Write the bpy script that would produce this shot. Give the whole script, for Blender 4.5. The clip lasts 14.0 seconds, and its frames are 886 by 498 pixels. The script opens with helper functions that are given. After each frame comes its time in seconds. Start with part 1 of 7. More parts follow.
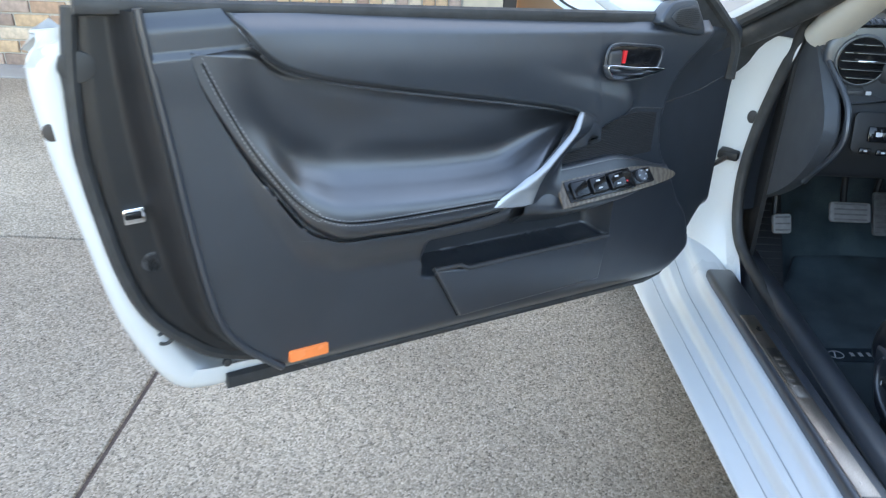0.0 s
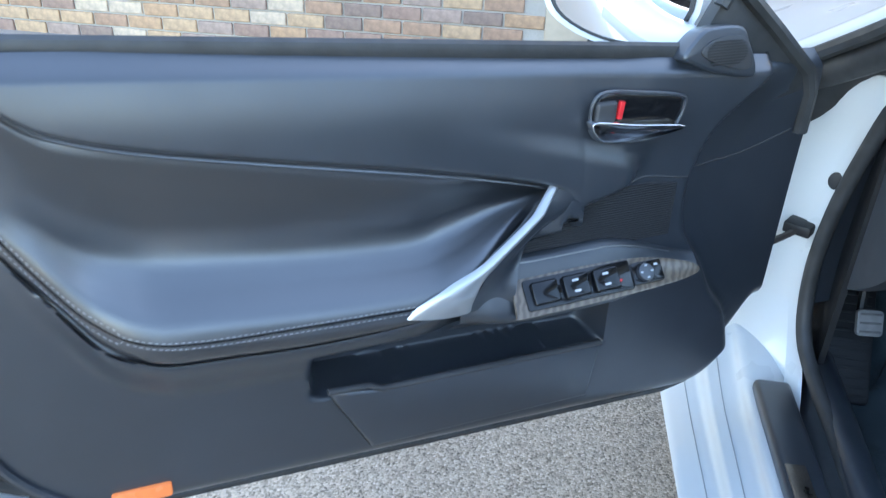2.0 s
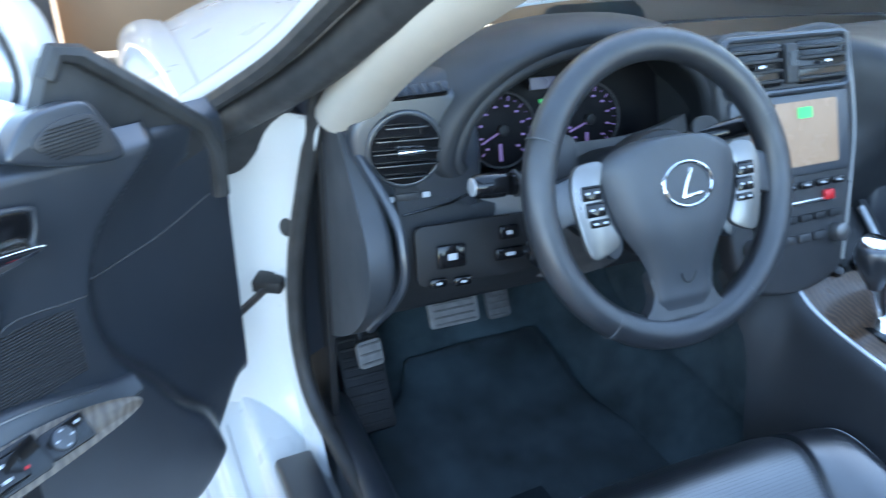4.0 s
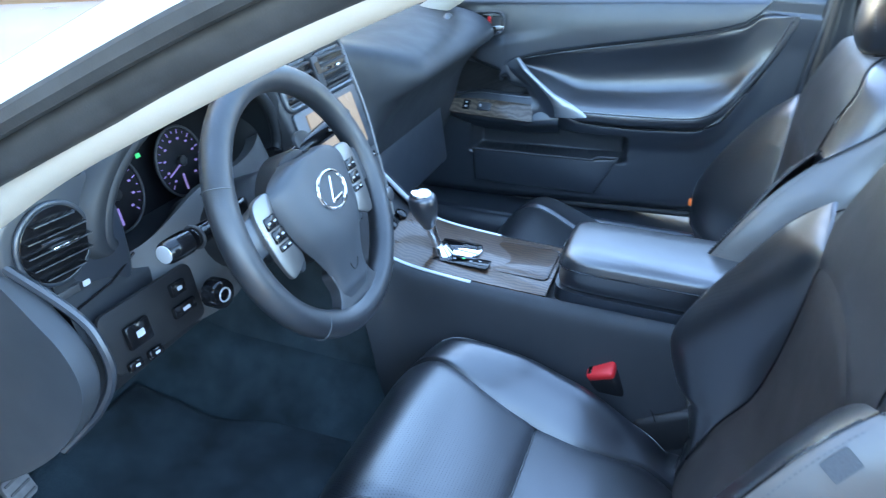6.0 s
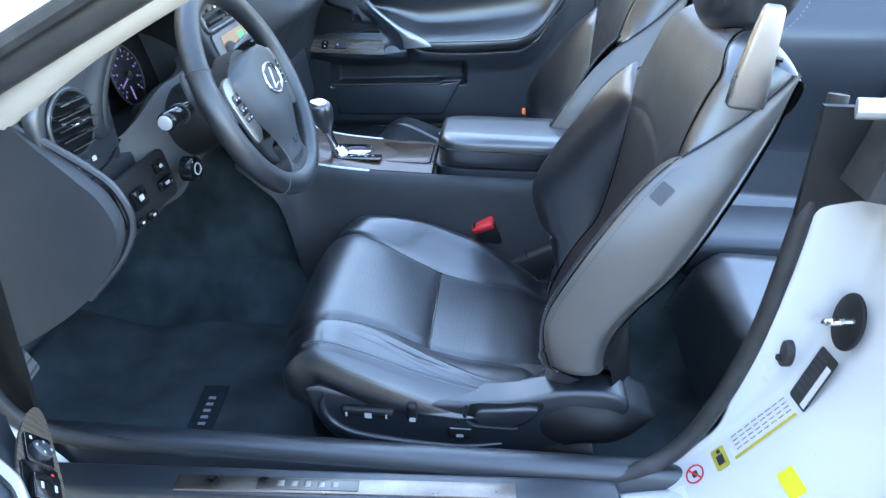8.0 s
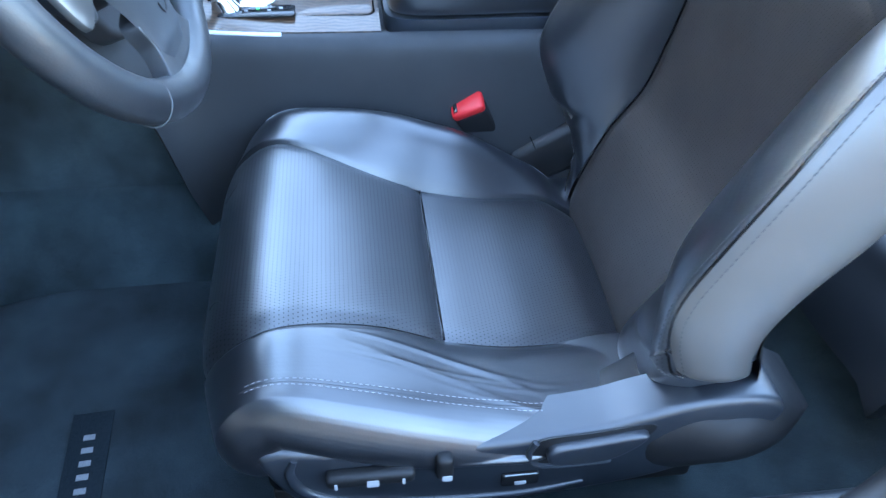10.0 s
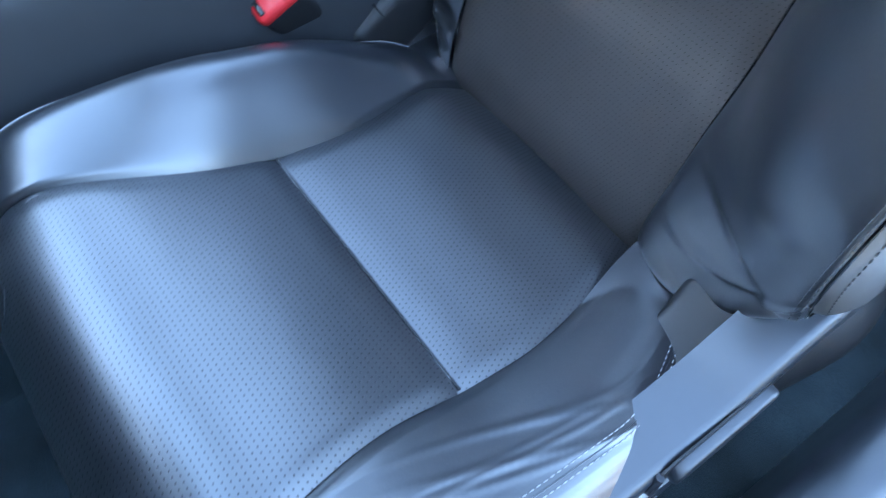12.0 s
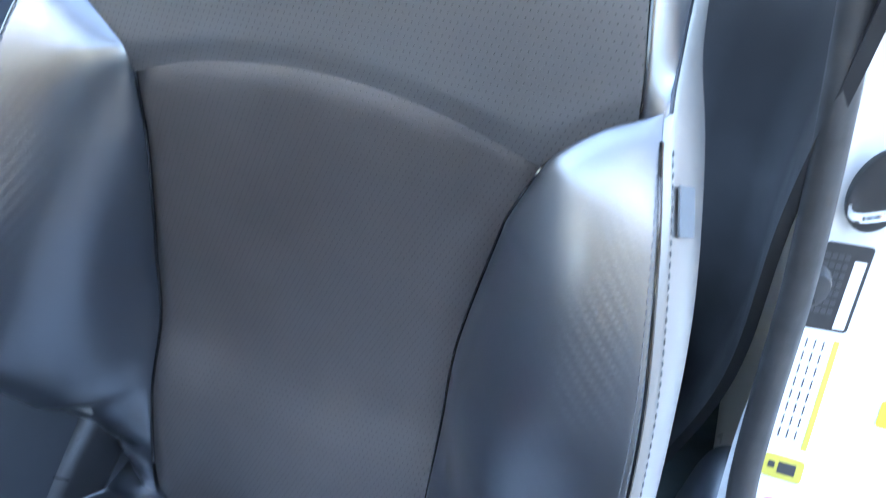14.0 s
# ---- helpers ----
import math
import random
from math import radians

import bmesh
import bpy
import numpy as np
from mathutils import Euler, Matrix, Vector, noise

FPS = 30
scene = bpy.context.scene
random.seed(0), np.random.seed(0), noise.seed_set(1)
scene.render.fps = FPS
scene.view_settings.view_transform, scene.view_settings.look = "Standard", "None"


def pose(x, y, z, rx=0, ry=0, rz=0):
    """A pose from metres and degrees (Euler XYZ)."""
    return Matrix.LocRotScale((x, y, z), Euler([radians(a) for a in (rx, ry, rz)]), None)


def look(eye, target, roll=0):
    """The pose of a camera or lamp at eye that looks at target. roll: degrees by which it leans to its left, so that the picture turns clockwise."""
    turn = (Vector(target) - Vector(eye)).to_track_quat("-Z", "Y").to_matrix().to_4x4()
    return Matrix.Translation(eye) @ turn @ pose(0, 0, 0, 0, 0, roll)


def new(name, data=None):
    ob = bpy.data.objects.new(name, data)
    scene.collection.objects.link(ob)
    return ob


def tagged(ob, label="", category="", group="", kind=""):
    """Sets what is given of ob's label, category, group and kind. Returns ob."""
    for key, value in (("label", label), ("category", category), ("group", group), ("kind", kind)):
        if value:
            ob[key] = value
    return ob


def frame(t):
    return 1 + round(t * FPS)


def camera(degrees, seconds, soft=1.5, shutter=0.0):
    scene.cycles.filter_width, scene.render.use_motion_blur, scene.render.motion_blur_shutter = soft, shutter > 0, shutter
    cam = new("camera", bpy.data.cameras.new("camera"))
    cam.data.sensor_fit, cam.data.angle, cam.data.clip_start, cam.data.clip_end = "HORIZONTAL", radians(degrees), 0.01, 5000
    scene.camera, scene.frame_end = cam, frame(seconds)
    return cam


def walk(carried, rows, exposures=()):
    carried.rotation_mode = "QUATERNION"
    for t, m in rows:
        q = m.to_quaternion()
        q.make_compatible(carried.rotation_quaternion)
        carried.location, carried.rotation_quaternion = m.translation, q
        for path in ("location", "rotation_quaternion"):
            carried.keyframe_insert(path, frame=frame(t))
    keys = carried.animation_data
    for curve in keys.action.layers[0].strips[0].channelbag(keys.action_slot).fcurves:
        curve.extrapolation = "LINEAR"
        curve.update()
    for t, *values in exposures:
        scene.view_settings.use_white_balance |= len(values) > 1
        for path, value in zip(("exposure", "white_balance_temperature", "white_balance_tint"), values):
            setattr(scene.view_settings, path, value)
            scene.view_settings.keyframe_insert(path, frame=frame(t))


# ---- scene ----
cam = camera(60.3, 14.0, soft=1.2, shutter=0.4)
PATH = [
    (0, (-1.309, -0.099, 1.204), (-1.37, 1.682, 0.295), 1.7),
    (0.5, (-1.203, 0.034, 1.199), (-1.318, 1.805, 0.277), 1.9),
    (1, (-1.135, 0.147, 1.182), (-1.329, 1.904, 0.245), 2.2),
    (1.5, (-1.108, 0.246, 1.17), (-1.402, 1.973, 0.205), 2.1),
    (2, (-1.083, 0.342, 1.204), (-1.424, 2.052, 0.225), 1.5),
    (2.5, (-1.065, 0.387, 1.231), (-1.319, 2.112, 0.252), 1.0),
    (3, (-0.976, 0.443, 1.233), (-0.987, 2.191, 0.261), 1.0),
    (3.5, (-0.892, 0.516, 1.219), (-0.552, 2.237, 0.258), 1.5),
    (4, (-0.887, 0.579, 1.221), (-0.165, 2.181, 0.266), 1.6),
    (4.2, (-0.906, 0.609, 1.225), (-0.04, 2.137, 0.268), 1.6),
    (6.3, (-1.195, 0.752, 1.273), (0.525, 1.227, 0.369), 1.8),
    (6.5, (-1.236, 0.732, 1.269), (0.492, 1.172, 0.363), 1.7),
    (7, (-1.359, 0.727, 1.241), (0.386, 1.089, 0.333), 1.6),
    (7.5, (-1.485, 0.771, 1.239), (0.277, 1.028, 0.328), 1.2),
    (8, (-1.534, 0.811, 1.225), (0.233, 0.933, 0.295), 1.0),
    (8.2, (-1.515, 0.826, 1.219), (0.242, 0.905, 0.267), 1.1),
    (10.3, (-0.898, 1.021, 1.024), (0.527, 0.741, -0.35), 1.1),
    (10.5, (-0.851, 1.041, 0.998), (0.524, 0.693, -0.412), 0.3),
    (11, (-0.719, 1.07, 0.953), (0.446, 0.615, -0.607), -0.8),
    (11.5, (-0.64, 1.063, 0.951), (0.34, 0.566, -0.72), -2.0),
    (12, (-0.592, 1.025, 0.968), (0.299, 0.455, -0.73), -4.2),
    (12.5, (-0.577, 1.004, 0.987), (0.242, 0.276, -0.686), -5.2),
    (13, (-0.56, 1.0, 1.012), (0.179, 0.023, -0.569), -3.3),
    (13.5, (-0.542, 0.963, 1.066), (0.098, -0.185, -0.441), -2.4),
    (14, (-0.532, 0.943, 1.086), (0.054, -0.411, -0.265), -0.6),
]
walk(cam, [(t, look(eye, target, roll)) for t, eye, target, roll in PATH], [(0, 2.85, 7900, 10), (2, 3.02, 7000, 9), (3, 3.05, 7000, 8), (4, 3.28, 6700, 7), (6.5, 3.7, 6300, 6), (8, 3.65, 7000, 10), (10.5, 4.25, 6450, 7), (12.5, 4.25, 6450, 6), (13.5, 4.7, 6900, 10), (14, 4.72, 6900, 10)])

# ---- world, sun ----
SUN_ELEVATION, SUN_AZIMUTH = radians(30), radians(20)
world = bpy.data.worlds.new("sky")
scene.world = world
world.use_nodes = True
wn = world.node_tree
sky = wn.nodes.new("ShaderNodeTexSky")
sky.sky_type, sky.sun_disc = "NISHITA", False
sky.sun_elevation, sky.sun_rotation = SUN_ELEVATION, SUN_AZIMUTH
sky.air_density, sky.dust_density, sky.ozone_density = 1.0, 0.5, 1.6
wn.links.new(sky.outputs[0], wn.nodes["Background"].inputs[0])
wn.nodes["Background"].inputs[1].default_value = 0.15
sun = new("sun", bpy.data.lights.new("sun", "SUN"))
sun.data.energy, sun.data.angle, sun.data.color = 3.0, radians(0.6), (1.0, 0.95, 0.88)
SUN_WAY = Vector((math.sin(SUN_AZIMUTH) * math.cos(SUN_ELEVATION), math.cos(SUN_AZIMUTH) * math.cos(SUN_ELEVATION), math.sin(SUN_ELEVATION)))
sun.matrix_world = look(SUN_WAY * 40, (0, 0, 0))

# ---- mesh helpers ----
Z = Vector((0, 0, 1))
SPLINES = {}


def v3(p):
    return Vector((float(p[0]), float(p[1]), float(p[2])))


def spline(pts, n, closed=False):
    key = (tuple(tuple(float(c) for c in q) for q in pts), n, closed)
    if key not in SPLINES:
        SPLINES[key] = catmull(pts, n, closed)
    return SPLINES[key]


def catmull(pts, n, closed):
    """n samples of a Catmull-Rom curve through pts, at even steps of its parameter."""
    p = np.array(pts, float)
    m = len(p)
    spans = m if closed else m - 1
    out = []
    for k in range(n):
        t = k / (n if closed else n - 1) * spans
        i = min(int(t), spans - 1)
        f = t - i
        if closed:
            a, b, c, d = p[(i - 1) % m], p[i % m], p[(i + 1) % m], p[(i + 2) % m]
        else:
            b, c = p[i], p[i + 1]
            a = p[i - 1] if i > 0 else 2 * b - c
            d = p[i + 2] if i + 2 < m else 2 * c - b
        out.append(0.5 * (2 * b + (c - a) * f + (2 * a - 5 * b + 4 * c - d) * f * f + (3 * b - a - 3 * c + d) * f ** 3))
    return np.array(out)


def at(curve, t):
    """The point of a sampled curve at 0 to 1."""
    x = min(max(t, 0.0), 1.0) * (len(curve) - 1)
    i = min(int(x), len(curve) - 2)
    return curve[i] + (curve[i + 1] - curve[i]) * (x - i)


def ease(x, a=0.0, b=1.0):
    t = min(max((x - a) / (b - a), 0.0), 1.0)
    return t * t * (3 - 2 * t)


def bump(x, middle, width):
    return math.exp(-(((x - middle) / width) ** 2))


def from_lists(verts, faces):
    me = bpy.data.meshes.new("mesh")
    me.from_pydata([tuple(map(float, v)) for v in verts], [], faces)
    return me


def grid(fn, nu, nv, thick=0.0, flip=False):
    """A sheet fn(u, v) with u and v from 0 to 1; with a thickness it is closed behind, along its normals."""
    pts = [[v3(fn(i / (nu - 1), j / (nv - 1))) for j in range(nv)] for i in range(nu)]
    verts = [p for row in pts for p in row]
    faces = []
    for i in range(nu - 1):
        for j in range(nv - 1):
            a, b, c, d = i * nv + j, (i + 1) * nv + j, (i + 1) * nv + j + 1, i * nv + j + 1
            faces.append((d, c, b, a) if flip else (a, b, c, d))
    if thick:
        n0 = len(verts)
        for i in range(nu):
            for j in range(nv):
                du = pts[min(i + 1, nu - 1)][j] - pts[max(i - 1, 0)][j]
                dv = pts[i][min(j + 1, nv - 1)] - pts[i][max(j - 1, 0)]
                n = du.cross(dv)
                n = n.normalized() if n.length > 1e-12 else Z
                verts.append(pts[i][j] - n * thick * (-1 if flip else 1))
        faces += [tuple(n0 + k for k in reversed(f)) for f in faces]
        ring = [i * nv for i in range(nu)] + [(nu - 1) * nv + j for j in range(1, nv)] + [i * nv + nv - 1 for i in range(nu - 2, -1, -1)] + [j for j in range(nv - 2, 0, -1)]
        for a, b in zip(ring, ring[1:] + ring[:1]):
            faces.append((a, b, b + n0, a + n0) if flip else (b, a, a + n0, b + n0))
    return from_lists(verts, faces)


def loft(rings, cap=True, closed=True):
    """A skin over rings of points, each with the same count."""
    n = len(rings[0])
    verts = [v for r in rings for v in r]
    faces = []
    for i in range(len(rings) - 1):
        for j in range(n if closed else n - 1):
            a, b = i * n + j, i * n + (j + 1) % n
            faces.append((a, b, b + n, a + n))
    if cap and closed:
        faces += [tuple(reversed(range(n))), tuple(range((len(rings) - 1) * n, len(rings) * n))]
    return tidy(from_lists(verts, faces))


def tidy(me):
    bm = bmesh.new()
    bm.from_mesh(me)
    bmesh.ops.recalc_face_normals(bm, faces=bm.faces)
    bm.to_mesh(me)
    bm.free()
    return me


def sweep(path, radius, n=8, flat=1.0, up=None, closed=False):
    """A tube along path; radius one number or one per point; flat squeezes it along the second axis."""
    pts = [v3(p) for p in path]
    rad = list(radius) if hasattr(radius, "__len__") else [radius] * len(pts)
    rings, side = [], None
    for i, p in enumerate(pts):
        a = pts[i - 1] if (i or closed) else p
        b = pts[(i + 1) % len(pts)] if (i + 1 < len(pts) or closed) else p
        way = (b - a).normalized()
        if up is not None:
            side = way.cross(v3(up)).normalized()
        elif side is None:
            side = way.cross(Z if abs(way.z) < 0.9 else Vector((1, 0, 0))).normalized()
        else:
            side = (side - way * side.dot(way)).normalized()
        top = side.cross(way)
        rings.append([p + rad[i] * (side * math.cos(2 * math.pi * k / n) + flat * top * math.sin(2 * math.pi * k / n)) for k in range(n)])
    if closed:
        rings.append(rings[0])
    return loft(rings, cap=not closed)


def bevelled(bm, width, segments=2, sharp=0.5):
    edges = [e for e in bm.edges if len(e.link_faces) == 2 and e.calc_face_angle(0) > sharp]
    if width and edges:
        bmesh.ops.bevel(bm, geom=edges, offset=width, segments=segments, affect="EDGES", profile=0.5, clamp_overlap=True)
    return bm


def to_mesh(bm, m=None):
    if m is not None:
        bm.transform(m)
        if m.determinant() < 0:
            bmesh.ops.reverse_faces(bm, faces=bm.faces)
    me = bpy.data.meshes.new("mesh")
    bm.to_mesh(me)
    bm.free()
    return me


def rbox(size, m, r=0.004, segments=2):
    """A box with rounded edges, centred on the pose m."""
    bm = bmesh.new()
    bmesh.ops.create_cube(bm, size=1)
    bm.transform(Matrix.Diagonal((*size, 1)))
    return to_mesh(bevelled(bm, r, segments), m)


def plate(outline, depth, m, r=0.003, segments=2):
    """A flat piece with this outline in the pose's xy plane, from z = 0 to depth, its rims rounded."""
    bm = bmesh.new()
    vs = [bm.verts.new((float(p[0]), float(p[1]), 0)) for p in outline]
    f = bm.faces.new(vs)
    ext = bmesh.ops.extrude_face_region(bm, geom=[f])
    bmesh.ops.translate(bm, verts=[e for e in ext["geom"] if isinstance(e, bmesh.types.BMVert)], vec=(0, 0, depth))
    bmesh.ops.recalc_face_normals(bm, faces=bm.faces)
    if r:
        rim = [e for e in bm.edges if abs(e.verts[0].co.z - e.verts[1].co.z) < 1e-7 and abs(e.verts[0].co.z - depth) < 1e-7]
        bmesh.ops.bevel(bm, geom=rim, offset=r, segments=segments, affect="EDGES", profile=0.5, clamp_overlap=True)
    return to_mesh(bm, m)


def disc(radius, depth, m, n=32, r=0.002, squash=1.0):
    return plate([(radius * math.cos(2 * math.pi * k / n), squash * radius * math.sin(2 * math.pi * k / n)) for k in range(n)], depth, m, r)


def rounded(w, h, r, n=5):
    """The outline of a rounded rectangle about the origin."""
    out = []
    for cx, cy, a0 in ((w / 2 - r, h / 2 - r, 0), (-w / 2 + r, h / 2 - r, 90), (-w / 2 + r, -h / 2 + r, 180), (w / 2 - r, -h / 2 + r, 270)):
        out += [(cx + r * math.cos(radians(a0 + 90 * k / n)), cy + r * math.sin(radians(a0 + 90 * k / n))) for k in range(n + 1)]
    return out


def ring(radius, tube, m, n=40, k=8, squash=1.0, flat=1.0):
    path = [m @ Vector((radius * math.cos(2 * math.pi * i / n), squash * radius * math.sin(2 * math.pi * i / n), 0)) for i in range(n)]
    return sweep(path, tube, k, flat, up=m.to_3x3() @ Z, closed=True)


def stitches(path, length=0.0042, gap=0.0022, r=0.00048):
    """Short threads along a path, in one mesh."""
    pts = [v3(p) for p in path]
    verts, faces, carry = [], [], 0.0
    for a, b in zip(pts, pts[1:]):
        d = (b - a).length
        if d < 1e-9:
            continue
        way = (b - a) / d
        side = way.cross(Z if abs(way.z) < 0.9 else Vector((1, 0, 0))).normalized()
        top = side.cross(way)
        x = carry
        while x < d:
            p, q = a + way * x, a + way * (x + length)
            n0 = len(verts)
            for c in (p, (p + q) / 2, q):
                w = r * (1.3 if c != p and c != q else 0.6)
                verts += [c + side * w, c + top * w, c - side * w, c - top * w]
            for s in (0, 4):
                faces += [(n0 + s + i, n0 + s + (i + 1) % 4, n0 + s + 4 + (i + 1) % 4, n0 + s + 4 + i) for i in range(4)]
            x += length + gap
        carry = x - d
    return from_lists(verts, faces)


def joined(*meshes):
    bm = bmesh.new()
    for me in meshes:
        bm.from_mesh(me)
    return to_mesh(bm)


def axes(x, y, z, at_point):
    """A pose from three axes and an origin."""
    m = Matrix((v3(x), v3(y), v3(z))).transposed().to_4x4()
    m.translation = v3(at_point)
    return m


def facing(origin, normal, up=(0, 0, 1)):
    """A pose whose z is normal and whose y leans to up."""
    n = v3(normal).normalized()
    x = v3(up).cross(n).normalized()
    return axes(x, n.cross(x), n, origin)


ROOTS = {}


def thing(name, base, label, category, group="", kind=""):
    ob = new(name)
    ob.empty_display_size = 0.05
    ob.location = base
    ROOTS[ob] = Matrix.Translation(base)
    return tagged(ob, label, category, group, kind)


def part(name, me, material, parent, label="", angle=40, kind=""):
    """One mesh object, in world metres, under a thing or a part."""
    me.name = name
    ob = new(name, me)
    me.materials.append(material)
    me.polygons.foreach_set("use_smooth", [True] * len(me.polygons))
    me.set_sharp_from_angle(angle=radians(angle))
    if parent is not None:
        ob.parent = parent
        ob.matrix_parent_inverse = ROOTS[parent].inverted() if parent in ROOTS else Matrix()
    return tagged(ob, label, kind=kind)


# ---- materials ----
def material(name, colour, rough=0.5, metal=0.0, spec=0.5, grain=0.0, grain_size=900, wear=0.0, wear_size=14, bumpy=0.0, bump_size=700, dist=0.001, coat=0.0, coat_rough=0.04, coat_ior=1.5, sheen=0.0, rough_var=0.08):
    """A surface with two scales of variation: fine grain and broad wear, in colour, gloss and relief."""
    mat = bpy.data.materials.new(name)
    mat.use_nodes = True
    nt = mat.node_tree
    b = nt.nodes["Principled BSDF"]
    b.inputs["Base Color"].default_value = (*colour, 1)
    b.inputs["Roughness"].default_value, b.inputs["Metallic"].default_value = rough, metal
    b.inputs["Specular IOR Level"].default_value, b.inputs["Coat Weight"].default_value = spec, coat
    b.inputs["Coat Roughness"].default_value, b.inputs["Sheen Weight"].default_value = coat_rough, sheen
    b.inputs["Coat IOR"].default_value = coat_ior
    co = nt.nodes.new("ShaderNodeTexCoord")

    def noise_at(size, detail=3):
        n = nt.nodes.new("ShaderNodeTexNoise")
        n.inputs["Scale"].default_value, n.inputs["Detail"].default_value = size, detail
        nt.links.new(co.outputs["Object"], n.inputs["Vector"])
        return n.outputs["Fac"]

    def ramp(fac, lo, hi):
        r = nt.nodes.new("ShaderNodeMapRange")
        r.inputs["From Min"].default_value, r.inputs["From Max"].default_value = 0.3, 0.7
        r.inputs["To Min"].default_value, r.inputs["To Max"].default_value = lo, hi
        nt.links.new(fac, r.inputs["Value"])
        return r.outputs["Result"]

    if grain or wear:
        last = None
        for amount, size in ((grain, grain_size), (wear, wear_size)):
            if amount:
                f = ramp(noise_at(size), 1 - amount, 1 + amount)
                if last is not None:
                    m = nt.nodes.new("ShaderNodeMath")
                    m.operation = "MULTIPLY"
                    nt.links.new(last, m.inputs[0])
                    nt.links.new(f, m.inputs[1])
                    f = m.outputs[0]
                last = f
        mix = nt.nodes.new("ShaderNodeVectorMath")
        mix.operation = "SCALE"
        mix.inputs[0].default_value = colour
        nt.links.new(last, mix.inputs["Scale"])
        nt.links.new(mix.outputs[0], b.inputs["Base Color"])
    if rough_var:
        nt.links.new(ramp(noise_at(wear_size * 1.7), rough - rough_var, rough + rough_var), b.inputs["Roughness"])
    if bumpy:
        bp = nt.nodes.new("ShaderNodeBump")
        bp.inputs["Strength"].default_value, bp.inputs["Distance"].default_value = bumpy, dist
        nt.links.new(noise_at(bump_size, 2), bp.inputs["Height"])
        nt.links.new(bp.outputs[0], b.inputs["Normal"])
    return mat


def leather_grain(mat, scale=520, strength=0.16, dist=0.0004):
    """Pebbled hide: a fine cell relief beneath a soft crease relief."""
    nt = mat.node_tree
    b = nt.nodes["Principled BSDF"]
    co = nt.nodes.new("ShaderNodeTexCoord")
    vor = nt.nodes.new("ShaderNodeTexVoronoi")
    vor.inputs["Scale"].default_value = scale
    soft = nt.nodes.new("ShaderNodeTexNoise")
    soft.inputs["Scale"].default_value, soft.inputs["Detail"].default_value = 22, 4
    nt.links.new(co.outputs["Object"], vor.inputs["Vector"])
    nt.links.new(co.outputs["Object"], soft.inputs["Vector"])
    b1, b2 = nt.nodes.new("ShaderNodeBump"), nt.nodes.new("ShaderNodeBump")
    b1.inputs["Strength"].default_value, b1.inputs["Distance"].default_value = 0.22, 0.003
    b2.inputs["Strength"].default_value, b2.inputs["Distance"].default_value = strength, dist
    nt.links.new(soft.outputs["Fac"], b1.inputs["Height"])
    nt.links.new(vor.outputs["Distance"], b2.inputs["Height"])
    nt.links.new(b1.outputs[0], b2.inputs["Normal"])
    nt.links.new(b2.outputs[0], b.inputs["Normal"])
    return mat


def perforated(mat, pitch=0.0046, axis=(0, 1), radius=0.23):
    """Rows of small punched holes on a staggered grid over two object axes."""
    nt = mat.node_tree
    b = nt.nodes["Principled BSDF"]
    co = nt.nodes.new("ShaderNodeTexCoord")
    sep = nt.nodes.new("ShaderNodeSeparateXYZ")
    nt.links.new(co.outputs["Object"], sep.inputs[0])

    def op(kind, a, c=None, d=None):
        m = nt.nodes.new("ShaderNodeMath")
        m.operation = kind
        for i, val in enumerate((a, c, d)):
            if val is None:
                continue
            if isinstance(val, (int, float)):
                m.inputs[i].default_value = val
            else:
                nt.links.new(val, m.inputs[i])
        return m.outputs[0]

    p, q = (op("MULTIPLY", sep.outputs[k], 1 / pitch) for k in axis)
    row = op("FLOOR", q)
    shift = op("MULTIPLY", op("MODULO", row, 2.0), 0.5)
    fx = op("SUBTRACT", op("FRACT", op("ADD", p, shift)), 0.5)
    fy = op("SUBTRACT", op("FRACT", q), 0.5)
    d = op("SQRT", op("ADD", op("MULTIPLY", fx, fx), op("MULTIPLY", fy, fy)))
    hole = nt.nodes.new("ShaderNodeMapRange")
    hole.inputs["From Min"].default_value, hole.inputs["From Max"].default_value = radius * 0.7, radius
    nt.links.new(d, hole.inputs["Value"])
    old = b.inputs["Normal"].links[0].from_socket if b.inputs["Normal"].links else None
    bp = nt.nodes.new("ShaderNodeBump")
    bp.inputs["Strength"].default_value, bp.inputs["Distance"].default_value = 0.35, 0.0012
    nt.links.new(hole.outputs[0], bp.inputs["Height"])
    if old is not None:
        nt.links.new(old, bp.inputs["Normal"])
    nt.links.new(bp.outputs[0], b.inputs["Normal"])
    mixc = nt.nodes.new("ShaderNodeMix")
    mixc.data_type = "RGBA"
    mixc.inputs[6].default_value = (0.003, 0.003, 0.003, 1)
    nt.links.new(hole.outputs[0], mixc.inputs[0])
    src = b.inputs["Base Color"].links[0].from_socket if b.inputs["Base Color"].links else None
    if src is not None:
        nt.links.new(src, mixc.inputs[7])
    else:
        mixc.inputs[7].default_value = b.inputs["Base Color"].default_value
    nt.links.new(mixc.outputs[2], b.inputs["Base Color"])
    nt.links.new(op("MULTIPLY_ADD", hole.outputs[0], b.inputs["Coat Weight"].default_value * 0.6, b.inputs["Coat Weight"].default_value * 0.4), b.inputs["Coat Weight"])
    nt.links.new(op("MULTIPLY_ADD", hole.outputs[0], b.inputs["Specular IOR Level"].default_value * 0.6, b.inputs["Specular IOR Level"].default_value * 0.4), b.inputs["Specular IOR Level"])
    return mat


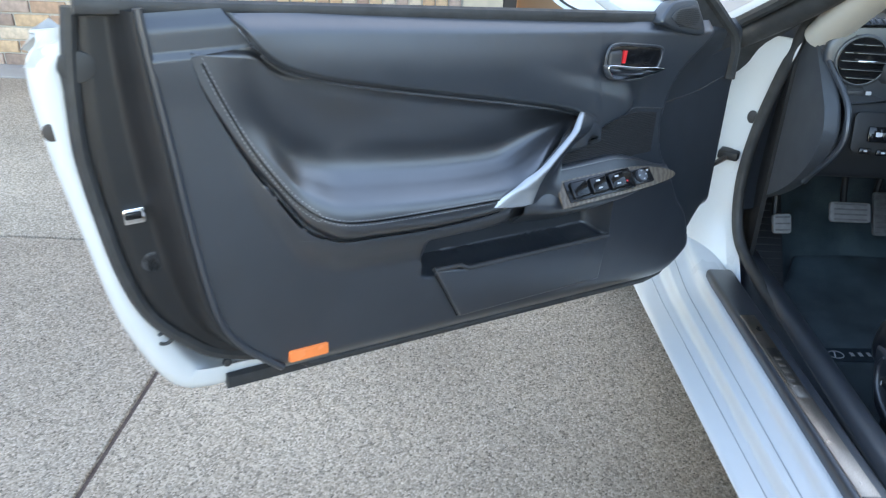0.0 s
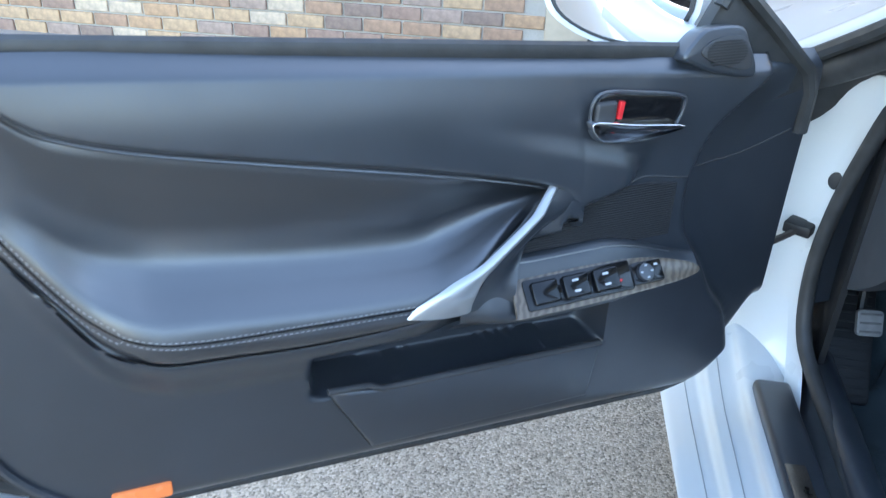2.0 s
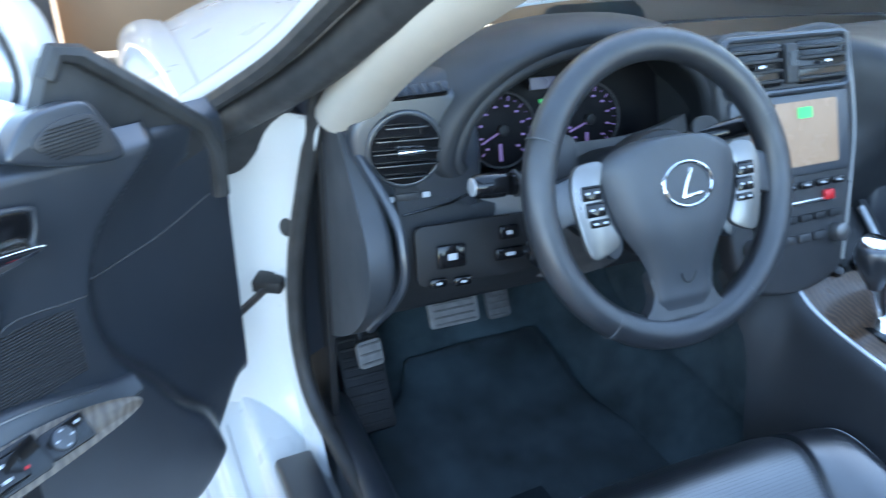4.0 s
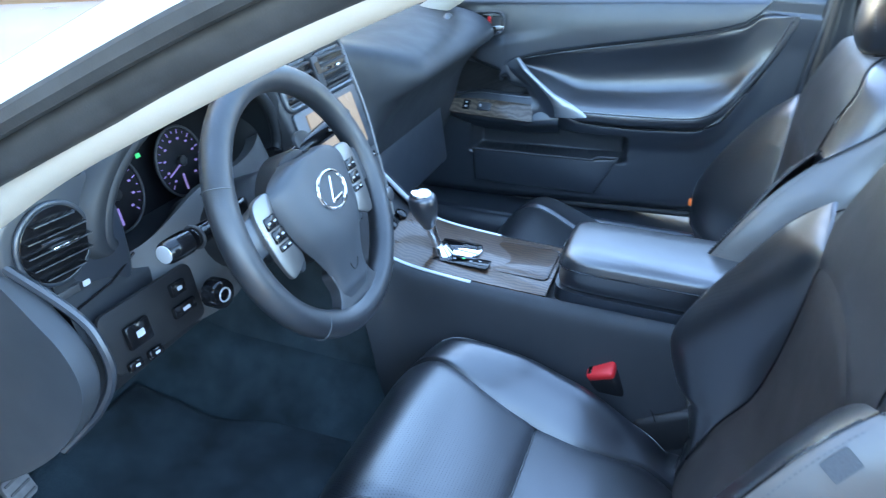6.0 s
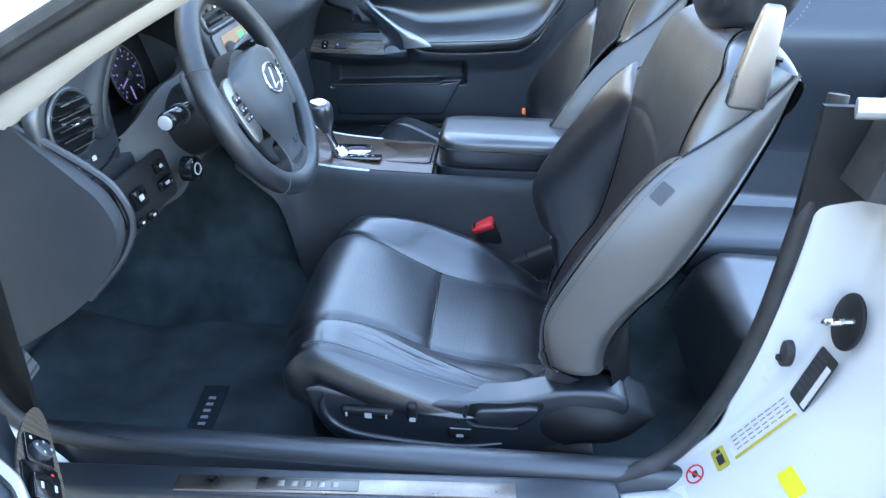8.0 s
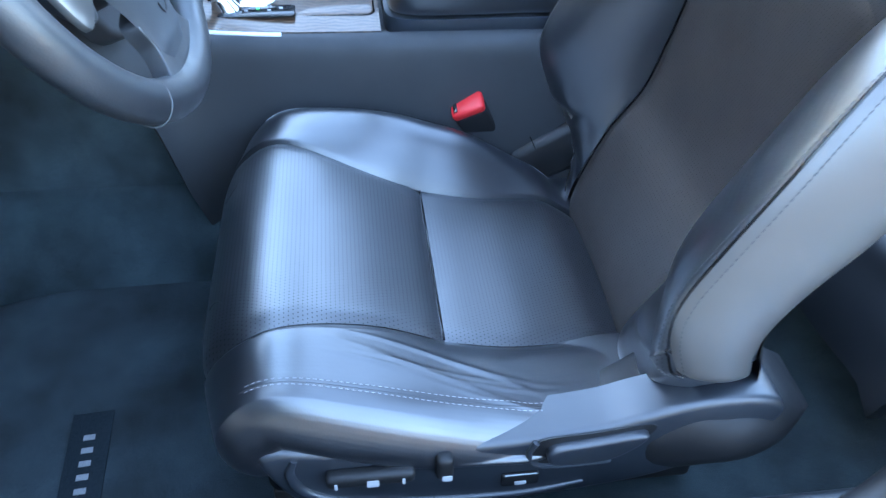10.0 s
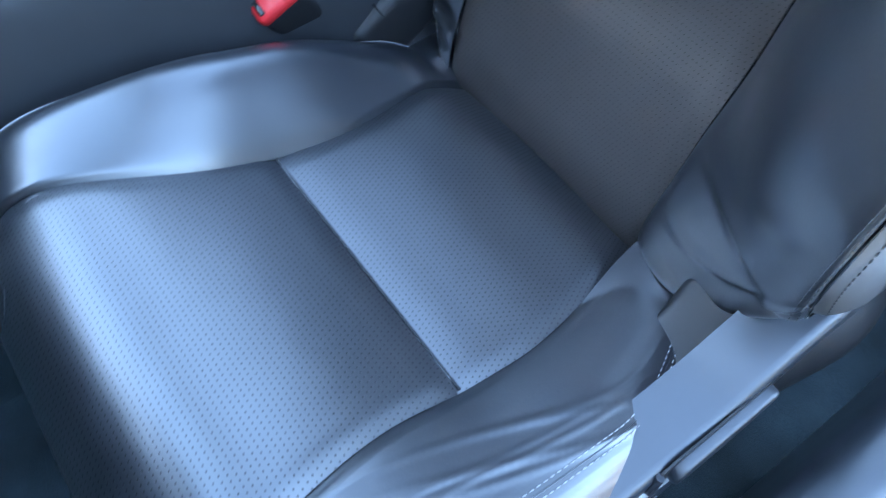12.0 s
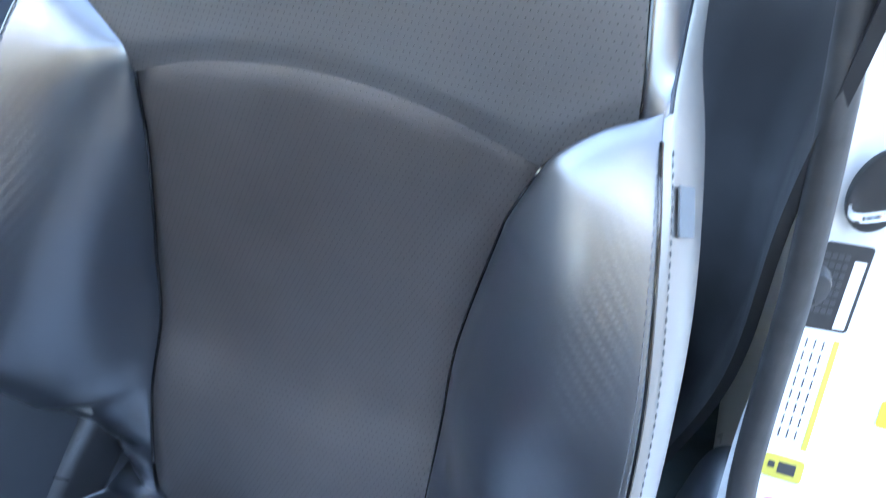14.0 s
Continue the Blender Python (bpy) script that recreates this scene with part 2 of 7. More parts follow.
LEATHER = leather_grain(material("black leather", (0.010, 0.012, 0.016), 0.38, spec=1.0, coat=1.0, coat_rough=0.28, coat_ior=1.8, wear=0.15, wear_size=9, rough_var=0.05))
# Dark seat side, base lifted to grey for the bright sheen it catches.
SIDE_SHEEN = leather_grain(material("vinyl seat side, sheen in the grey", (0.105, 0.097, 0.088), 0.42, spec=1.0, coat=0.9, coat_rough=0.34, wear=0.12, wear_size=9, rough_var=0.05))
LEATHER_WHEEL = leather_grain(material("worn wheel leather", (0.018, 0.020, 0.024), 0.46, spec=0.9, coat=0.35, coat_rough=0.36, wear=0.2, wear_size=25, rough_var=0.06))
# Cushion's black leather, base raised and browned for light reflected from the house.
LEATHER_BACK_LIT = perforated(leather_grain(material("perforated leather, back, lit tone", (0.042, 0.036, 0.034), 0.50, spec=0.6, coat=0.3, coat_rough=0.42, coat_ior=1.6, wear=0.15, wear_size=9, rough_var=0.05)), axis=(0, 2), radius=0.125)
# Upper back: same leather, its lit tone put into the base colour.
LEATHER_UPPER_LIT = perforated(leather_grain(material("perforated leather, upper back, lit tone", (0.046, 0.044, 0.044), 0.50, spec=0.6, coat=0.4, coat_rough=0.42, coat_ior=1.6, wear=0.15, wear_size=9, rough_var=0.05)), axis=(0, 2), radius=0.125)
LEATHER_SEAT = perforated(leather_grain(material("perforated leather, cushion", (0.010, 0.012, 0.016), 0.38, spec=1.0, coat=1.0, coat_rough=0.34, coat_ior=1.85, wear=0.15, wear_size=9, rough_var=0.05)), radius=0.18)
PLASTIC = material("black soft plastic", (0.021, 0.026, 0.034), 0.42, spec=1.0, coat=0.7, coat_rough=0.36, wear=0.1, bumpy=0.12, bump_size=1600, dist=0.0003, rough_var=0.04)
DASH_SKIN = material("matt black dash skin", (0.022, 0.024, 0.027), 0.55, spec=0.55, wear=0.1, bumpy=0.2, bump_size=1500, dist=0.0003, rough_var=0.04)
PLASTIC_DULL = material("dull black plastic", (0.014, 0.014, 0.015), 0.5, wear=0.12, bumpy=0.3, bump_size=1200, dist=0.0005, rough_var=0.05)
PLASTIC_GREY = material("dark grey plastic", (0.05, 0.05, 0.052), 0.5, wear=0.1, bumpy=0.2, bump_size=1500, dist=0.0004)
GLOSS = material("gloss black", (0.008, 0.008, 0.009), 0.12, rough_var=0.03)
RUBBER = material("weather rubber", (0.040, 0.040, 0.040), 0.5, wear=0.25, wear_size=30, bumpy=0.3, bump_size=500, dist=0.0006)
PAINT = material("white pearl paint", (0.72, 0.73, 0.72), 0.3, coat=0.8, wear=0.02, wear_size=5, rough_var=0.03)
CREAM = material("pale grey pillar cloth", (0.56, 0.51, 0.44), 0.75, grain=0.06, grain_size=1500, wear=0.04, bumpy=0.2, bump_size=1500, dist=0.0004)
TRIM_SILVER = material("dull satin silver", (0.28, 0.275, 0.27), 0.32, metal=0.85, wear=0.04, rough_var=0.05)
GUIDE_METAL = material("warm satin metal", (0.50, 0.47, 0.44), 0.30, metal=0.9, grain=0.05, grain_size=700, wear=0.04, rough_var=0.05)
SILVER = material("satin silver", (0.66, 0.67, 0.68), 0.36, metal=0.6, wear=0.03, rough_var=0.04)
HANDLE_SILVER = material("satin silver handle paint", (0.50, 0.51, 0.52), 0.34, metal=0.75, wear=0.04, rough_var=0.04)
CHROME = material("chrome", (0.85, 0.85, 0.86), 0.08, metal=1.0, rough_var=0.02)
DASH_GREY = material("charcoal grained dash side", (0.050, 0.055, 0.062), 0.5, spec=0.8, wear=0.12, wear_size=10, bumpy=0.25, bump_size=1100, dist=0.0004, rough_var=0.05)
CARPET = material("charcoal carpet", (0.062, 0.092, 0.104), 0.95, grain=0.5, grain_size=1400, wear=0.55, wear_size=9, bumpy=0.9, bump_size=1300, dist=0.003, sheen=0.1, spec=0.1)
MAT_PILE = material("charcoal mat pile", (0.044, 0.066, 0.077), 0.95, grain=0.5, grain_size=1200, wear=0.6, wear_size=8, bumpy=0.9, bump_size=1100, dist=0.003, sheen=0.12, spec=0.1)
RED = material("red plastic", (0.75, 0.03, 0.035), 0.35, wear=0.05)
THREAD = material("grey thread", (0.40, 0.40, 0.41), 0.8, grain=0.2)
TAB = material("grey woven tape", (0.10, 0.105, 0.11), 0.7, grain=0.3, grain_size=1200)
MARK = material("pale print", (0.55, 0.56, 0.58), 0.5, wear=0.03)
AMBER = material("amber lens", (0.85, 0.3, 0.1), 0.25, wear=0.06)
LABEL_WHITE = material("label paper", (0.75, 0.74, 0.7), 0.5, wear=0.05, wear_size=60)
LABEL_YELLOW = material("yellow label", (0.52, 0.44, 0.06), 0.5, wear=0.05, wear_size=60)
LABEL_RED = material("label red", (0.7, 0.05, 0.07), 0.5, wear=0.05)
LABEL_BLACK = material("label black", (0.03, 0.03, 0.03), 0.5, wear=0.1, wear_size=60)

# ---- the drive, the wall, the garage ----
def concrete():
    """Exposed-aggregate concrete: pale paste with brown, grey and dark stones."""
    mat = material("exposed aggregate concrete", (0.3, 0.27, 0.25), 0.85, rough_var=0.06)
    nt = mat.node_tree
    b = nt.nodes["Principled BSDF"]
    co = nt.nodes.new("ShaderNodeTexCoord")

    def tex(kind, scale):
        n = nt.nodes.new(kind)
        n.inputs["Scale"].default_value = scale
        nt.links.new(co.outputs["Object"], n.inputs["Vector"])
        return n

    def ramp(stops, fac):
        r = nt.nodes.new("ShaderNodeValToRGB")
        while len(r.color_ramp.elements) < len(stops):
            r.color_ramp.elements.new(0.5)
        for e, (p, c) in zip(r.color_ramp.elements, stops):
            e.position, e.color = p, (*c, 1)
        nt.links.new(fac, r.inputs[0])
        return r.outputs[0]

    cell, fine, broad = tex("ShaderNodeTexVoronoi", 210), tex("ShaderNodeTexVoronoi", 420), tex("ShaderNodeTexNoise", 1.3)
    broad.inputs["Detail"].default_value = 5
    stone = ramp([(0.0, (0.05, 0.042, 0.035)), (0.2, (0.26, 0.22, 0.175)), (0.45, (0.46, 0.39, 0.32)), (0.72, (0.62, 0.54, 0.45)), (1.0, (0.82, 0.75, 0.65))], cell.outputs["Color"])
    grit = ramp([(0.0, (0.17, 0.145, 0.12)), (0.3, (0.47, 0.40, 0.33)), (1.0, (0.72, 0.63, 0.53))], fine.outputs["Color"])
    stain = ramp([(0.3, (0.74, 0.695, 0.65)), (0.7, (1.12, 1.055, 0.985))], broad.outputs["Fac"])

    def mix(a, c, fac, blend="MIX"):
        m = nt.nodes.new("ShaderNodeMix")
        m.data_type, m.blend_type = "RGBA", blend
        m.inputs[0].default_value = fac
        nt.links.new(a, m.inputs[6])
        nt.links.new(c, m.inputs[7])
        return m.outputs[2]

    nt.links.new(mix(mix(stone, grit, 0.15), stain, 1.0, "MULTIPLY"), b.inputs["Base Color"])
    bp = nt.nodes.new("ShaderNodeBump")
    bp.inputs["Strength"].default_value, bp.inputs["Distance"].default_value = 0.7, 0.003
    nt.links.new(cell.outputs["Distance"], bp.inputs["Height"])
    bp.invert = True
    nt.links.new(bp.outputs[0], b.inputs["Normal"])
    return mat


CONCRETE = concrete()
JOINT = material("joint dirt", (0.14, 0.1, 0.085), 0.95, grain=0.3, grain_size=300, wear=0.2)
SMOOTH_CONCRETE = material("trowelled concrete", (0.4, 0.36, 0.33), 0.85, grain=0.1, grain_size=260, wear=0.14, wear_size=2.5, bumpy=0.2, bump_size=180)
EARTH = material("dry gravelly earth", (0.3, 0.24, 0.19), 0.95, grain=0.25, grain_size=40, wear=0.2, wear_size=0.5, bumpy=0.5, bump_size=25, dist=0.02)

ground = tagged(part("ground", from_lists([(-300, -300, -0.012), (300, -300, -0.012), (300, 300, -0.012), (-300, 300, -0.012)], [(0, 1, 2, 3)]), EARTH, None), "pale dry earth that runs to the horizon", "ground", kind="structure")
drive = thing("road", (-2, 2, 0), "exposed aggregate concrete drive in jointed slabs", "driveway", kind="structure")
joint_x, joint_y = (-7.5, -4.8, -2.1, 0.6, 3.3, 6.0, 8.7), (-9.0, -5.3, -1.55, 2.215, 4.22)
part("joint_bed", rbox((16.2, 13.2, 0.02), pose(0.6, -2.4, -0.021), 0), JOINT, drive, "dirty joint filler", kind="stuff")
for i in range(len(joint_x) - 1):
    for j in range(len(joint_y) - 1):
        x0, x1, y0, y1 = joint_x[i] + 0.007, joint_x[i + 1] - 0.007, joint_y[j] + 0.007, joint_y[j + 1] - 0.007
        part("slab", rbox((x1 - x0, y1 - y0, 0.1), pose((x0 + x1) / 2, (y0 + y1) / 2, -0.05 + random.uniform(-0.0015, 0)), 0.006), CONCRETE, drive)
apron_joints = (-7.5, -5.0, -2.52, -1.12)
for x0, x1 in zip(apron_joints, apron_joints[1:]):
    part("slab", rbox((x1 - x0 - 0.008, 0.3, 0.1), pose((x0 + x1) / 2, 4.38, -0.046), 0.006), SMOOTH_CONCRETE, drive, "smooth pale concrete strip by the wall")

BRICK = bpy.data.materials.new("mixed tan brick")
BRICK.use_nodes = True
nt = BRICK.node_tree
info, rnd, co = nt.nodes.new("ShaderNodeObjectInfo"), nt.nodes.new("ShaderNodeValToRGB"), nt.nodes.new("ShaderNodeTexCoord")
rnd.color_ramp.interpolation = "CONSTANT"
for k, (p, c) in enumerate([(0.0, (0.36, 0.23, 0.16)), (0.2, (0.42, 0.27, 0.17)), (0.38, (0.3, 0.2, 0.16)), (0.55, (0.45, 0.31, 0.2)), (0.72, (0.34, 0.25, 0.21)), (0.86, (0.5, 0.4, 0.31)), (0.95, (0.25, 0.18, 0.15))]):
    e = rnd.color_ramp.elements[k] if k < 2 else rnd.color_ramp.elements.new(p)
    e.position, e.color = p, (*c, 1)
geo = nt.nodes.new("ShaderNodeNewGeometry")
pick = nt.nodes.new("ShaderNodeMath")
pick.operation = "FRACT"
addn = nt.nodes.new("ShaderNodeMath")
nt.links.new(info.outputs["Random"], addn.inputs[0])
nt.links.new(geo.outputs["Random Per Island"], addn.inputs[1])
nt.links.new(addn.outputs[0], pick.inputs[0])
nt.links.new(pick.outputs[0], rnd.inputs[0])
blot = nt.nodes.new("ShaderNodeTexNoise")
blot.inputs["Scale"].default_value, blot.inputs["Detail"].default_value = 28, 5
nt.links.new(co.outputs["Object"], blot.inputs["Vector"])
mulc = nt.nodes.new("ShaderNodeMix")
mulc.data_type, mulc.blend_type = "RGBA", "MULTIPLY"
mulc.inputs[0].default_value = 1.0
shade = nt.nodes.new("ShaderNodeValToRGB")
shade.color_ramp.elements[0].position, shade.color_ramp.elements[0].color = 0.3, (0.92, 0.90, 0.90, 1)
shade.color_ramp.elements[1].position, shade.color_ramp.elements[1].color = 0.7, (1.42, 1.38, 1.32, 1)
nt.links.new(blot.outputs["Fac"], shade.inputs[0])
nt.links.new(rnd.outputs[0], mulc.inputs[6])
nt.links.new(shade.outputs[0], mulc.inputs[7])
bsdf = nt.nodes["Principled BSDF"]
bsdf.inputs["Roughness"].default_value = 0.9
nt.links.new(mulc.outputs[2], bsdf.inputs["Base Color"])
bpn = nt.nodes.new("ShaderNodeBump")
bpn.inputs["Strength"].default_value, bpn.inputs["Distance"].default_value = 0.5, 0.004
nt.links.new(blot.outputs["Fac"], bpn.inputs["Height"])
nt.links.new(bpn.outputs[0], bsdf.inputs["Normal"])
MORTAR = material("pale mortar", (0.46, 0.42, 0.37), 0.95, grain=0.12, grain_size=200, wear=0.1, wear_size=5, bumpy=0.4, bump_size=150)
# Pale tan, so the unseen walls bounce warm light at the seats.
STUCCO = material("tan stucco", (0.62, 0.52, 0.41), 0.9, grain=0.08, grain_size=60, wear=0.06, wear_size=2, bumpy=0.5, bump_size=90, dist=0.004)
CREAM_POST = material("cream painted post", (0.6, 0.5, 0.38), 0.7, wear=0.08)
DARK_METAL = material("dark bronze metal", (0.06, 0.05, 0.045), 0.5, wear=0.1)
BROWN_DOOR = material("brown painted garage door", (0.28, 0.165, 0.09), 0.55, wear=0.12, wear_size=3, bumpy=0.2, bump_size=60)
BROWN_DARK = material("dark brown band", (0.05, 0.035, 0.028), 0.7, wear=0.15, wear_size=4)

house = thing("wall_north", (-4, 4.7, 0), "brick-faced house wall with a soldier course", "wall", kind="structure")
WALL_X0, WALL_X1, WALL_Y = -7.6, -1.39, 4.5
part("mortar_backing", rbox((WALL_X1 - WALL_X0, 0.2, 1.0), pose((WALL_X0 + WALL_X1) / 2, WALL_Y + 0.114, 0.5), 0), MORTAR, house)
# Unseen wall above the bricks, set high to hold off the sun.
part("upper_wall", rbox((WALL_X1 - WALL_X0 + 14, 0.25, 1.6), pose((WALL_X0 + WALL_X1) / 2 + 7, WALL_Y + 0.5, 3.3), 0.01), STUCCO, house, "unseen tan stucco wall above the bricks, added to block the sun")
part("upper_wall", rbox((WALL_X1 - WALL_X0, 0.25, 1.6), pose((WALL_X0 + WALL_X1) / 2, WALL_Y + 0.16, 1.8), 0.01), STUCCO, house)
brick_flat = rbox((0.214, 0.1, 0.068), Matrix(), 0.004, 1)
brick_tall = rbox((0.068, 0.1, 0.214), Matrix(), 0.004, 1)
extra = []
BL, BH = 0.226, 0.08


def lay(me, x, z, near):
    p = pose(x, WALL_Y + 0.05 + random.uniform(-0.003, 0.003), z, random.uniform(-0.6, 0.6), random.uniform(-0.5, 0.5), random.uniform(-0.6, 0.6))
    if near:
        ob = new("brick", me)
        ob.parent, ob.matrix_parent_inverse, ob.matrix_basis = house, ROOTS[house].inverted(), p
    else:
        extra.append((me, p))


for me in (brick_flat, brick_tall):
    me.materials.append(BRICK)
for c in range(5):
    x = WALL_X0 + 0.11 + (BL / 2 if c % 2 else 0)
    while x < WALL_X1 - 0.1:
        lay(brick_flat, x, 0.034 + c * BH, -5.2 < x)
        x += BL
x = WALL_X0 + 0.04
while x < WALL_X1 - 0.02:
    lay(brick_tall, x, 5 * BH + 0.108, -5.2 < x)
    x += 0.0775
for c in range(5):
    x = WALL_X0 + 0.11 + (BL / 2 if c % 2 else 0)
    while x < WALL_X1 - 0.1:
        lay(brick_flat, x, 5 * BH + 0.226 + 0.034 + c * BH, False)
        x += BL
bm = bmesh.new()
for me, p in extra:
    n0 = len(bm.verts)
    bm.from_mesh(me)
    bm.verts.ensure_lookup_table()
    for v in bm.verts[n0:]:
        v.co = p @ v.co
part("bricks", to_mesh(bm), BRICK, house, kind="stuff", angle=20)

garage = thing("door_1", (2, 4.8, 0), "brown panelled garage door in a dark metal frame", "garage door", kind="structure")
part("post", rbox((0.23, 0.3, 2.5), pose(-1.275, 4.65, 1.25), 0.008), CREAM_POST, garage, "cream painted post")
part("door_frame", rbox((0.08, 0.12, 2.4), pose(-1.12, 4.58, 1.2), 0.006), DARK_METAL, garage, "dark bronze frame")
for k in range(4):
    part("panel", rbox((6.1, 0.05, 0.545), pose(1.98, 4.76, 0.5 + 0.55 * k), 0.012), BROWN_DOOR, garage)
# Low dark brown band across the foot of the door.
part("threshold", rbox((6.1, 0.5, 0.2), pose(1.98, 4.6, 0.1), 0.01), BROWN_DARK, garage, "dark brown band along the door foot")
part("lintel", rbox((6.3, 0.3, 0.25), pose(2.0, 4.7, 2.56), 0.01), DARK_METAL, garage)
# Unseen overhang, added so its shadow covers the car.
roof = thing("roof", (2, 7, 4.1), "unseen flat tan eave, added to shade the car", "roof", kind="structure")
part("eave", rbox((22, 5.0, 0.3), pose(2, 6.6, 4.2), 0.02), STUCCO, roof)

# Unseen wall, added to keep the bright east horizon out of reflections.
added_wall_east = thing("added_wall_east", (6.4, -1, 0), "unseen plain tan wall, added to block the bright east horizon", "wall", kind="structure")
part("wall_face", rbox((0.2, 13.0, 2.6), pose(6.5, -2.2, 1.3), 0.01), STUCCO, added_wall_east)
part("wall_coping", rbox((0.26, 13.0, 0.08), pose(6.5, -2.2, 2.642), 0.01), SMOOTH_CONCRETE, added_wall_east)

# ---- car body ----
XC = 0.05
GLASS = bpy.data.materials.new("window glass")
GLASS.use_nodes = True
gb = GLASS.node_tree.nodes["Principled BSDF"]
gb.inputs["Base Color"].default_value, gb.inputs["Roughness"].default_value = (0.93, 0.97, 0.96, 1), 0.0
gb.inputs["Transmission Weight"].default_value, gb.inputs["IOR"].default_value = 1.0, 1.1

car = thing("car", (XC, 0.6, 0), "white convertible car with its top down and driver's door open", "car")


def mirror(me):
    """The same shape on the other side of the car."""
    bm = bmesh.new()
    bm.from_mesh(me)
    return to_mesh(bm, Matrix.Translation((2 * XC, 0, 0)) @ Matrix.Diagonal((-1, 1, 1, 1)))


SEALANT = material("grey seam sealer", (0.38, 0.39, 0.39), 0.6, wear=0.05)
# rocker sill: a section drawn once and carried along the car
SILL = spline([(-0.66, 0.30), (-0.70, 0.360), (-0.75, 0.370), (-0.770, 0.367), (-0.778, 0.352), (-0.795, 0.346), (-0.816, 0.342), (-0.826, 0.338), (-0.833, 0.318), (-0.848, 0.315), (-0.875, 0.310), (-0.892, 0.306), (-0.897, 0.300), (-0.876, 0.292), (-0.82, 0.23), (-0.78, 0.18), (-0.70, 0.16)], 80)


def sill_ring(y):
    lift = 0.03 * ease(y, 1.40, 1.62) + 0.03 * (1 - ease(y, 0.45, 0.70))
    return [(x + (1.45 - y) * (0.034 + 0.04 * ease(-x, 0.76, 0.89)), y, z + lift * ease(z, 0.29, 0.34)) for x, z in SILL]


sill = loft([sill_ring(y) for y in np.linspace(-0.4, 1.66, 50)])
part("sill", sill, PAINT, car, "white painted door sill")
part("sill", mirror(sill), PAINT, car)
for k in (27, 46):
    part("sill_seam", sweep([v3(sill_ring(y)[k]) + Vector((0, 0, 0.0006)) for y in np.linspace(0.55, 1.58, 40)], 0.0010, 5), SEALANT, car, "grey sealed seam")

# hinge pillar: inner edge at the seal, face turned to the rear, outer edge at the fender
def pillar_face(u, v):
    z = 0.34 + 0.56 * v
    inner = np.array([-0.652 - 0.040 * bump(v, 0.42, 0.36) - 0.02 * (1 - ease(v, 0, 0.25)), 1.525 + 0.040 * bump(v, 0.45, 0.5) - 0.05 * ease(v, 0.75, 1) - 0.10 * (1 - ease(v, 0, 0.28))])
    outer = np.array([-0.80, 1.635 - 0.02 * ease(v, 0.6, 1)])
    end = np.array([-0.86, 1.66])
    p = at(spline([inner - (0.02, -0.02), inner, inner * 0.55 + outer * 0.45 + (0.004, 0.008), outer, end], 30), u)
    return p[0], p[1], z


part("hinge_pillar", grid(pillar_face, 30, 40, 0.004, flip=True), PAINT, car, "white painted hinge pillar")
for (x, y, z), r in (((-0.664, 1.549, 0.839), 0.017), ((-0.689, 1.566, 0.716), 0.012)):
    part("plug", disc(r, 0.006, facing((x + 0.001, y + 0.004, z), (-0.5, -0.85, 0)), 20, 0.002, 1.25), RUBBER, car, "black rubber plug")
stay = part("door_stay", rbox((0.045, 0.02, 0.04), facing((-0.72, 1.578, 0.625), (-0.5, -0.85, 0)), 0.004), PLASTIC_DULL, car, "black door stay with a steel arm")
part("arm", sweep(spline([(-0.725, 1.57, 0.622), (-0.76, 1.545, 0.612), (-0.82, 1.50, 0.60)], 6), 0.006, 6), DARK_METAL, stay)

# rear jamb and quarter panel
JAMB = spline([(0.62, 0.35), (0.55, 0.375), (0.487, 0.435), (0.425, 0.51), (0.366, 0.60), (0.339, 0.70), (0.322, 0.80), (0.317, 0.866)], 40)


def jamb_face(u, v):
    y, z = at(JAMB, v)
    flange = y + 0.010 + 0.066 * ease(z, 0.45, 0.60)
    p = at(spline([(-0.62, flange - 0.01), (-0.634, flange), (-0.639, y + 0.010 + 0.3 * (flange - y)), (-0.646, y - 0.006), (-0.71, y - 0.022), (-0.80, y - 0.06), (-0.86, y - 0.055), (-0.875, y - 0.05)], 36), u)
    narrow = 0.05 * ease(v, 0.86, 1.0)
    return p[0] + narrow * u + 0.030 * ease(z, 0.62, 0.88) * (1 - u), p[1], z


part("rear_jamb", grid(jamb_face, 40, 44, 0.004), PAINT, car, "white painted rear door jamb")


def quarter(u, v):
    y = -1.6 + u * (at(JAMB, v)[0] - 0.055 + 1.6)
    z = at(JAMB, v)[1]
    return -0.878 - 0.02 * bump(v, 0.3, 0.4) + 0.05 * ease(v, 0.75, 1.0), y, z


part("quarter_panel", grid(quarter, 20, 24, 0.004, flip=True), PAINT, car, "white rear quarter panel")
part("quarter_panel", mirror(grid(quarter, 20, 24, 0.004, flip=True)), PAINT, car)

# front fender and bonnet in one sheet each
def bonnet(u, v):
    x = -0.84 + u * 1.68
    y = 1.62 + v * 1.5
    side = abs(x) / 0.84
    z = 0.985 - 0.10 * side ** 2.6 - 0.10 * v - 0.10 * v ** 3 + 0.02 * bump(side, 0.78, 0.12) * (1 - 0.5 * v)
    return XC + x * (1 - 0.06 * v), y + 0.12 * (1 - side ** 2) - 0.05 * side ** 4, z


part("bonnet", grid(bonnet, 44, 24, 0.004), PAINT, car, "glossy white bonnet")


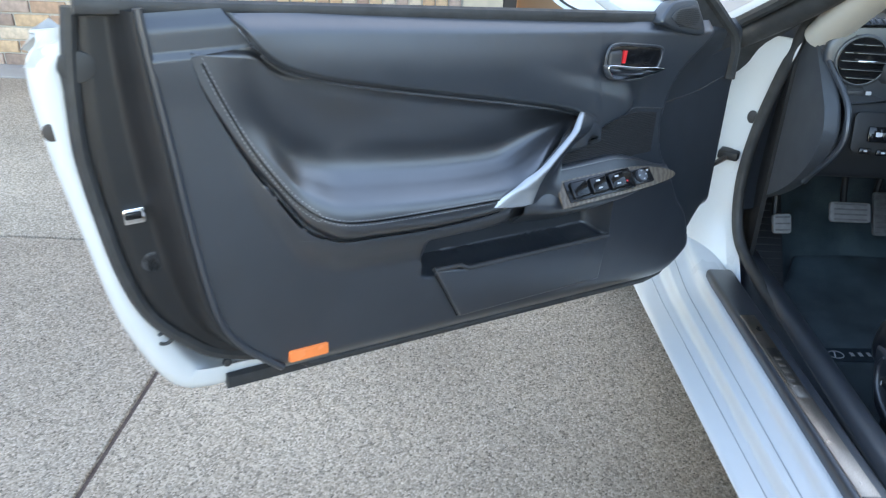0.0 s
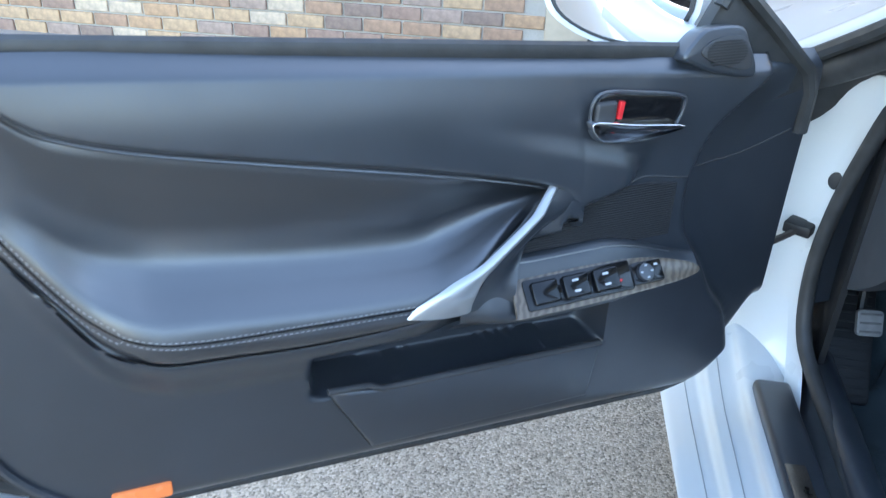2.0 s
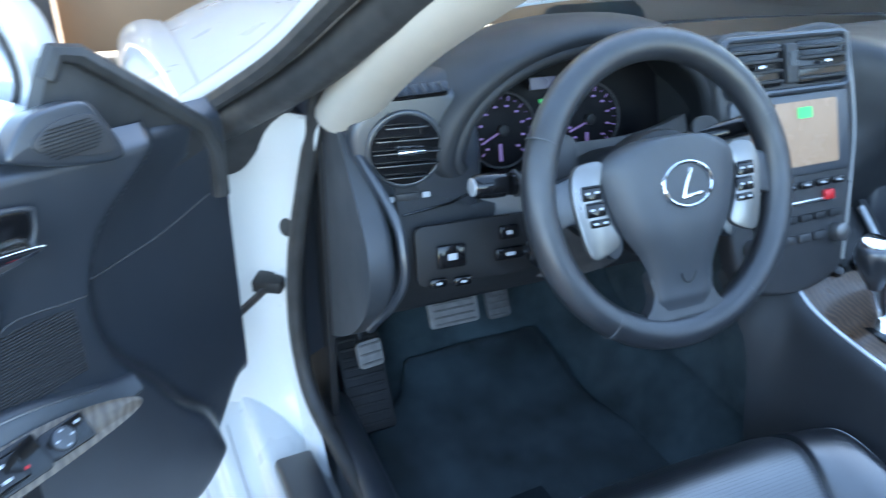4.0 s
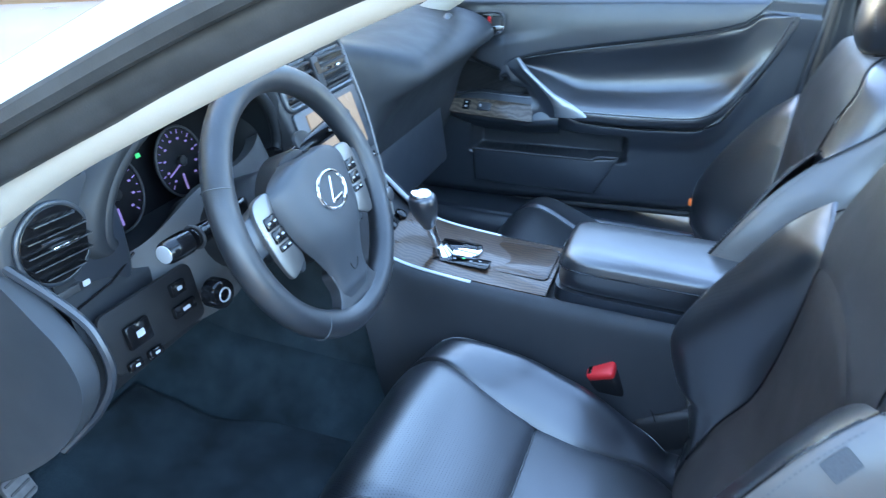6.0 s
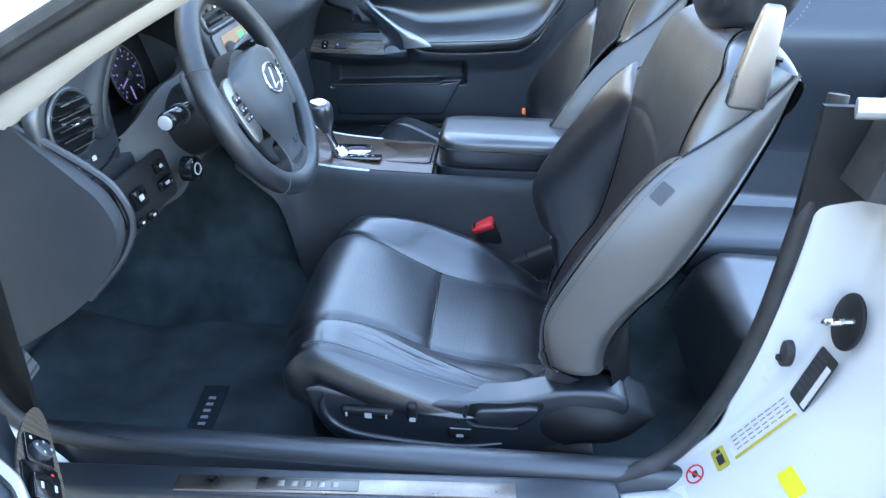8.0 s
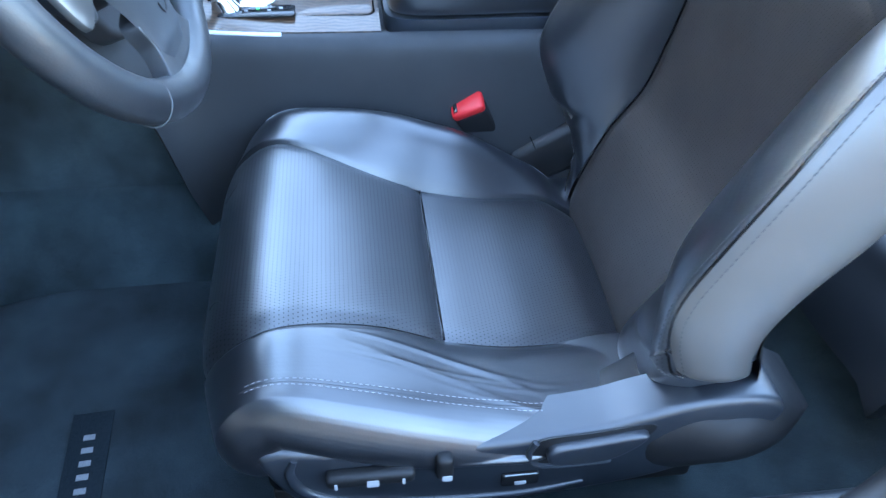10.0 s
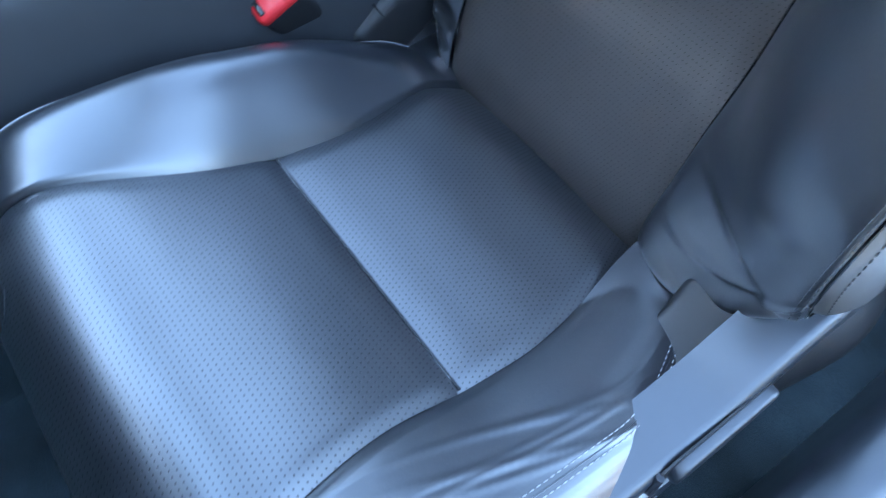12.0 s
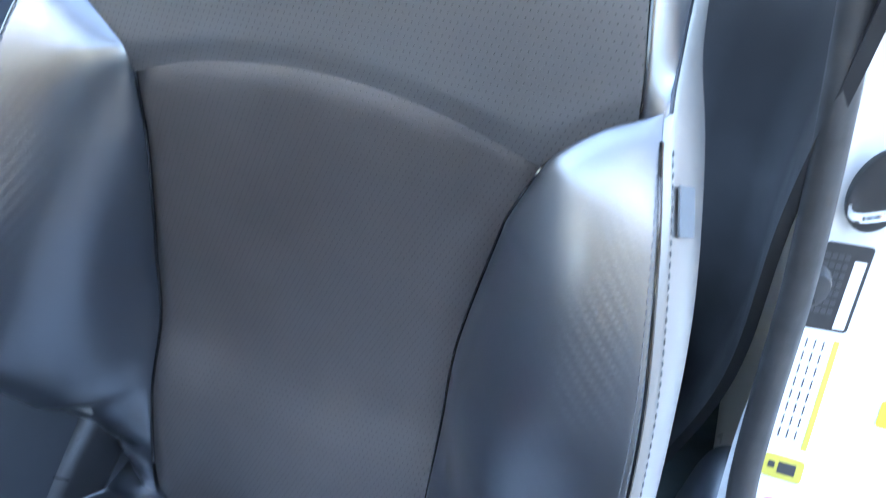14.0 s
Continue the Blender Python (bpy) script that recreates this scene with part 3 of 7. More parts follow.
def fender(u, v):
    y = 1.50 + 1.6 * u
    p = at(spline([(-0.775, 0.895), (-0.82, 0.880), (-0.865, 0.835), (-0.888, 0.76), (-0.893, 0.6), (-0.885, 0.4), (-0.87, 0.3)], 24), v)
    drop = 0.10 * u + 0.10 * u ** 3
    return p[0] + 0.04 * u, y + 0.14 * ease(v, 0.1, 0.5) * (1 - u), p[1] - drop * (1 - 0.7 * v)


part("fender", grid(fender, 30, 26, 0.004, flip=True), PAINT, car, "glossy white front fender")
part("fender", mirror(grid(fender, 30, 26, 0.004, flip=True)), PAINT, car)

# windscreen frame: outer black seal, painted post, pale inner trim
POST = spline([(-0.79, 1.62, 0.865), (-0.735, 1.53, 0.925), (-0.69, 1.40, 1.0), (-0.665, 1.25, 1.085), (-0.645, 1.10, 1.165), (-0.625, 0.96, 1.23), (-0.60, 0.86, 1.262), (-0.50, 0.80, 1.285), (-0.25, 0.775, 1.30), (XC, 0.77, 1.305)], 60)
full = [tuple(p) for p in POST] + [(2 * XC - p[0], p[1], p[2]) for p in reversed(POST[:-1])]


def shifted(path, dx, dy, dz):
    return [(p[0] + dx * (1 if p[0] < XC else -1), p[1] + dy, p[2] + dz) for p in path]


part("windscreen_frame", sweep(shifted(full, -0.012, 0.022, 0.012), 0.026, 10, 0.9), PAINT, car, "white painted windscreen frame")
part("frame_seal", sweep(shifted(full, 0.006, -0.012, -0.008), 0.024, 10, 1.0), RUBBER, car, "black rubber weatherstrip")
part("frame_seal", sweep(shifted(full, -0.03, 0.0, 0.004), 0.012, 8), RUBBER, car)


INNER = spline([(-0.630, 1.452, 0.918), (-0.628, 1.41, 0.951), (-0.623, 1.31, 1.02), (-0.618, 1.17, 1.10), (-0.602, 1.02, 1.18), (-0.585, 0.90, 1.235)], 40)
inner_trim = sweep(INNER, 0.039, 16, 0.75)
part("pillar_trim", inner_trim, CREAM, car, "pale grey windscreen pillar trim")
part("pillar_trim", mirror(sweep(INNER, 0.027, 12, 1.0)), CREAM, car)
part("header_trim", sweep(spline([(-0.585, 0.90, 1.235), (-0.5, 0.83, 1.262), (XC, 0.80, 1.28), (0.6, 0.83, 1.262), (0.685, 0.90, 1.235)], 30), 0.03, 10), CREAM, car)


def screen(u, v):
    x = -0.70 + 1.40 * u
    side = (x / 0.72) ** 2
    low = np.array((1.66 - 0.10 * side, 0.945 - 0.03 * side))
    top = np.array((0.79 + 0.09 * side, 1.295 - 0.03 * side))
    p = low + (top - low) * v + np.array((0.0, 0.03)) * math.sin(math.pi * v)
    return XC + x * (1 - 0.12 * v), p[0], p[1]


glass = part("windscreen", grid(screen, 24, 16, 0.004), GLASS, car, "clear curved windscreen")
glass.visible_shadow = False
# cowl between screen and bonnet, and the black corner under the pillar
part("cowl", grid(lambda u, v: (XC - 0.72 + 1.44 * u, 1.62 + 0.10 * v + 0.10 * (1 - (2 * u - 1) ** 2), 0.93 - 0.02 * v), 20, 5, 0.004), PLASTIC_DULL, car, "black plastic cowl")


def corner(u, v):
    a = at(spline([(-0.86, 1.60, 0.86), (-0.80, 1.575, 0.90), (-0.74, 1.53, 0.94), (-0.69, 1.44, 0.995)], 16), u)
    b = at(spline([(-0.80, 1.60, 0.80), (-0.745, 1.585, 0.805), (-0.70, 1.55, 0.875), (-0.655, 1.47, 0.95)], 16), u)
    p = a + (b - a) * v
    return p[0], p[1] - 0.012 * math.sin(math.pi * v), p[2]


part("corner_seal", grid(corner, 16, 8, 0.006, flip=True), RUBBER, car, "black rubber corner seal")

# door opening weatherstrip
OPENING = spline([(-0.66, 1.44, 0.985), (-0.657, 1.495, 0.90), (-0.668, 1.528, 0.80), (-0.685, 1.545, 0.68), (-0.692, 1.545, 0.56), (-0.686, 1.51, 0.455), (-0.668, 1.43, 0.405), (-0.655, 1.30, 0.385), (-0.655, 0.9, 0.38), (-0.655, 0.65, 0.38), (-0.648, 0.56, 0.405), (-0.636, 0.505, 0.45), (-0.63, 0.467, 0.53), (-0.624, 0.435, 0.64), (-0.610, 0.415, 0.76), (-0.592, 0.398, 0.88), (-0.580, 0.392, 0.965)], 120)
part("door_seal", sweep(OPENING, 0.013, 10), RUBBER, car, "black rubber door opening seal")
part("door_seal", mirror(sweep(OPENING, 0.013, 10)), RUBBER, car)
part("pillar_cover", grid(lambda u, v: (lambda p: (p[0] + 0.012 + (-0.632 - p[0]) * u, p[1] + 0.004 + 0.035 * u, p[2]))(at(OPENING, 0.03 + 0.25 * v)), 8, 40, 0.004), PLASTIC, car, "black pillar cover inside the seal", angle=60)
# inner sill cover with scuff plate
cover = rbox((0.060, 0.86, 0.03), pose(-0.711, 1.03, 0.377, 0, 0, 2.7), 0.009, 3)
sc = part("sill_cover", cover, PLASTIC, car, "black plastic sill cover with a brushed metal plate")
STEEL = material("brushed steel", (0.42, 0.36, 0.31), 0.34, metal=1.0, grain=0.1, grain_size=500, wear=0.08, wear_size=20)
scuff = part("scuff_plate", rbox((0.030, 0.50, 0.004), pose(-0.717, 1.005, 0.3925, 0, 0, 3.2), 0.0015), STEEL, sc, "brushed metal scuff plate")
part("plate_panel", rbox((0.022, 0.15, 0.003), pose(-0.720, 1.06, 0.3945, 0, 0, 3.2), 0.001), material("dark steel", (0.25, 0.23, 0.21), 0.35, metal=1.0, wear=0.15), scuff, "darker panel with an embossed mark")
for k in range(5):
    part("embossed_mark", rbox((0.012, 0.011, 0.002), pose(-0.718 - 0.001 * k, 1.02 + 0.02 * k, 0.3957, 0, 0, 3.2), 0.0008), STEEL, scuff)
inner_sill = loft([[(x, y, z) for x, z in spline([(-0.672, 0.36), (-0.66, 0.40), (-0.635, 0.405), (-0.612, 0.385), (-0.60, 0.32), (-0.60, 0.24), (-0.67, 0.24)], 24)] for y in np.linspace(0.42, 1.56, 30)])
part("sill_trim", inner_sill, PLASTIC, car, "black plastic inner sill trim")
part("sill_trim", mirror(inner_sill), PLASTIC, car)
part("sill_cover", rbox((0.22, 1.30, 0.03), pose(0.845, 0.98, 0.398), 0.009, 3), PLASTIC, car, "black plastic sill cover")
# front kick panel
part("kick_panel", grid(lambda u, v: (-0.645 + 0.03 * math.sin(math.pi * v) * u + 0.01 * u, 1.50 + 0.45 * u, 0.25 + 0.62 * v), 10, 12, 0.01), PLASTIC_DULL, car, "black kick panel")

# floor pan, footwell, tunnel
def floor(u, v):
    x = -0.66 + 1.42 * u
    y = at(FLOOR_LINE, v)[0]
    z = at(FLOOR_LINE, v)[1]
    tunnel = 0.17 * ease(0.20 - abs(x - XC - 0.03), 0.0, 0.10)
    return x, y, z + tunnel * (1 - 0.3 * v)


FLOOR_LINE = spline([(-0.55, 0.30), (-0.2, 0.26), (0.3, 0.235), (0.9, 0.228), (1.4, 0.228), (1.62, 0.235), (1.74, 0.29), (1.86, 0.42), (1.95, 0.58), (1.98, 0.80)], 60)
part("floor_carpet", grid(floor, 60, 60), CARPET, car, "charcoal carpeted floor and footwell", angle=60)
part("underside", rbox((1.5, 3.6, 0.02), pose(XC, 0.5, 0.19), 0.004), DARK_METAL, car)

# rear cabin: side trim, bulkhead, parcel deck
def side_trim(u, v):
    y = -0.75 + 1.17 * u
    z = 0.26 + 0.70 * v
    return -0.606 + 0.05 * bump(v, 0.0, 0.25) + 0.012 * bump(v, 0.62, 0.2) * ease(u, 0.0, 0.9) + 0.11 * ease(0.34 - y, 0.0, 0.14) * (1 - ease(z, 0.80, 0.93)), y, z


st = part("rear_side_trim", grid(side_trim, 30, 30, 0.01), PLASTIC_DULL, car, "black rear side trim panel")
part("trim_line", sweep([(-0.60 + 0.05 * bump(v, 0.0, 0.25) + 0.0, 0.40 - 0.25 * (1 - v) ** 2, 0.26 + 0.63 * v) for v in np.linspace(0.2, 0.9, 20)], 0.0015, 4), PLASTIC_GREY, st)
part("rear_side_trim", mirror(grid(side_trim, 30, 30, 0.01)), PLASTIC, car)
part("rear_deck", rbox((1.5, 0.9, 0.03), pose(XC, -1.05, 0.93), 0.012), PLASTIC, car, "black rear deck")
part("belt_cap", sweep(spline([(-0.662, 0.405, 0.972), (-0.69, 0.30, 0.980), (-0.715, 0.1, 0.985), (-0.73, -0.5, 0.985), (-0.70, -1.3, 0.97)], 30), 0.015, 10, 0.8), SILVER, car, "satin metal belt moulding")
part("quarter_seal", loft([[(x + a, y + 0.02 * (c < 0.90), c) for a, c in ((-0.045, 0.955), (0.02, 0.965), (0.035, 0.93), (0.03, 0.872), (-0.05, 0.876))] for x, y in spline([(-0.655, 0.365), (-0.675, 0.30), (-0.70, 0.1), (-0.71, -0.5)], 16)]), RUBBER, car)
part("quarter_top", grid(lambda u, v: (-0.64 - 0.235 * u + 0.02 * v, 0.36 - 1.7 * v, 0.945 - 0.085 * u ** 2), 12, 20, 0.004, flip=True), PAINT, car, "white quarter top")
part("boot_lid", grid(lambda u, v: (XC - 0.86 + 1.72 * u, -1.5 - 0.75 * v, 0.95 - 0.12 * v ** 2 - 0.10 * abs(2 * u - 1) ** 3), 24, 10, 0.004), PAINT, car)

TYRE = material("tyre rubber", (0.03, 0.03, 0.032), 0.8, wear=0.2, bumpy=0.4, bump_size=120, dist=0.003)
for wx in (-0.80, 2 * XC + 0.80):
    for wy in (2.30, -0.95):
        sg = -1 if wx < XC else 1
        wm = facing((wx, wy, 0.315), (sg, 0, 0))
        wheel_part = part("road_wheel", ring(0.245, 0.070, wm, 48, 16, 1.0, 1.3), TYRE, car, "black tyre on a silver wheel")
        part("rim", disc(0.205, 0.05, wm @ pose(0, 0, 0.01), 40, 0.015), SILVER, wheel_part)
        for k in range(10):
            part("spoke", rbox((0.17, 0.022, 0.02), wm @ pose(0.1 * math.cos(math.pi * k / 5), 0.1 * math.sin(math.pi * k / 5), 0.065, 0, 0, 36 * k), 0.006), SILVER, wheel_part)

# striker, bump stop, labels on the rear jamb
striker = part("striker_plate", disc(0.026, 0.006, facing((-0.668, 0.343, 0.692), (-0.30, 0.95, 0.05)), 28, 0.003, 1.6), PLASTIC_DULL, car, "black plate with a chrome door striker")
part("striker_loop", sweep(spline([(-0.678, 0.338, 0.700), (-0.680, 0.372, 0.698), (-0.666, 0.378, 0.690), (-0.652, 0.372, 0.682), (-0.654, 0.338, 0.680)], 20), 0.0045, 8), CHROME, striker)
for (x, y, z) in ((-0.640, 0.402, 0.620), (-0.735, 0.425, 0.40)):
    stop = part("bump_stop", disc(0.013, 0.012, facing((x, y - 0.008, z), (-0.2, 0.95, 0)), 20, 0.005, 1.6), RUBBER, car, "black rubber bump stop")
    part("stop_screw", disc(0.005, 0.004, facing((x, y + 0.004, z - 0.008), (-0.2, 0.95, 0)), 10, 0.001), PLASTIC_DULL, stop)


def jamb_pose(u, v, lift=0.0015):
    """A pose on the rear jamb: z out of the paint, y up along it."""
    e = 0.01
    p, q, r = v3(jamb_face(u, v)), v3(jamb_face(u + e, v)), v3(jamb_face(u, v + e))
    dx, dy = (p - q).normalized(), (r - p).normalized()
    n = dx.cross(dy).normalized()
    n = n if n.y > 0 else -n
    return axes(dy.cross(n).normalized(), dy, n, p + n * lift)


def sticker(name, u, v, w, h, mat, label, turn=0):
    return part(name, plate(rounded(w, h, 0.003, 2), 0.0006, jamb_pose(u, v) @ pose(0, 0, 0, 0, 0, turn), 0), mat, car, label)


def bars(on, u, v, rows, mat):
    m = jamb_pose(u, v, 0.0025)
    for x, y, w, h in rows:
        part("print_bar", plate(rounded(w, h, 0.0003, 1), 0.0003, m @ pose(x, y, 0), 0), mat, on)


dl = facing((-0.6655, 0.3655, 0.597), (-0.17, 0.93, 0.32), (0.03, -0.32, 0.94))
plate_label = part("data_label", plate(rounded(0.040, 0.086, 0.003, 2), 0.0008, dl, 0), LABEL_BLACK, car, "black data label with pale bars")
for x, y, w, h, m in [(-0.016 + 0.0055 * (k % 4), 0.03 - 0.009 * (k // 4), 0.004, 0.006, PLASTIC_GREY) for k in range(28)] + [(0.012, -0.006, 0.010, 0.068, LABEL_WHITE)]:
    part("print_bar", plate(rounded(w, h, 0.0003, 1), 0.0004, dl @ pose(x, y, 0.0008), 0), m, plate_label)
tyre_label = sticker("tyre_label", 0.46, 0.425, 0.058, 0.112, LABEL_WHITE, "white and yellow tyre label")
bars(tyre_label, 0.46, 0.425, [(0.0255, 0, 0.005, 0.108), (-0.0255, 0.022, 0.005, 0.064)], LABEL_YELLOW)
bars(tyre_label, 0.46, 0.425, [(-0.015 + 0.0075 * (k % 5), 0.046 - 0.0125 * (k // 5), 0.0012, 0.009) for k in range(40)], PLASTIC_GREY)
warn = sticker("warning_label", 0.49, 0.315, 0.036, 0.022, LABEL_YELLOW, "yellow warning label")
bars(warn, 0.49, 0.315, [(0.003, 0, 0.016, 0.011), (-0.011, 0.001, 0.006, 0.006)], LABEL_BLACK)
note = sticker("note_label", 0.64, 0.395, 0.04, 0.026, material("bright yellow paper", (0.85, 0.8, 0.03), 0.6, wear=0.03), "bright yellow paper tag")
no_sign = part("no_sign", ring(0.014, 0.0013, jamb_pose(0.49, 0.245, 0.002), 28, 5), LABEL_RED, car, "round red prohibition sign")
part("slash", rbox((0.026, 0.003, 0.001), jamb_pose(0.49, 0.245, 0.002) @ pose(0, 0, 0, 0, 0, 35), 0), LABEL_RED, no_sign)
part("symbol", plate(rounded(0.011, 0.009, 0.002, 2), 0.0005, jamb_pose(0.49, 0.245, 0.0015), 0), LABEL_BLACK, no_sign)
sticker("fine_label", 0.54, 0.17, 0.04, 0.04, LABEL_WHITE, "faded white printed label")
red_tag = sticker("side_label", 0.70, 0.80, 0.02, 0.06, LABEL_WHITE, "white label with red print")
bars(red_tag, 0.70, 0.80, [(-0.005, 0, 0.003, 0.05), (0.003, 0.005, 0.003, 0.04)], LABEL_RED)

# ---- doors ----
DOOR_OPEN = radians(55.1)
DOOR_O, DOOR_D, DOOR_N = Vector((-0.78, 1.45, 0)), Vector((-math.sin(DOOR_OPEN), -math.cos(DOOR_OPEN), 0)), Vector((math.cos(DOOR_OPEN), -math.sin(DOOR_OPEN), 0))


def driver_at(u, v, w):
    """A place on the open door: u from the hinge, v up, w into the cabin."""
    return DOOR_O + DOOR_D * u + Z * v + DOOR_N * w


def passenger_at(u, v, w):
    return Vector((0.825 - w, 1.642 - u, v))


def curve_of(pts):
    """A function u to v by a smooth line through pts, in falling u."""
    s = spline(pts, 200)
    us, vs = s[::-1, 0], s[::-1, 1]
    order = np.argsort(us)
    return lambda u: float(np.interp(u, us[order], vs[order]))


DECOR = curve_of([(1.10, 0.984), (1.03, 0.984), (0.994, 0.981), (0.972, 0.962), (0.945, 0.946), (0.877, 0.924), (0.738, 0.892), (0.577, 0.857), (0.453, 0.826), (0.405, 0.808), (0.385, 0.795)])
DECOR_TOP = curve_of([(1.2, 1.2), (1.06, 1.10), (1.026, 1.03), (1.01, 1.006), (0.994, 0.983), (0.972, 0.962), (0.945, 0.946), (0.877, 0.924), (0.738, 0.892), (0.577, 0.857), (0.453, 0.826), (0.405, 0.808), (0.385, 0.795)])
PAD_LOW = curve_of([(1.076, 0.982), (1.068, 0.945), (1.047, 0.894), (1.015, 0.829), (0.979, 0.772), (0.948, 0.725), (0.913, 0.699), (0.886, 0.688), (0.838, 0.683), (0.724, 0.674), (0.60, 0.676), (0.55, 0.70), (0.50, 0.738), (0.45, 0.772), (0.405, 0.800), (0.385, 0.795)])
STITCH = curve_of([(1.066, 0.980), (1.044, 0.924), (1.013, 0.855), (0.977, 0.794), (0.950, 0.760), (0.916, 0.736), (0.857, 0.722), (0.737, 0.713), (0.597, 0.706)])
RIB = spline([(1.129, 1.040), (1.125, 0.986), (1.114, 0.878), (1.100, 0.730), (1.082, 0.607), (1.055, 0.547), (1.015, 0.503), (0.99, 0.480)], 60)
EDGE = spline([(1.196, 1.040), (1.207, 0.968), (1.211, 0.920), (1.213, 0.855), (1.204, 0.767), (1.190, 0.679), (1.166, 0.607), (1.125, 0.553), (1.070, 0.507), (0.966, 0.470)], 60)
FOLD = spline([(0.09, 0.96), (0.104, 0.922), (0.148, 0.888), (0.180, 0.857), (0.200, 0.807), (0.206, 0.759), (0.192, 0.702), (0.150, 0.641), (0.118, 0.585), (0.08, 0.535), (0.05, 0.44)], 44)
RIM = [(1.199, 1.013), (1.229, 1.0), (1.249, 0.982), (1.254, 0.955), (1.253, 0.915), (1.246, 0.844), (1.229, 0.736), (1.209, 0.614), (1.185, 0.538), (1.160, 0.482), (1.135, 0.453), (1.10, 0.441), (1.05, 0.436), (0.98, 0.430), (0.88, 0.422), (0.74, 0.412), (0.58, 0.401), (0.38, 0.392), (0.20, 0.390), (0.09, 0.425), (0.03, 0.50), (-0.01, 0.64), (0.0, 0.88), (0.05, 0.925), (0.30, 0.945), (0.75, 0.985)]


def by_v(s):
    order = np.argsort(s[:, 1])
    return lambda v: float(np.interp(v, s[order, 1], s[order, 0]))


RIB_U, EDGE_U, FOLD_U = by_v(RIB), by_v(EDGE), by_v(FOLD)
PAD_U = by_v(spline([(1.076, 0.984), (1.068, 0.945), (1.047, 0.894), (1.015, 0.829), (0.979, 0.772), (0.948, 0.725), (0.915, 0.70)], 80))
TOP_U = by_v(spline([(0.994, 0.983), (1.01, 1.006), (1.026, 1.03), (1.035, 1.05)], 30))


def door_top(u):
    return 0.938 + 0.087 * u


def door_low(u):
    return 0.388 + 0.073 * u + 0.13 * (1 - ease(u, -0.03, 0.15)) ** 1.6


TONGUE_TOP = curve_of([(1.2, 1.08), (0.715, 0.948), (0.602, 0.918), (0.428, 0.874), (0.335, 0.847), (0.304, 0.833), (0.292, 0.818)])
TONGUE_LOW = curve_of([(1.2, 0.70), (0.45, 0.745), (0.407, 0.760), (0.384, 0.778), (0.313, 0.799), (0.292, 0.818)])


def shelf(u):
    """How far the arm-rest stands out at u."""
    return ease(u, 0.42, 0.60) * (1 - ease(u, 0.93, 1.04))


def panel_w(u, v):
    """Relief of the moulded door trim."""
    w = 0.0
    w -= 0.030 * (1 - ease(v, door_low(u) - 0.01, door_low(u) + 0.045)) ** 2
    w -= 0.026 * ease(FOLD_U(v) - u, 0.0, 0.022) + 0.010 * ease(FOLD_U(v) - u, 0.02, 0.12)
    above = v - DECOR_TOP(u)
    if u > 0.385 and above > -0.002:
        w += 0.016 * (1 - 1.25 * ease(above, 0.0, 0.16)) - 0.014 * (1 - ease(above, 0, 0.009)) * ease(u, 0.385, 0.43)
    elif 0.385 < u < 0.47 and v > 0.74:
        w += 0.016 * ease(v - TONGUE_LOW(u), -0.004, 0.012) * (1 - ease(u, 0.40, 0.47))
    elif u <= 0.385 and v > 0.75:
        w += 0.016 * ease(u, 0.27, 0.33) * ease(v - TONGUE_LOW(u), -0.004, 0.012) * (1 - 1.25 * ease(v - 0.795, 0.0, 0.16))
    if v > 0.75 and u < 0.9:
        w += 0.008 * (1 - ease(u, 0.36, 0.56)) * ease(u, 0.285, 0.315) * ease(v - TONGUE_LOW(u), -0.004, 0.012) * (1 - ease(v - TONGUE_TOP(u), -0.014, 0.016))
    if 0.40 < u < 1.04 and v <= PAD_LOW(u):
        w += 0.028 * (1 - ease(PAD_LOW(u) - v, 0.0, 0.07)) * shelf(u) - 0.0015 * (1 - ease(PAD_LOW(u) - v, 0, 0.004))
    w -= 0.022 * ease(v, door_top(u) - 0.022, door_top(u) + 0.004)
    w += 0.006 * bump(v, door_top(u) - 0.055, 0.05)
    lip = 0.579 - 0.06 * (0.714 - u)
    top = 0.645 - 0.05 * (0.735 - u)
    inside = ease(u, 0.302, 0.318) * (1 - ease(u, 0.715, 0.735)) * ease(v, lip - 0.012, lip) * (1 - ease(v, top - 0.006, top + 0.006))
    return w - 0.065 * inside


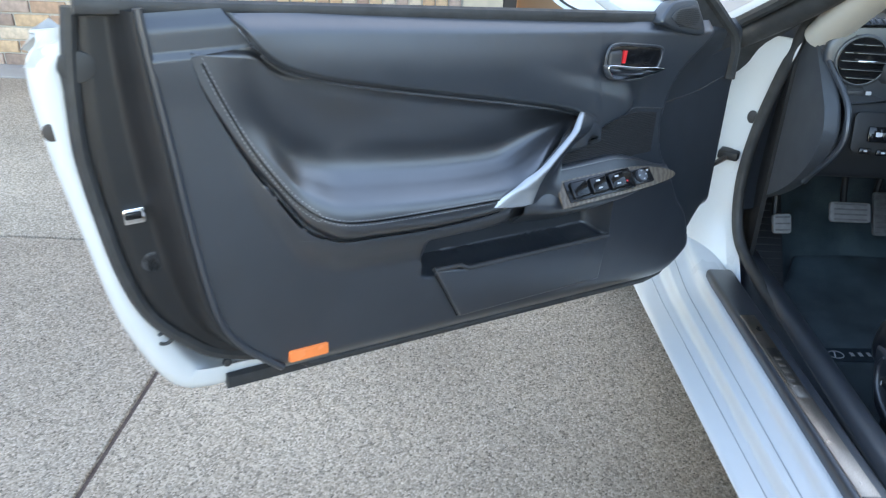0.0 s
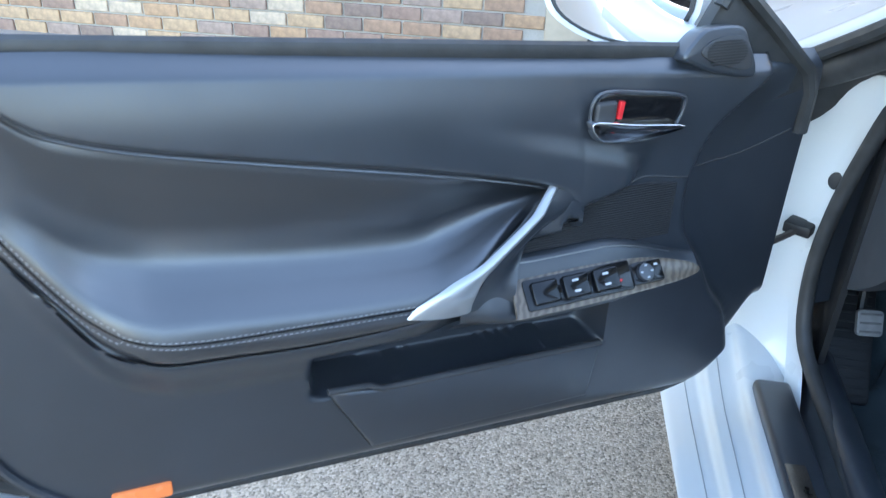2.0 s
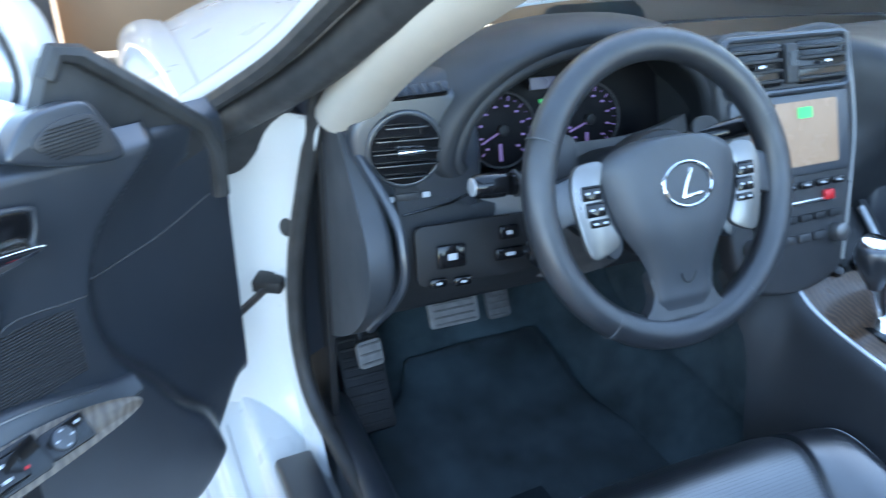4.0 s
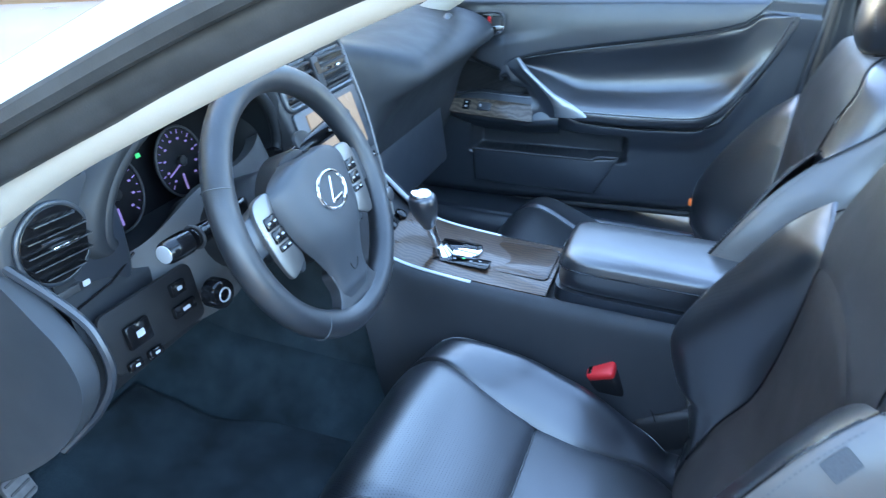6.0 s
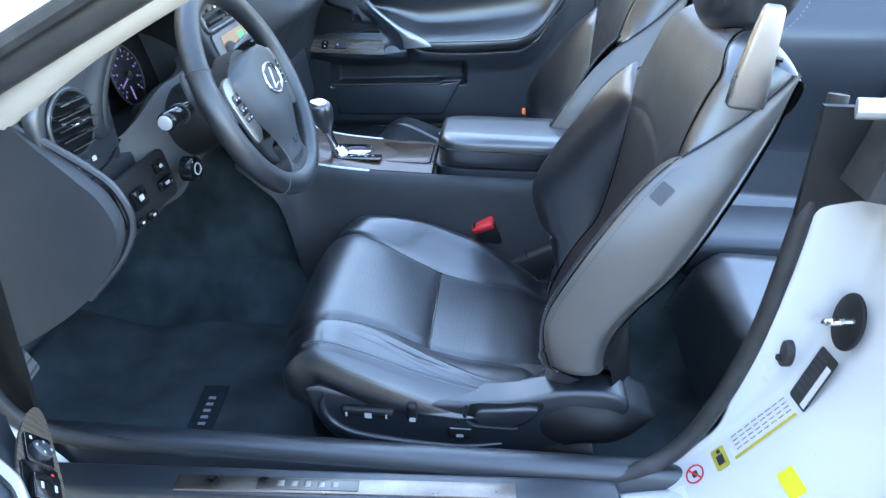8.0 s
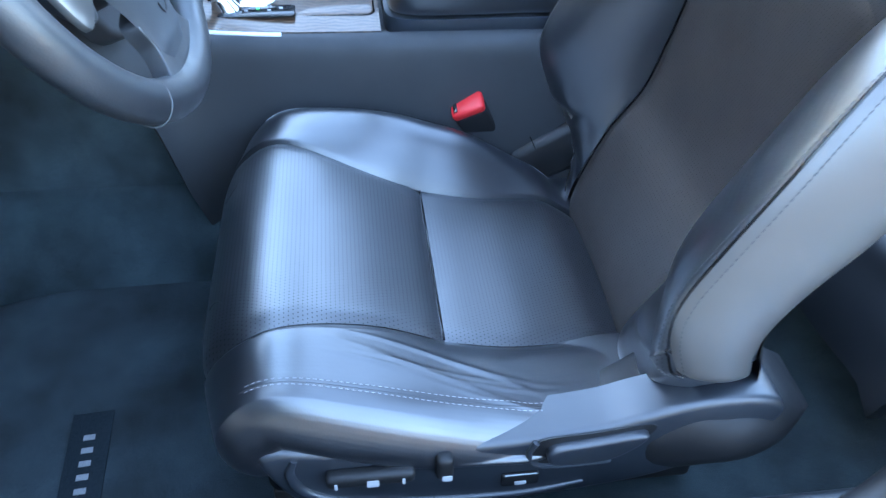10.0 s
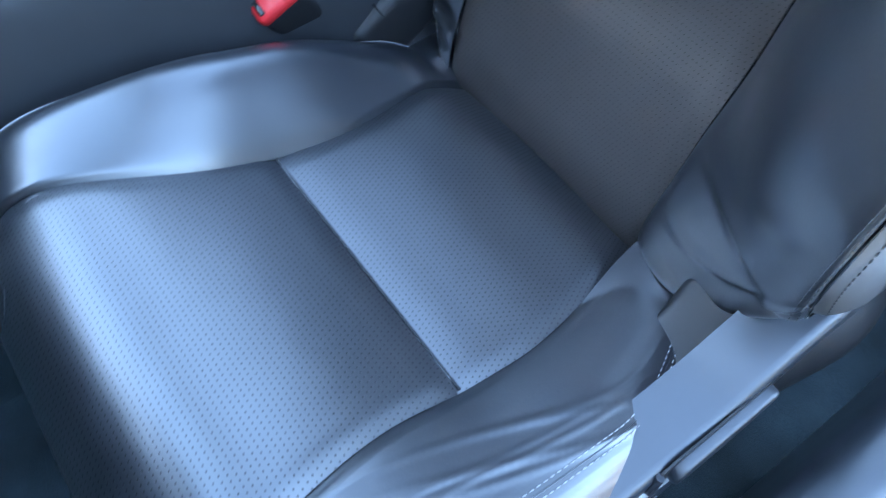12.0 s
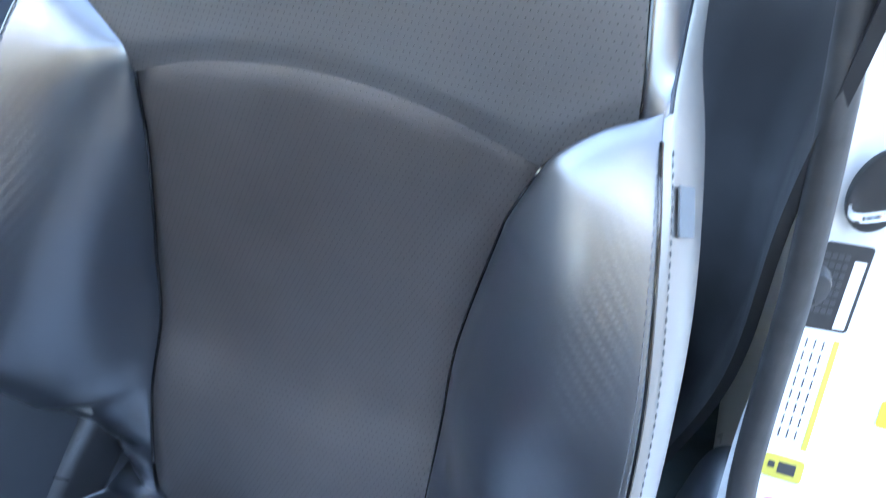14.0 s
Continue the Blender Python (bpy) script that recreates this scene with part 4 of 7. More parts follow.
def build_door(place, driver):
    side = "driver's" if driver else "passenger's"
    door = thing("driver_door" if driver else "passenger_door", place(0.6, 0.37, -0.08),
                 "open white car door with black trim and a silver grab handle" if driver else "closed car door with black trim, wood inlay and silver grab handle", "car door")
    flip = not driver

    def mat_at(u, v, w, tilt=0.0):
        """A pose on the door: x away from the hinge, y up, z into the cabin, leaned up by tilt degrees."""
        o, n, up = place(u, v, w), place(0, 0, 1) - place(0, 0, 0), Z
        n2 = n * math.cos(radians(tilt)) + up * math.sin(radians(tilt))
        up2 = up * math.cos(radians(tilt)) - n * math.sin(radians(tilt))
        x = up2.cross(n2)
        return axes(x, up2, n2, o)

    sx = -1 if driver else 1

    # painted shell
    rim = spline(RIM, 110, closed=True)
    mid = rim.mean(axis=0)

    def inset(k, dv=0.0):
        out = []
        for i, p in enumerate(rim):
            t = rim[(i + 1) % len(rim)] - rim[i - 1]
            n = np.array((-t[1], t[0])) / (np.hypot(*t) + 1e-9)
            n = n if n @ (mid - p) > 0 else -n
            out.append(p + n * k if k < 0.05 else p + (mid - p) * (k * 2.2))
        return np.array(out)

    rings = [[place(u, v, w) for u, v in inset(k)] for k, w in ((0.075, -0.12), (0.055, -0.062), (0.040, -0.052), (0.016, -0.050), (0.005, -0.056), (0.0, -0.066), (0.003, -0.080), (0.012, -0.090), (0.03, -0.118), (0.12, -0.150), (0.25, -0.165))]
    part("shell", loft(rings), PAINT, door, "white painted door shell", angle=60)

    # moulded trim, in four pieces that meet along the pad's outline
    def piece(left, right, low, high):
        def f(a, b):
            u = left(b) + (right(b) - left(b)) * a
            v = low(u) + (high(u) - low(u)) * b
            return place(u, v, panel_w(u, v))
        return f

    def front(a, b):
        u = -0.03 + 0.417 * a
        v = door_low(u) + (door_top(u) - door_low(u)) * b
        return place(u, v, panel_w(min(u, 0.3849), v))

    def upper(a, b):
        u = 0.385 + 0.642 * a
        v = DECOR_TOP(u) + (max(door_top(u), DECOR_TOP(u) + 0.001) - DECOR_TOP(u)) * b
        return place(u, v, panel_w(u, v))

    def lower(a, b):
        top = lambda u: PAD_LOW(u) if u < 0.915 else 0.70
        u = 0.385 + (RIB_U(0.70) - 0.385) * a
        v = door_low(u) + (top(u) - door_low(u)) * b
        u = 0.385 + (RIB_U(max(v, 0.478)) - 0.385) * a
        v = door_low(u) + (top(u) - door_low(u)) * b
        return place(u, v, panel_w(u, v))

    def rear(a, b):
        v = 0.70 + 0.332 * b
        left = PAD_U(v) if v < 0.983 else TOP_U(v)
        u = left + (RIB_U(v) - left) * a
        return place(u, v, panel_w(u, v) if v < 0.983 else -0.012 * ease(v, 1.01, 1.032))

    for shape, nu, nv in ((front, 70, 130), (upper, 110, 40), (lower, 120, 70), (rear, 26, 70)):
        part("trim_panel", grid(shape, nu, nv, flip=flip), PLASTIC, door, "black moulded door trim", angle=60)

    def end_trim(a, b):
        v = 0.475 + 0.562 * b
        u0, u1 = RIB_U(v), max(EDGE_U(v), RIB_U(v) + 0.002)
        u = u0 + (u1 - u0) * a
        return place(u, v, 0.004 * math.sin(math.pi * min(a * 6, 1)) - 0.040 * ease(a, 0.12, 0.45) - 0.008 * ease(a, 0.7, 1.0))

    end = part("end_trim", grid(end_trim, 30, 60, flip=flip), PLASTIC_DULL, door, "black plastic end trim")
    part("rib", sweep([place(u, v, 0.001) for u, v in RIB], 0.006, 8), PLASTIC, door)
    edge_line = [place(u, v, -0.046) for u, v in EDGE] + [place(u, door_low(u) - 0.012, -0.04) for u in np.linspace(0.93, 0.05, 20)]
    part("weatherstrip", sweep(edge_line, 0.010, 8), RUBBER, door, "black rubber weatherstrip")
    part("bottom_strip", sweep([place(u, 0.452 - 0.056 * (1.072 - u) / 0.9, -0.046) for u in np.linspace(1.068, 0.12, 24)], 0.011, 8, 1.3), RUBBER, door, "black rubber bottom strip")
    part("belt_seal", sweep([place(u, door_top(u) + 0.002, -0.022) for u in np.linspace(1.195, 0.20, 30)], 0.009, 8, 1.2), RUBBER, door, "black belt seal")
    if driver:
        step = [(1.192, 0.965), (1.150, 0.962), (1.146, 0.945), (1.120, 0.76), (1.105, 0.62), (1.14, 0.60), (1.178, 0.68), (1.197, 0.80)]
        part("access_cover", plate([(sx * (u - 1.15), v - 0.8) for u, v in step], 0.004, mat_at(1.15, 0.8, -0.046), 0.002), PLASTIC_DULL, end)
        latch = part("latch", rbox((0.030, 0.024, 0.012), mat_at(1.165, 0.768, -0.038), 0.004), CHROME, door, "chrome door latch")
        part("latch_slot", rbox((0.022, 0.010, 0.01), mat_at(1.167, 0.770, -0.033), 0.002), GLOSS, latch)
        part("plug", disc(0.017, 0.004, mat_at(1.150, 0.692, -0.044), 24, 0.0015), PLASTIC, end)
        part("cap", disc(0.022, 0.006, mat_at(1.20, 0.970, -0.045), 20, 0.002, 0.9), RUBBER, end)
        part("hook", sweep([mat_at(1.150, 0.560, -0.047) @ Vector((0.011 * math.cos(a), 0.010 * math.sin(a), 0)) for a in np.linspace(-2.4, 2.4, 20)], 0.0026, 6), RUBBER, door, "black rubber ring")
        part("pin", disc(0.007, 0.006, mat_at(1.064, 0.486, -0.049), 16, 0.002), RUBBER, door)
        part("bolt", disc(0.012, 0.006, mat_at(1.240, 0.89, -0.058), 16, 0.002), DARK_METAL, door)
        part("buffer", rbox((0.022, 0.05, 0.016), mat_at(1.208, 0.960, -0.050), 0.007), RUBBER, door)

    # arm-rest pad
    PROFILE = spline([(0.0, 0.010), (0.02, 0.028), (0.06, 0.043), (0.11, 0.047), (0.18, 0.045), (0.25, 0.037), (0.31, 0.020), (0.37, 0.003), (0.45, -0.012), (0.58, -0.018), (0.75, -0.014), (0.93, -0.005), (1.0, -0.007)], 80)

    def pad_w(u, t):
        w = float(np.interp(t, PROFILE[:, 0], PROFILE[:, 1]))
        back = ease(u, 0.88, 1.05)
        front = 1 - ease(u, 0.42, 0.56)
        w = w * (1 - back) + back * (0.004 - 0.006 * (1 - ease(t, 0, 0.08)) - 0.008 * ease(t, 0.92, 1.0))
        w = w * (1 - front) + front * (-0.006 - 0.012 * math.sin(math.pi * t))
        edge = 0.028 * shelf(u) - 0.0015
        return w + (edge - w) * (1 - ease(t, 0, 0.05)) + (-0.004 - w) * ease(t, 0.95, 1.0)

    def pad(a, b):
        u = 0.392 + 0.682 * a
        lo, hi = PAD_LOW(u), max(DECOR(u), PAD_LOW(u) + 0.002)
        return place(u, lo + (hi - lo) * b, pad_w(u, b))

    pd = part("armrest_pad", grid(pad, 120, 70, flip=flip), LEATHER, door, "black leather arm-rest pad with grey stitching", angle=70)

    def on_pad(u, v, lift=0.0012):
        lo, hi = PAD_LOW(u), DECOR(u)
        return place(u, v, pad_w(u, (v - lo) / max(hi - lo, 1e-4)) + lift)

    for off in (-0.0035, 0.0035):
        line = [on_pad(u, min(STITCH(u) + off * (1.0 if u < 0.93 else 2.2), DECOR(u) - 0.001)) for u in np.linspace(1.062, 0.60, 160)]
        part("stitching", stitches(line), THREAD, pd, "pale grey thread")
    part("pad_seam", sweep([on_pad(u, min(STITCH(u), DECOR(u) - 0.001), 0.0) for u in np.linspace(1.062, 0.60, 120)], 0.0014, 5), GLOSS, pd)
    rim_line = [(PAD_U(v), v) for v in np.linspace(0.975, 0.705, 50)] + [(u, PAD_LOW(u)) for u in np.linspace(0.91, 0.60, 50)]
    part("pad_rim_seam", sweep([place(u, v, 0.028 * shelf(u)) for u, v in rim_line], 0.0011, 6), GLOSS, pd)
    part("pad_piping", sweep([place(u, DECOR(u) - 0.003, 0.006) for u in np.linspace(0.985, 0.40, 80)], 0.0022, 6), LEATHER, door)

    # pocket
    low = [(0.716, 0.585), (0.655, 0.573), (0.313, 0.558), (0.326, 0.462), (0.66, 0.476)]
    part("pocket_front", plate([(sx * (u - 0.5), v - 0.52) for u, v in low], 0.010, mat_at(0.5, 0.52, 0.002), 0.006, 3), PLASTIC, door, "black plastic map pocket")
    part("pocket_lip", sweep([place(u, 0.586 - 0.07 * (0.716 - u) * (1 if u > 0.65 else 0.0) - (0.0138 + 0.045 * (0.655 - u) if u <= 0.65 else 0), 0.010) for u in np.linspace(0.715, 0.315, 24)], 0.0045, 8), PLASTIC_GREY, door)
    part("pocket_groove", sweep([place(0.708, 0.57, 0.004), place(0.66, 0.476, 0.002)], 0.002, 5), GLOSS, door)

    # grab handle
    HL = spline([(0.630, 0.697), (0.603, 0.715), (0.569, 0.734), (0.530, 0.751), (0.474, 0.789), (0.428, 0.824)], 60)
    HR = spline([(0.541, 0.686), (0.540, 0.702), (0.531, 0.724), (0.512, 0.745), (0.456, 0.788), (0.416, 0.819)], 60)

    def blade(a, b):
        p = at(HL, b) + (at(HR, b) - at(HL, b)) * a
        w = float(np.interp(b, (0, 0.3, 0.6, 0.85, 1), (0.044, 0.050, 0.047, 0.036, 0.014)))
        return place(p[0], p[1], w + 0.010 * math.sin(math.pi * a) ** 0.6 * (1 - 0.5 * b))

    part("grab_handle", grid(blade, 16, 50, 0.010, flip=flip), HANDLE_SILVER, door, "satin silver grab handle", angle=60)

    def base(a, b):
        l = at(spline([(0.548, 0.684), (0.540, 0.702), (0.512, 0.742), (0.458, 0.785), (0.402, 0.832)], 30), b)
        r = at(spline([(0.480, 0.668), (0.478, 0.700), (0.462, 0.735), (0.422, 0.768), (0.345, 0.812)], 30), b)
        p = l + (r - l) * a
        w = float(np.interp(b, (0, 0.3, 0.6, 0.85, 1), (0.046, 0.047, 0.042, 0.031, 0.016)))
        low = panel_w(p[0], p[1]) - 0.002
        w = w - 0.010 * math.sin(math.pi * a) * (1 - b) - 0.006 * a
        return place(p[0], p[1], w + (low - w) * max(ease(a, 0.35, 1.0) * ease(b, 0.2, 0.8), ease(b, 0.80, 1.0)))

    part("handle_base", grid(base, 14, 30, 0.014, flip=flip), PLASTIC, door, "black handle base", angle=60)

    # switch island
    HOUSE = spline([(0.727, -0.006), (0.725, 0.012), (0.719, 0.024), (0.704, 0.036), (0.672, 0.056), (0.660, 0.060), (0.648, 0.054), (0.635, 0.030), (0.615, -0.004)], 30)

    def island(a, b):
        u = 0.175 + 0.375 * a
        v, w = at(HOUSE, b)
        k = ease(a, 0.0, 0.45) ** 0.8
        c = 0.662
        v = c + (v - c) * (0.25 + 0.75 * k) + 0.012 * ease(a, 0.7, 1)
        return place(u, v, (w - 0.006) * (0.36 + 0.48 * k) * (1 - 0.25 * ease(a, 0.85, 1.0)))

    part("switch_housing", grid(island, 40, 34, flip=not flip), PLASTIC, door, "black switch housing", angle=60)
    # Highlight along the housing's top edge, drawn as a thin silver line.
    part("housing_edge", sweep([Vector(island(a, 0.24)) for a in np.linspace(0.12, 0.85, 40)], 0.0012, 6), TRIM_SILVER, door)
    lean = 42
    wood_pose = mat_at(0.330, 0.686, 0.0405, lean)
    shape = [(0.485 - 0.335, 0.023), (0.4855 - 0.335, 0.018), (0.487 - 0.335, -0.004), (0.4885 - 0.335, -0.022), (0.488 - 0.335, -0.026), (0.44 - 0.335, -0.0265), (0.32 - 0.335, -0.026), (0.23 - 0.335, -0.021), (0.205 - 0.335, -0.012), (0.225 - 0.335, 0.002), (0.28 - 0.335, 0.017), (0.35 - 0.335, 0.023)]
    wood_outline = spline([(sx * a, b) for a, b in shape], 48, closed=True)
    wood = part("wood_inlay", plate(wood_outline, 0.004, wood_pose, 0.0015), WOOD, door, "glossy grey-brown burl wood inlay")
    if driver:
        bed = part("switch_bed", plate(rounded(0.158, 0.040, 0.004), 0.003, wood_pose @ pose(sx * 0.058, 0, 0.0035), 0.001), GLOSS, wood)
        for k in range(3):
            sw = part("window_switch", rbox((0.036, 0.030, 0.008), wood_pose @ pose(sx * (0.110 - 0.045 * k), 0, 0.0095, 0, 3 * sx, 0), 0.003, 3), GLOSS, wood, "black window switch with pale marks")
            for yy in (-0.007, 0.007):
                if k:
                    part("mark", plate(rounded(0.009, 0.003, 0.0006, 2), 0.0004, wood_pose @ pose(sx * (0.112 - 0.045 * k), yy, 0.0138, 0, 3 * sx, 0), 0), MARK, sw)
            if k == 2:
                part("mark", plate(rounded(0.008, 0.003, 0.001, 2), 0.0005, wood_pose @ pose(sx * 0.004, -0.006, 0.0135), 0), RED, sw)
        sel = part("mirror_switch", plate(rounded(0.048, 0.030, 0.004), 0.004, wood_pose @ pose(sx * -0.045, -0.002, 0.0035), 0.0015), GLOSS, wood, "black mirror adjuster")
        knob = part("mirror_knob", disc(0.012, 0.007, wood_pose @ pose(sx * -0.040, -0.002, 0.007), 24, 0.002), PLASTIC, sel)
        for k in range(4):
            a = math.pi / 2 * k
            part("mark", plate(rounded(0.004, 0.002, 0.0004, 1), 0.0004, wood_pose @ pose(sx * -0.040 + 0.008 * math.cos(a), -0.002 + 0.008 * math.sin(a), 0.0142), 0), MARK, sel)
        part("mark", plate(rounded(0.006, 0.003, 0.0006, 1), 0.0004, wood_pose @ pose(sx * -0.060, 0.006, 0.0078), 0), MARK, sel)
    else:
        sw = part("window_switch", rbox((0.036, 0.024, 0.008), wood_pose @ pose(sx * 0.02, 0, 0.006), 0.003, 3), PLASTIC, wood, "black window switch")
        part("mark", plate(rounded(0.006, 0.008, 0.001, 2), 0.0004, wood_pose @ pose(sx * 0.01, 0, 0.0102), 0), MARK, sw)
        lk = part("lock_switch", rbox((0.02, 0.028, 0.006), wood_pose @ pose(sx * -0.03, 0, 0.005), 0.003), GLOSS, wood)
        for yy in (-0.006, 0.006):
            part("mark", disc(0.003, 0.0006, wood_pose @ pose(sx * -0.03, yy, 0.0082), 10, 0), MARK, lk)

    # inner release
    bz = [(0.372, 0.930), (0.31, 0.926), (0.254, 0.917), (0.245, 0.905), (0.254, 0.881), (0.285, 0.866), (0.330, 0.866), (0.370, 0.875), (0.382, 0.897)]
    bz = spline([(sx * (u - 0.30), v - 0.893) for u, v in bz], 48, closed=True)
    rp = mat_at(0.30, 0.893, panel_w(0.30, 0.893) + 0.0005)
    cup = part("release_cup", plate(bz * 0.93, 0.006, rp @ pose(0, 0, 0.001), 0.003), GLOSS, door, "black door release cup with a chrome lever")
    part("bezel", sweep([rp @ Vector((x, y, 0.007)) for x, y in bz], 0.0024, 8, up=rp.to_3x3() @ Z, closed=True), PLASTIC, door)
    part("release_lever", plate(spline([(sx * a, b) for a, b in ((0.083, 0.007), (0.02, -0.002), (-0.046, -0.010), (-0.046, -0.016), (0.0, -0.022), (0.05, -0.021), (0.074, -0.014))], 40, closed=True), 0.014, rp @ pose(0, 0, 0.006), 0.005, 3), CHROME, cup, "chrome release lever")
    part("lock_knob", rbox((0.030, 0.028, 0.010), rp @ pose(sx * 0.062, 0.014, 0.007), 0.006, 3), PLASTIC_GREY, cup)
    part("lock_flag", rbox((0.007, 0.022, 0.006), rp @ pose(sx * 0.043, 0.016, 0.010, 0, 0, sx * 6), 0.001), RED, cup, "red lock flag")

    # tweeter, grille, lamp
    tw = [(0.252, 0.955), (0.228, 0.981), (0.205, 0.988), (0.164, 0.986), (0.150, 0.965), (0.138, 0.935), (0.146, 0.922), (0.199, 0.932), (0.235, 0.945)]
    tp = mat_at(0.195, 0.955, -0.022, 12)
    pod = part("tweeter_pod", plate(spline([(sx * (u - 0.195), v - 0.955) for u, v in tw], 44, closed=True), 0.030, tp, 0.010, 3), PLASTIC, door, "black tweeter pod with a round grille")
    part("tweeter_grille", plate(spline([(sx * (u - 0.195), v - 0.955) for u, v in ((0.228, 0.958), (0.205, 0.974), (0.162, 0.972), (0.150, 0.935), (0.195, 0.941))], 30, closed=True), 0.003, tp @ pose(0, 0, 0.0295), 0.001), PLASTIC_GREY, pod)
    for k in range(9):
        part("grille_bar", rbox((0.062 * math.sqrt(1 - ((k - 4) / 5.5) ** 2), 0.0012, 0.0015), tp @ pose(sx * -0.006, 0.001 + (k - 4) * 0.0034, 0.033), 0), PLASTIC_DULL, pod)

    def grille(a, b):
        u = 0.222 + 0.250 * a
        top = min(float(np.interp(u, (0.21, 0.276, 0.306), (0.788, 0.798, 0.795))), TONGUE_LOW(u) - 0.003)
        v = 0.712 + 0.090 * b
        if v > top:
            return place(u, top, panel_w(u, top) - 0.001)
        return place(u, v, panel_w(u, v) + 0.0016 + 0.0006 * math.sin(2 * math.pi * 26 * b))

    part("speaker_grille", grid(grille, 26, 221, flip=flip), PLASTIC_DULL, door, "ribbed black speaker grille", angle=80)
    for line in ([(0.306, 0.797), (0.276, 0.806), (0.206, 0.795), (0.14, 0.797), (0.082, 0.801), (0.0, 0.825)],):
        part("trim_seam", sweep([place(u, v, panel_w(u, v) + 0.0005) for u, v in spline(line, 16)], 0.0014, 5), PLASTIC_GREY, door)
    lamp = part("courtesy_lamp", plate(rounded(0.068, 0.021, 0.004), 0.006, mat_at(0.945, 0.493, -0.001) @ pose(0, 0, 0, 0, 0, sx * 3), 0.003), LAMP_LENS, door, "lit amber courtesy lamp")
    return door


WOOD = material("burl wood", (0.2, 0.15, 0.11), 0.3, coat=0.35, rough_var=0.03)
wn_ = WOOD.node_tree
wave, wno, wco, wramp = (wn_.nodes.new(k) for k in ("ShaderNodeTexWave", "ShaderNodeTexNoise", "ShaderNodeTexCoord", "ShaderNodeValToRGB"))
wave.inputs["Scale"].default_value, wave.inputs["Distortion"].default_value, wave.inputs["Detail"].default_value = 34, 9, 4
wno.inputs["Scale"].default_value = 60
wramp.color_ramp.elements[0].position, wramp.color_ramp.elements[0].color = 0.1, (0.09, 0.068, 0.05, 1)
wramp.color_ramp.elements[1].position, wramp.color_ramp.elements[1].color = 0.9, (0.17, 0.13, 0.095, 1)
wn_.links.new(wco.outputs["Object"], wave.inputs["Vector"])
wn_.links.new(wave.outputs["Fac"], wramp.inputs[0])
wn_.links.new(wramp.outputs[0], wn_.nodes["Principled BSDF"].inputs["Base Color"])
LAMP_LENS = material("lit amber lens", (0.9, 0.25, 0.08), 0.25, wear=0.05)
LAMP_LENS.node_tree.nodes["Principled BSDF"].inputs["Emission Color"].default_value = (1.0, 0.25, 0.06, 1)
LAMP_LENS.node_tree.nodes["Principled BSDF"].inputs["Emission Strength"].default_value = 0.03

WOOD_BROWN = WOOD.copy()
WOOD_BROWN.name = "dark brown wood"
for node in WOOD_BROWN.node_tree.nodes:
    if node.bl_idname == "ShaderNodeValToRGB":
        node.color_ramp.elements[0].color, node.color_ramp.elements[1].color = (0.050, 0.028, 0.017, 1), (0.115, 0.066, 0.038, 1)

driver_door = build_door(driver_at, True)
passenger_door = build_door(passenger_at, False)

# wing mirror on the driver's door
def mirror_ring(k, depth):
    return [driver_at(0.225 + (x * k) * 0.55 - depth * 0.75, 1.01 + y * k, -0.17 + x * k * -0.83 + depth * -0.35) for x, y in MIRROR_SHAPE]


MIRROR_SHAPE = [(float(a), float(b)) for a, b in spline([(-0.115, -0.02), (-0.10, 0.055), (-0.04, 0.085), (0.06, 0.085), (0.115, 0.05), (0.125, -0.01), (0.10, -0.055), (0.02, -0.082), (-0.07, -0.075)], 40, closed=True)]
housing = part("mirror_housing", loft([mirror_ring(k, d) for k, d in ((0.86, -0.002), (0.97, -0.008), (1.0, 0.004), (1.0, 0.02), (0.96, 0.06), (0.82, 0.095), (0.5, 0.12))]), PAINT, driver_door, "white painted wing mirror", angle=60)
MIRROR = material("mirror glass", (0.9, 0.9, 0.9), 0.02, metal=1.0, rough_var=0)
part("mirror_rim", loft([mirror_ring(k, d) for k, d in ((0.885, -0.004), (0.885, -0.009), (0.84, -0.009), (0.84, -0.004))]), RUBBER, housing)
part("mirror_glass", loft([mirror_ring(k, d) for k, d in ((0.845, -0.005), (0.845, -0.0075), (0.5, -0.0075))]), MIRROR, housing, "mirror glass")
part("mirror_arm", sweep(spline([driver_at(0.20, 0.955, -0.05), driver_at(0.22, 0.965, -0.10), driver_at(0.235, 0.99, -0.16)], 10), 0.035, 10, 0.8), PAINT, driver_door)
part("sail_trim", plate([(-(u - 0.15), v - 0.95) for u, v in ((0.215, 0.94), (0.17, 1.025), (0.142, 1.022), (0.0, 0.911), (-0.009, 0.881), (0.05, 0.87))], 0.02, axes(-DOOR_D, Z, DOOR_N, driver_at(0.15, 0.95, -0.05)), 0.006), RUBBER, driver_door, "black sail trim")
part("sail_seal", sweep([driver_at(u, v, -0.03) for u, v in ((0.178, 1.01), (0.165, 1.032), (0.142, 1.026), (0.08, 0.978), (0.0, 0.913), (-0.014, 0.88), (-0.014, 0.82))], 0.011, 8), RUBBER, driver_door)

# ---- dashboard ----
dash = thing("dashboard", (XC, 1.5, 0.6), "black soft-touch dashboard with round vents and a centre screen", "dashboard")


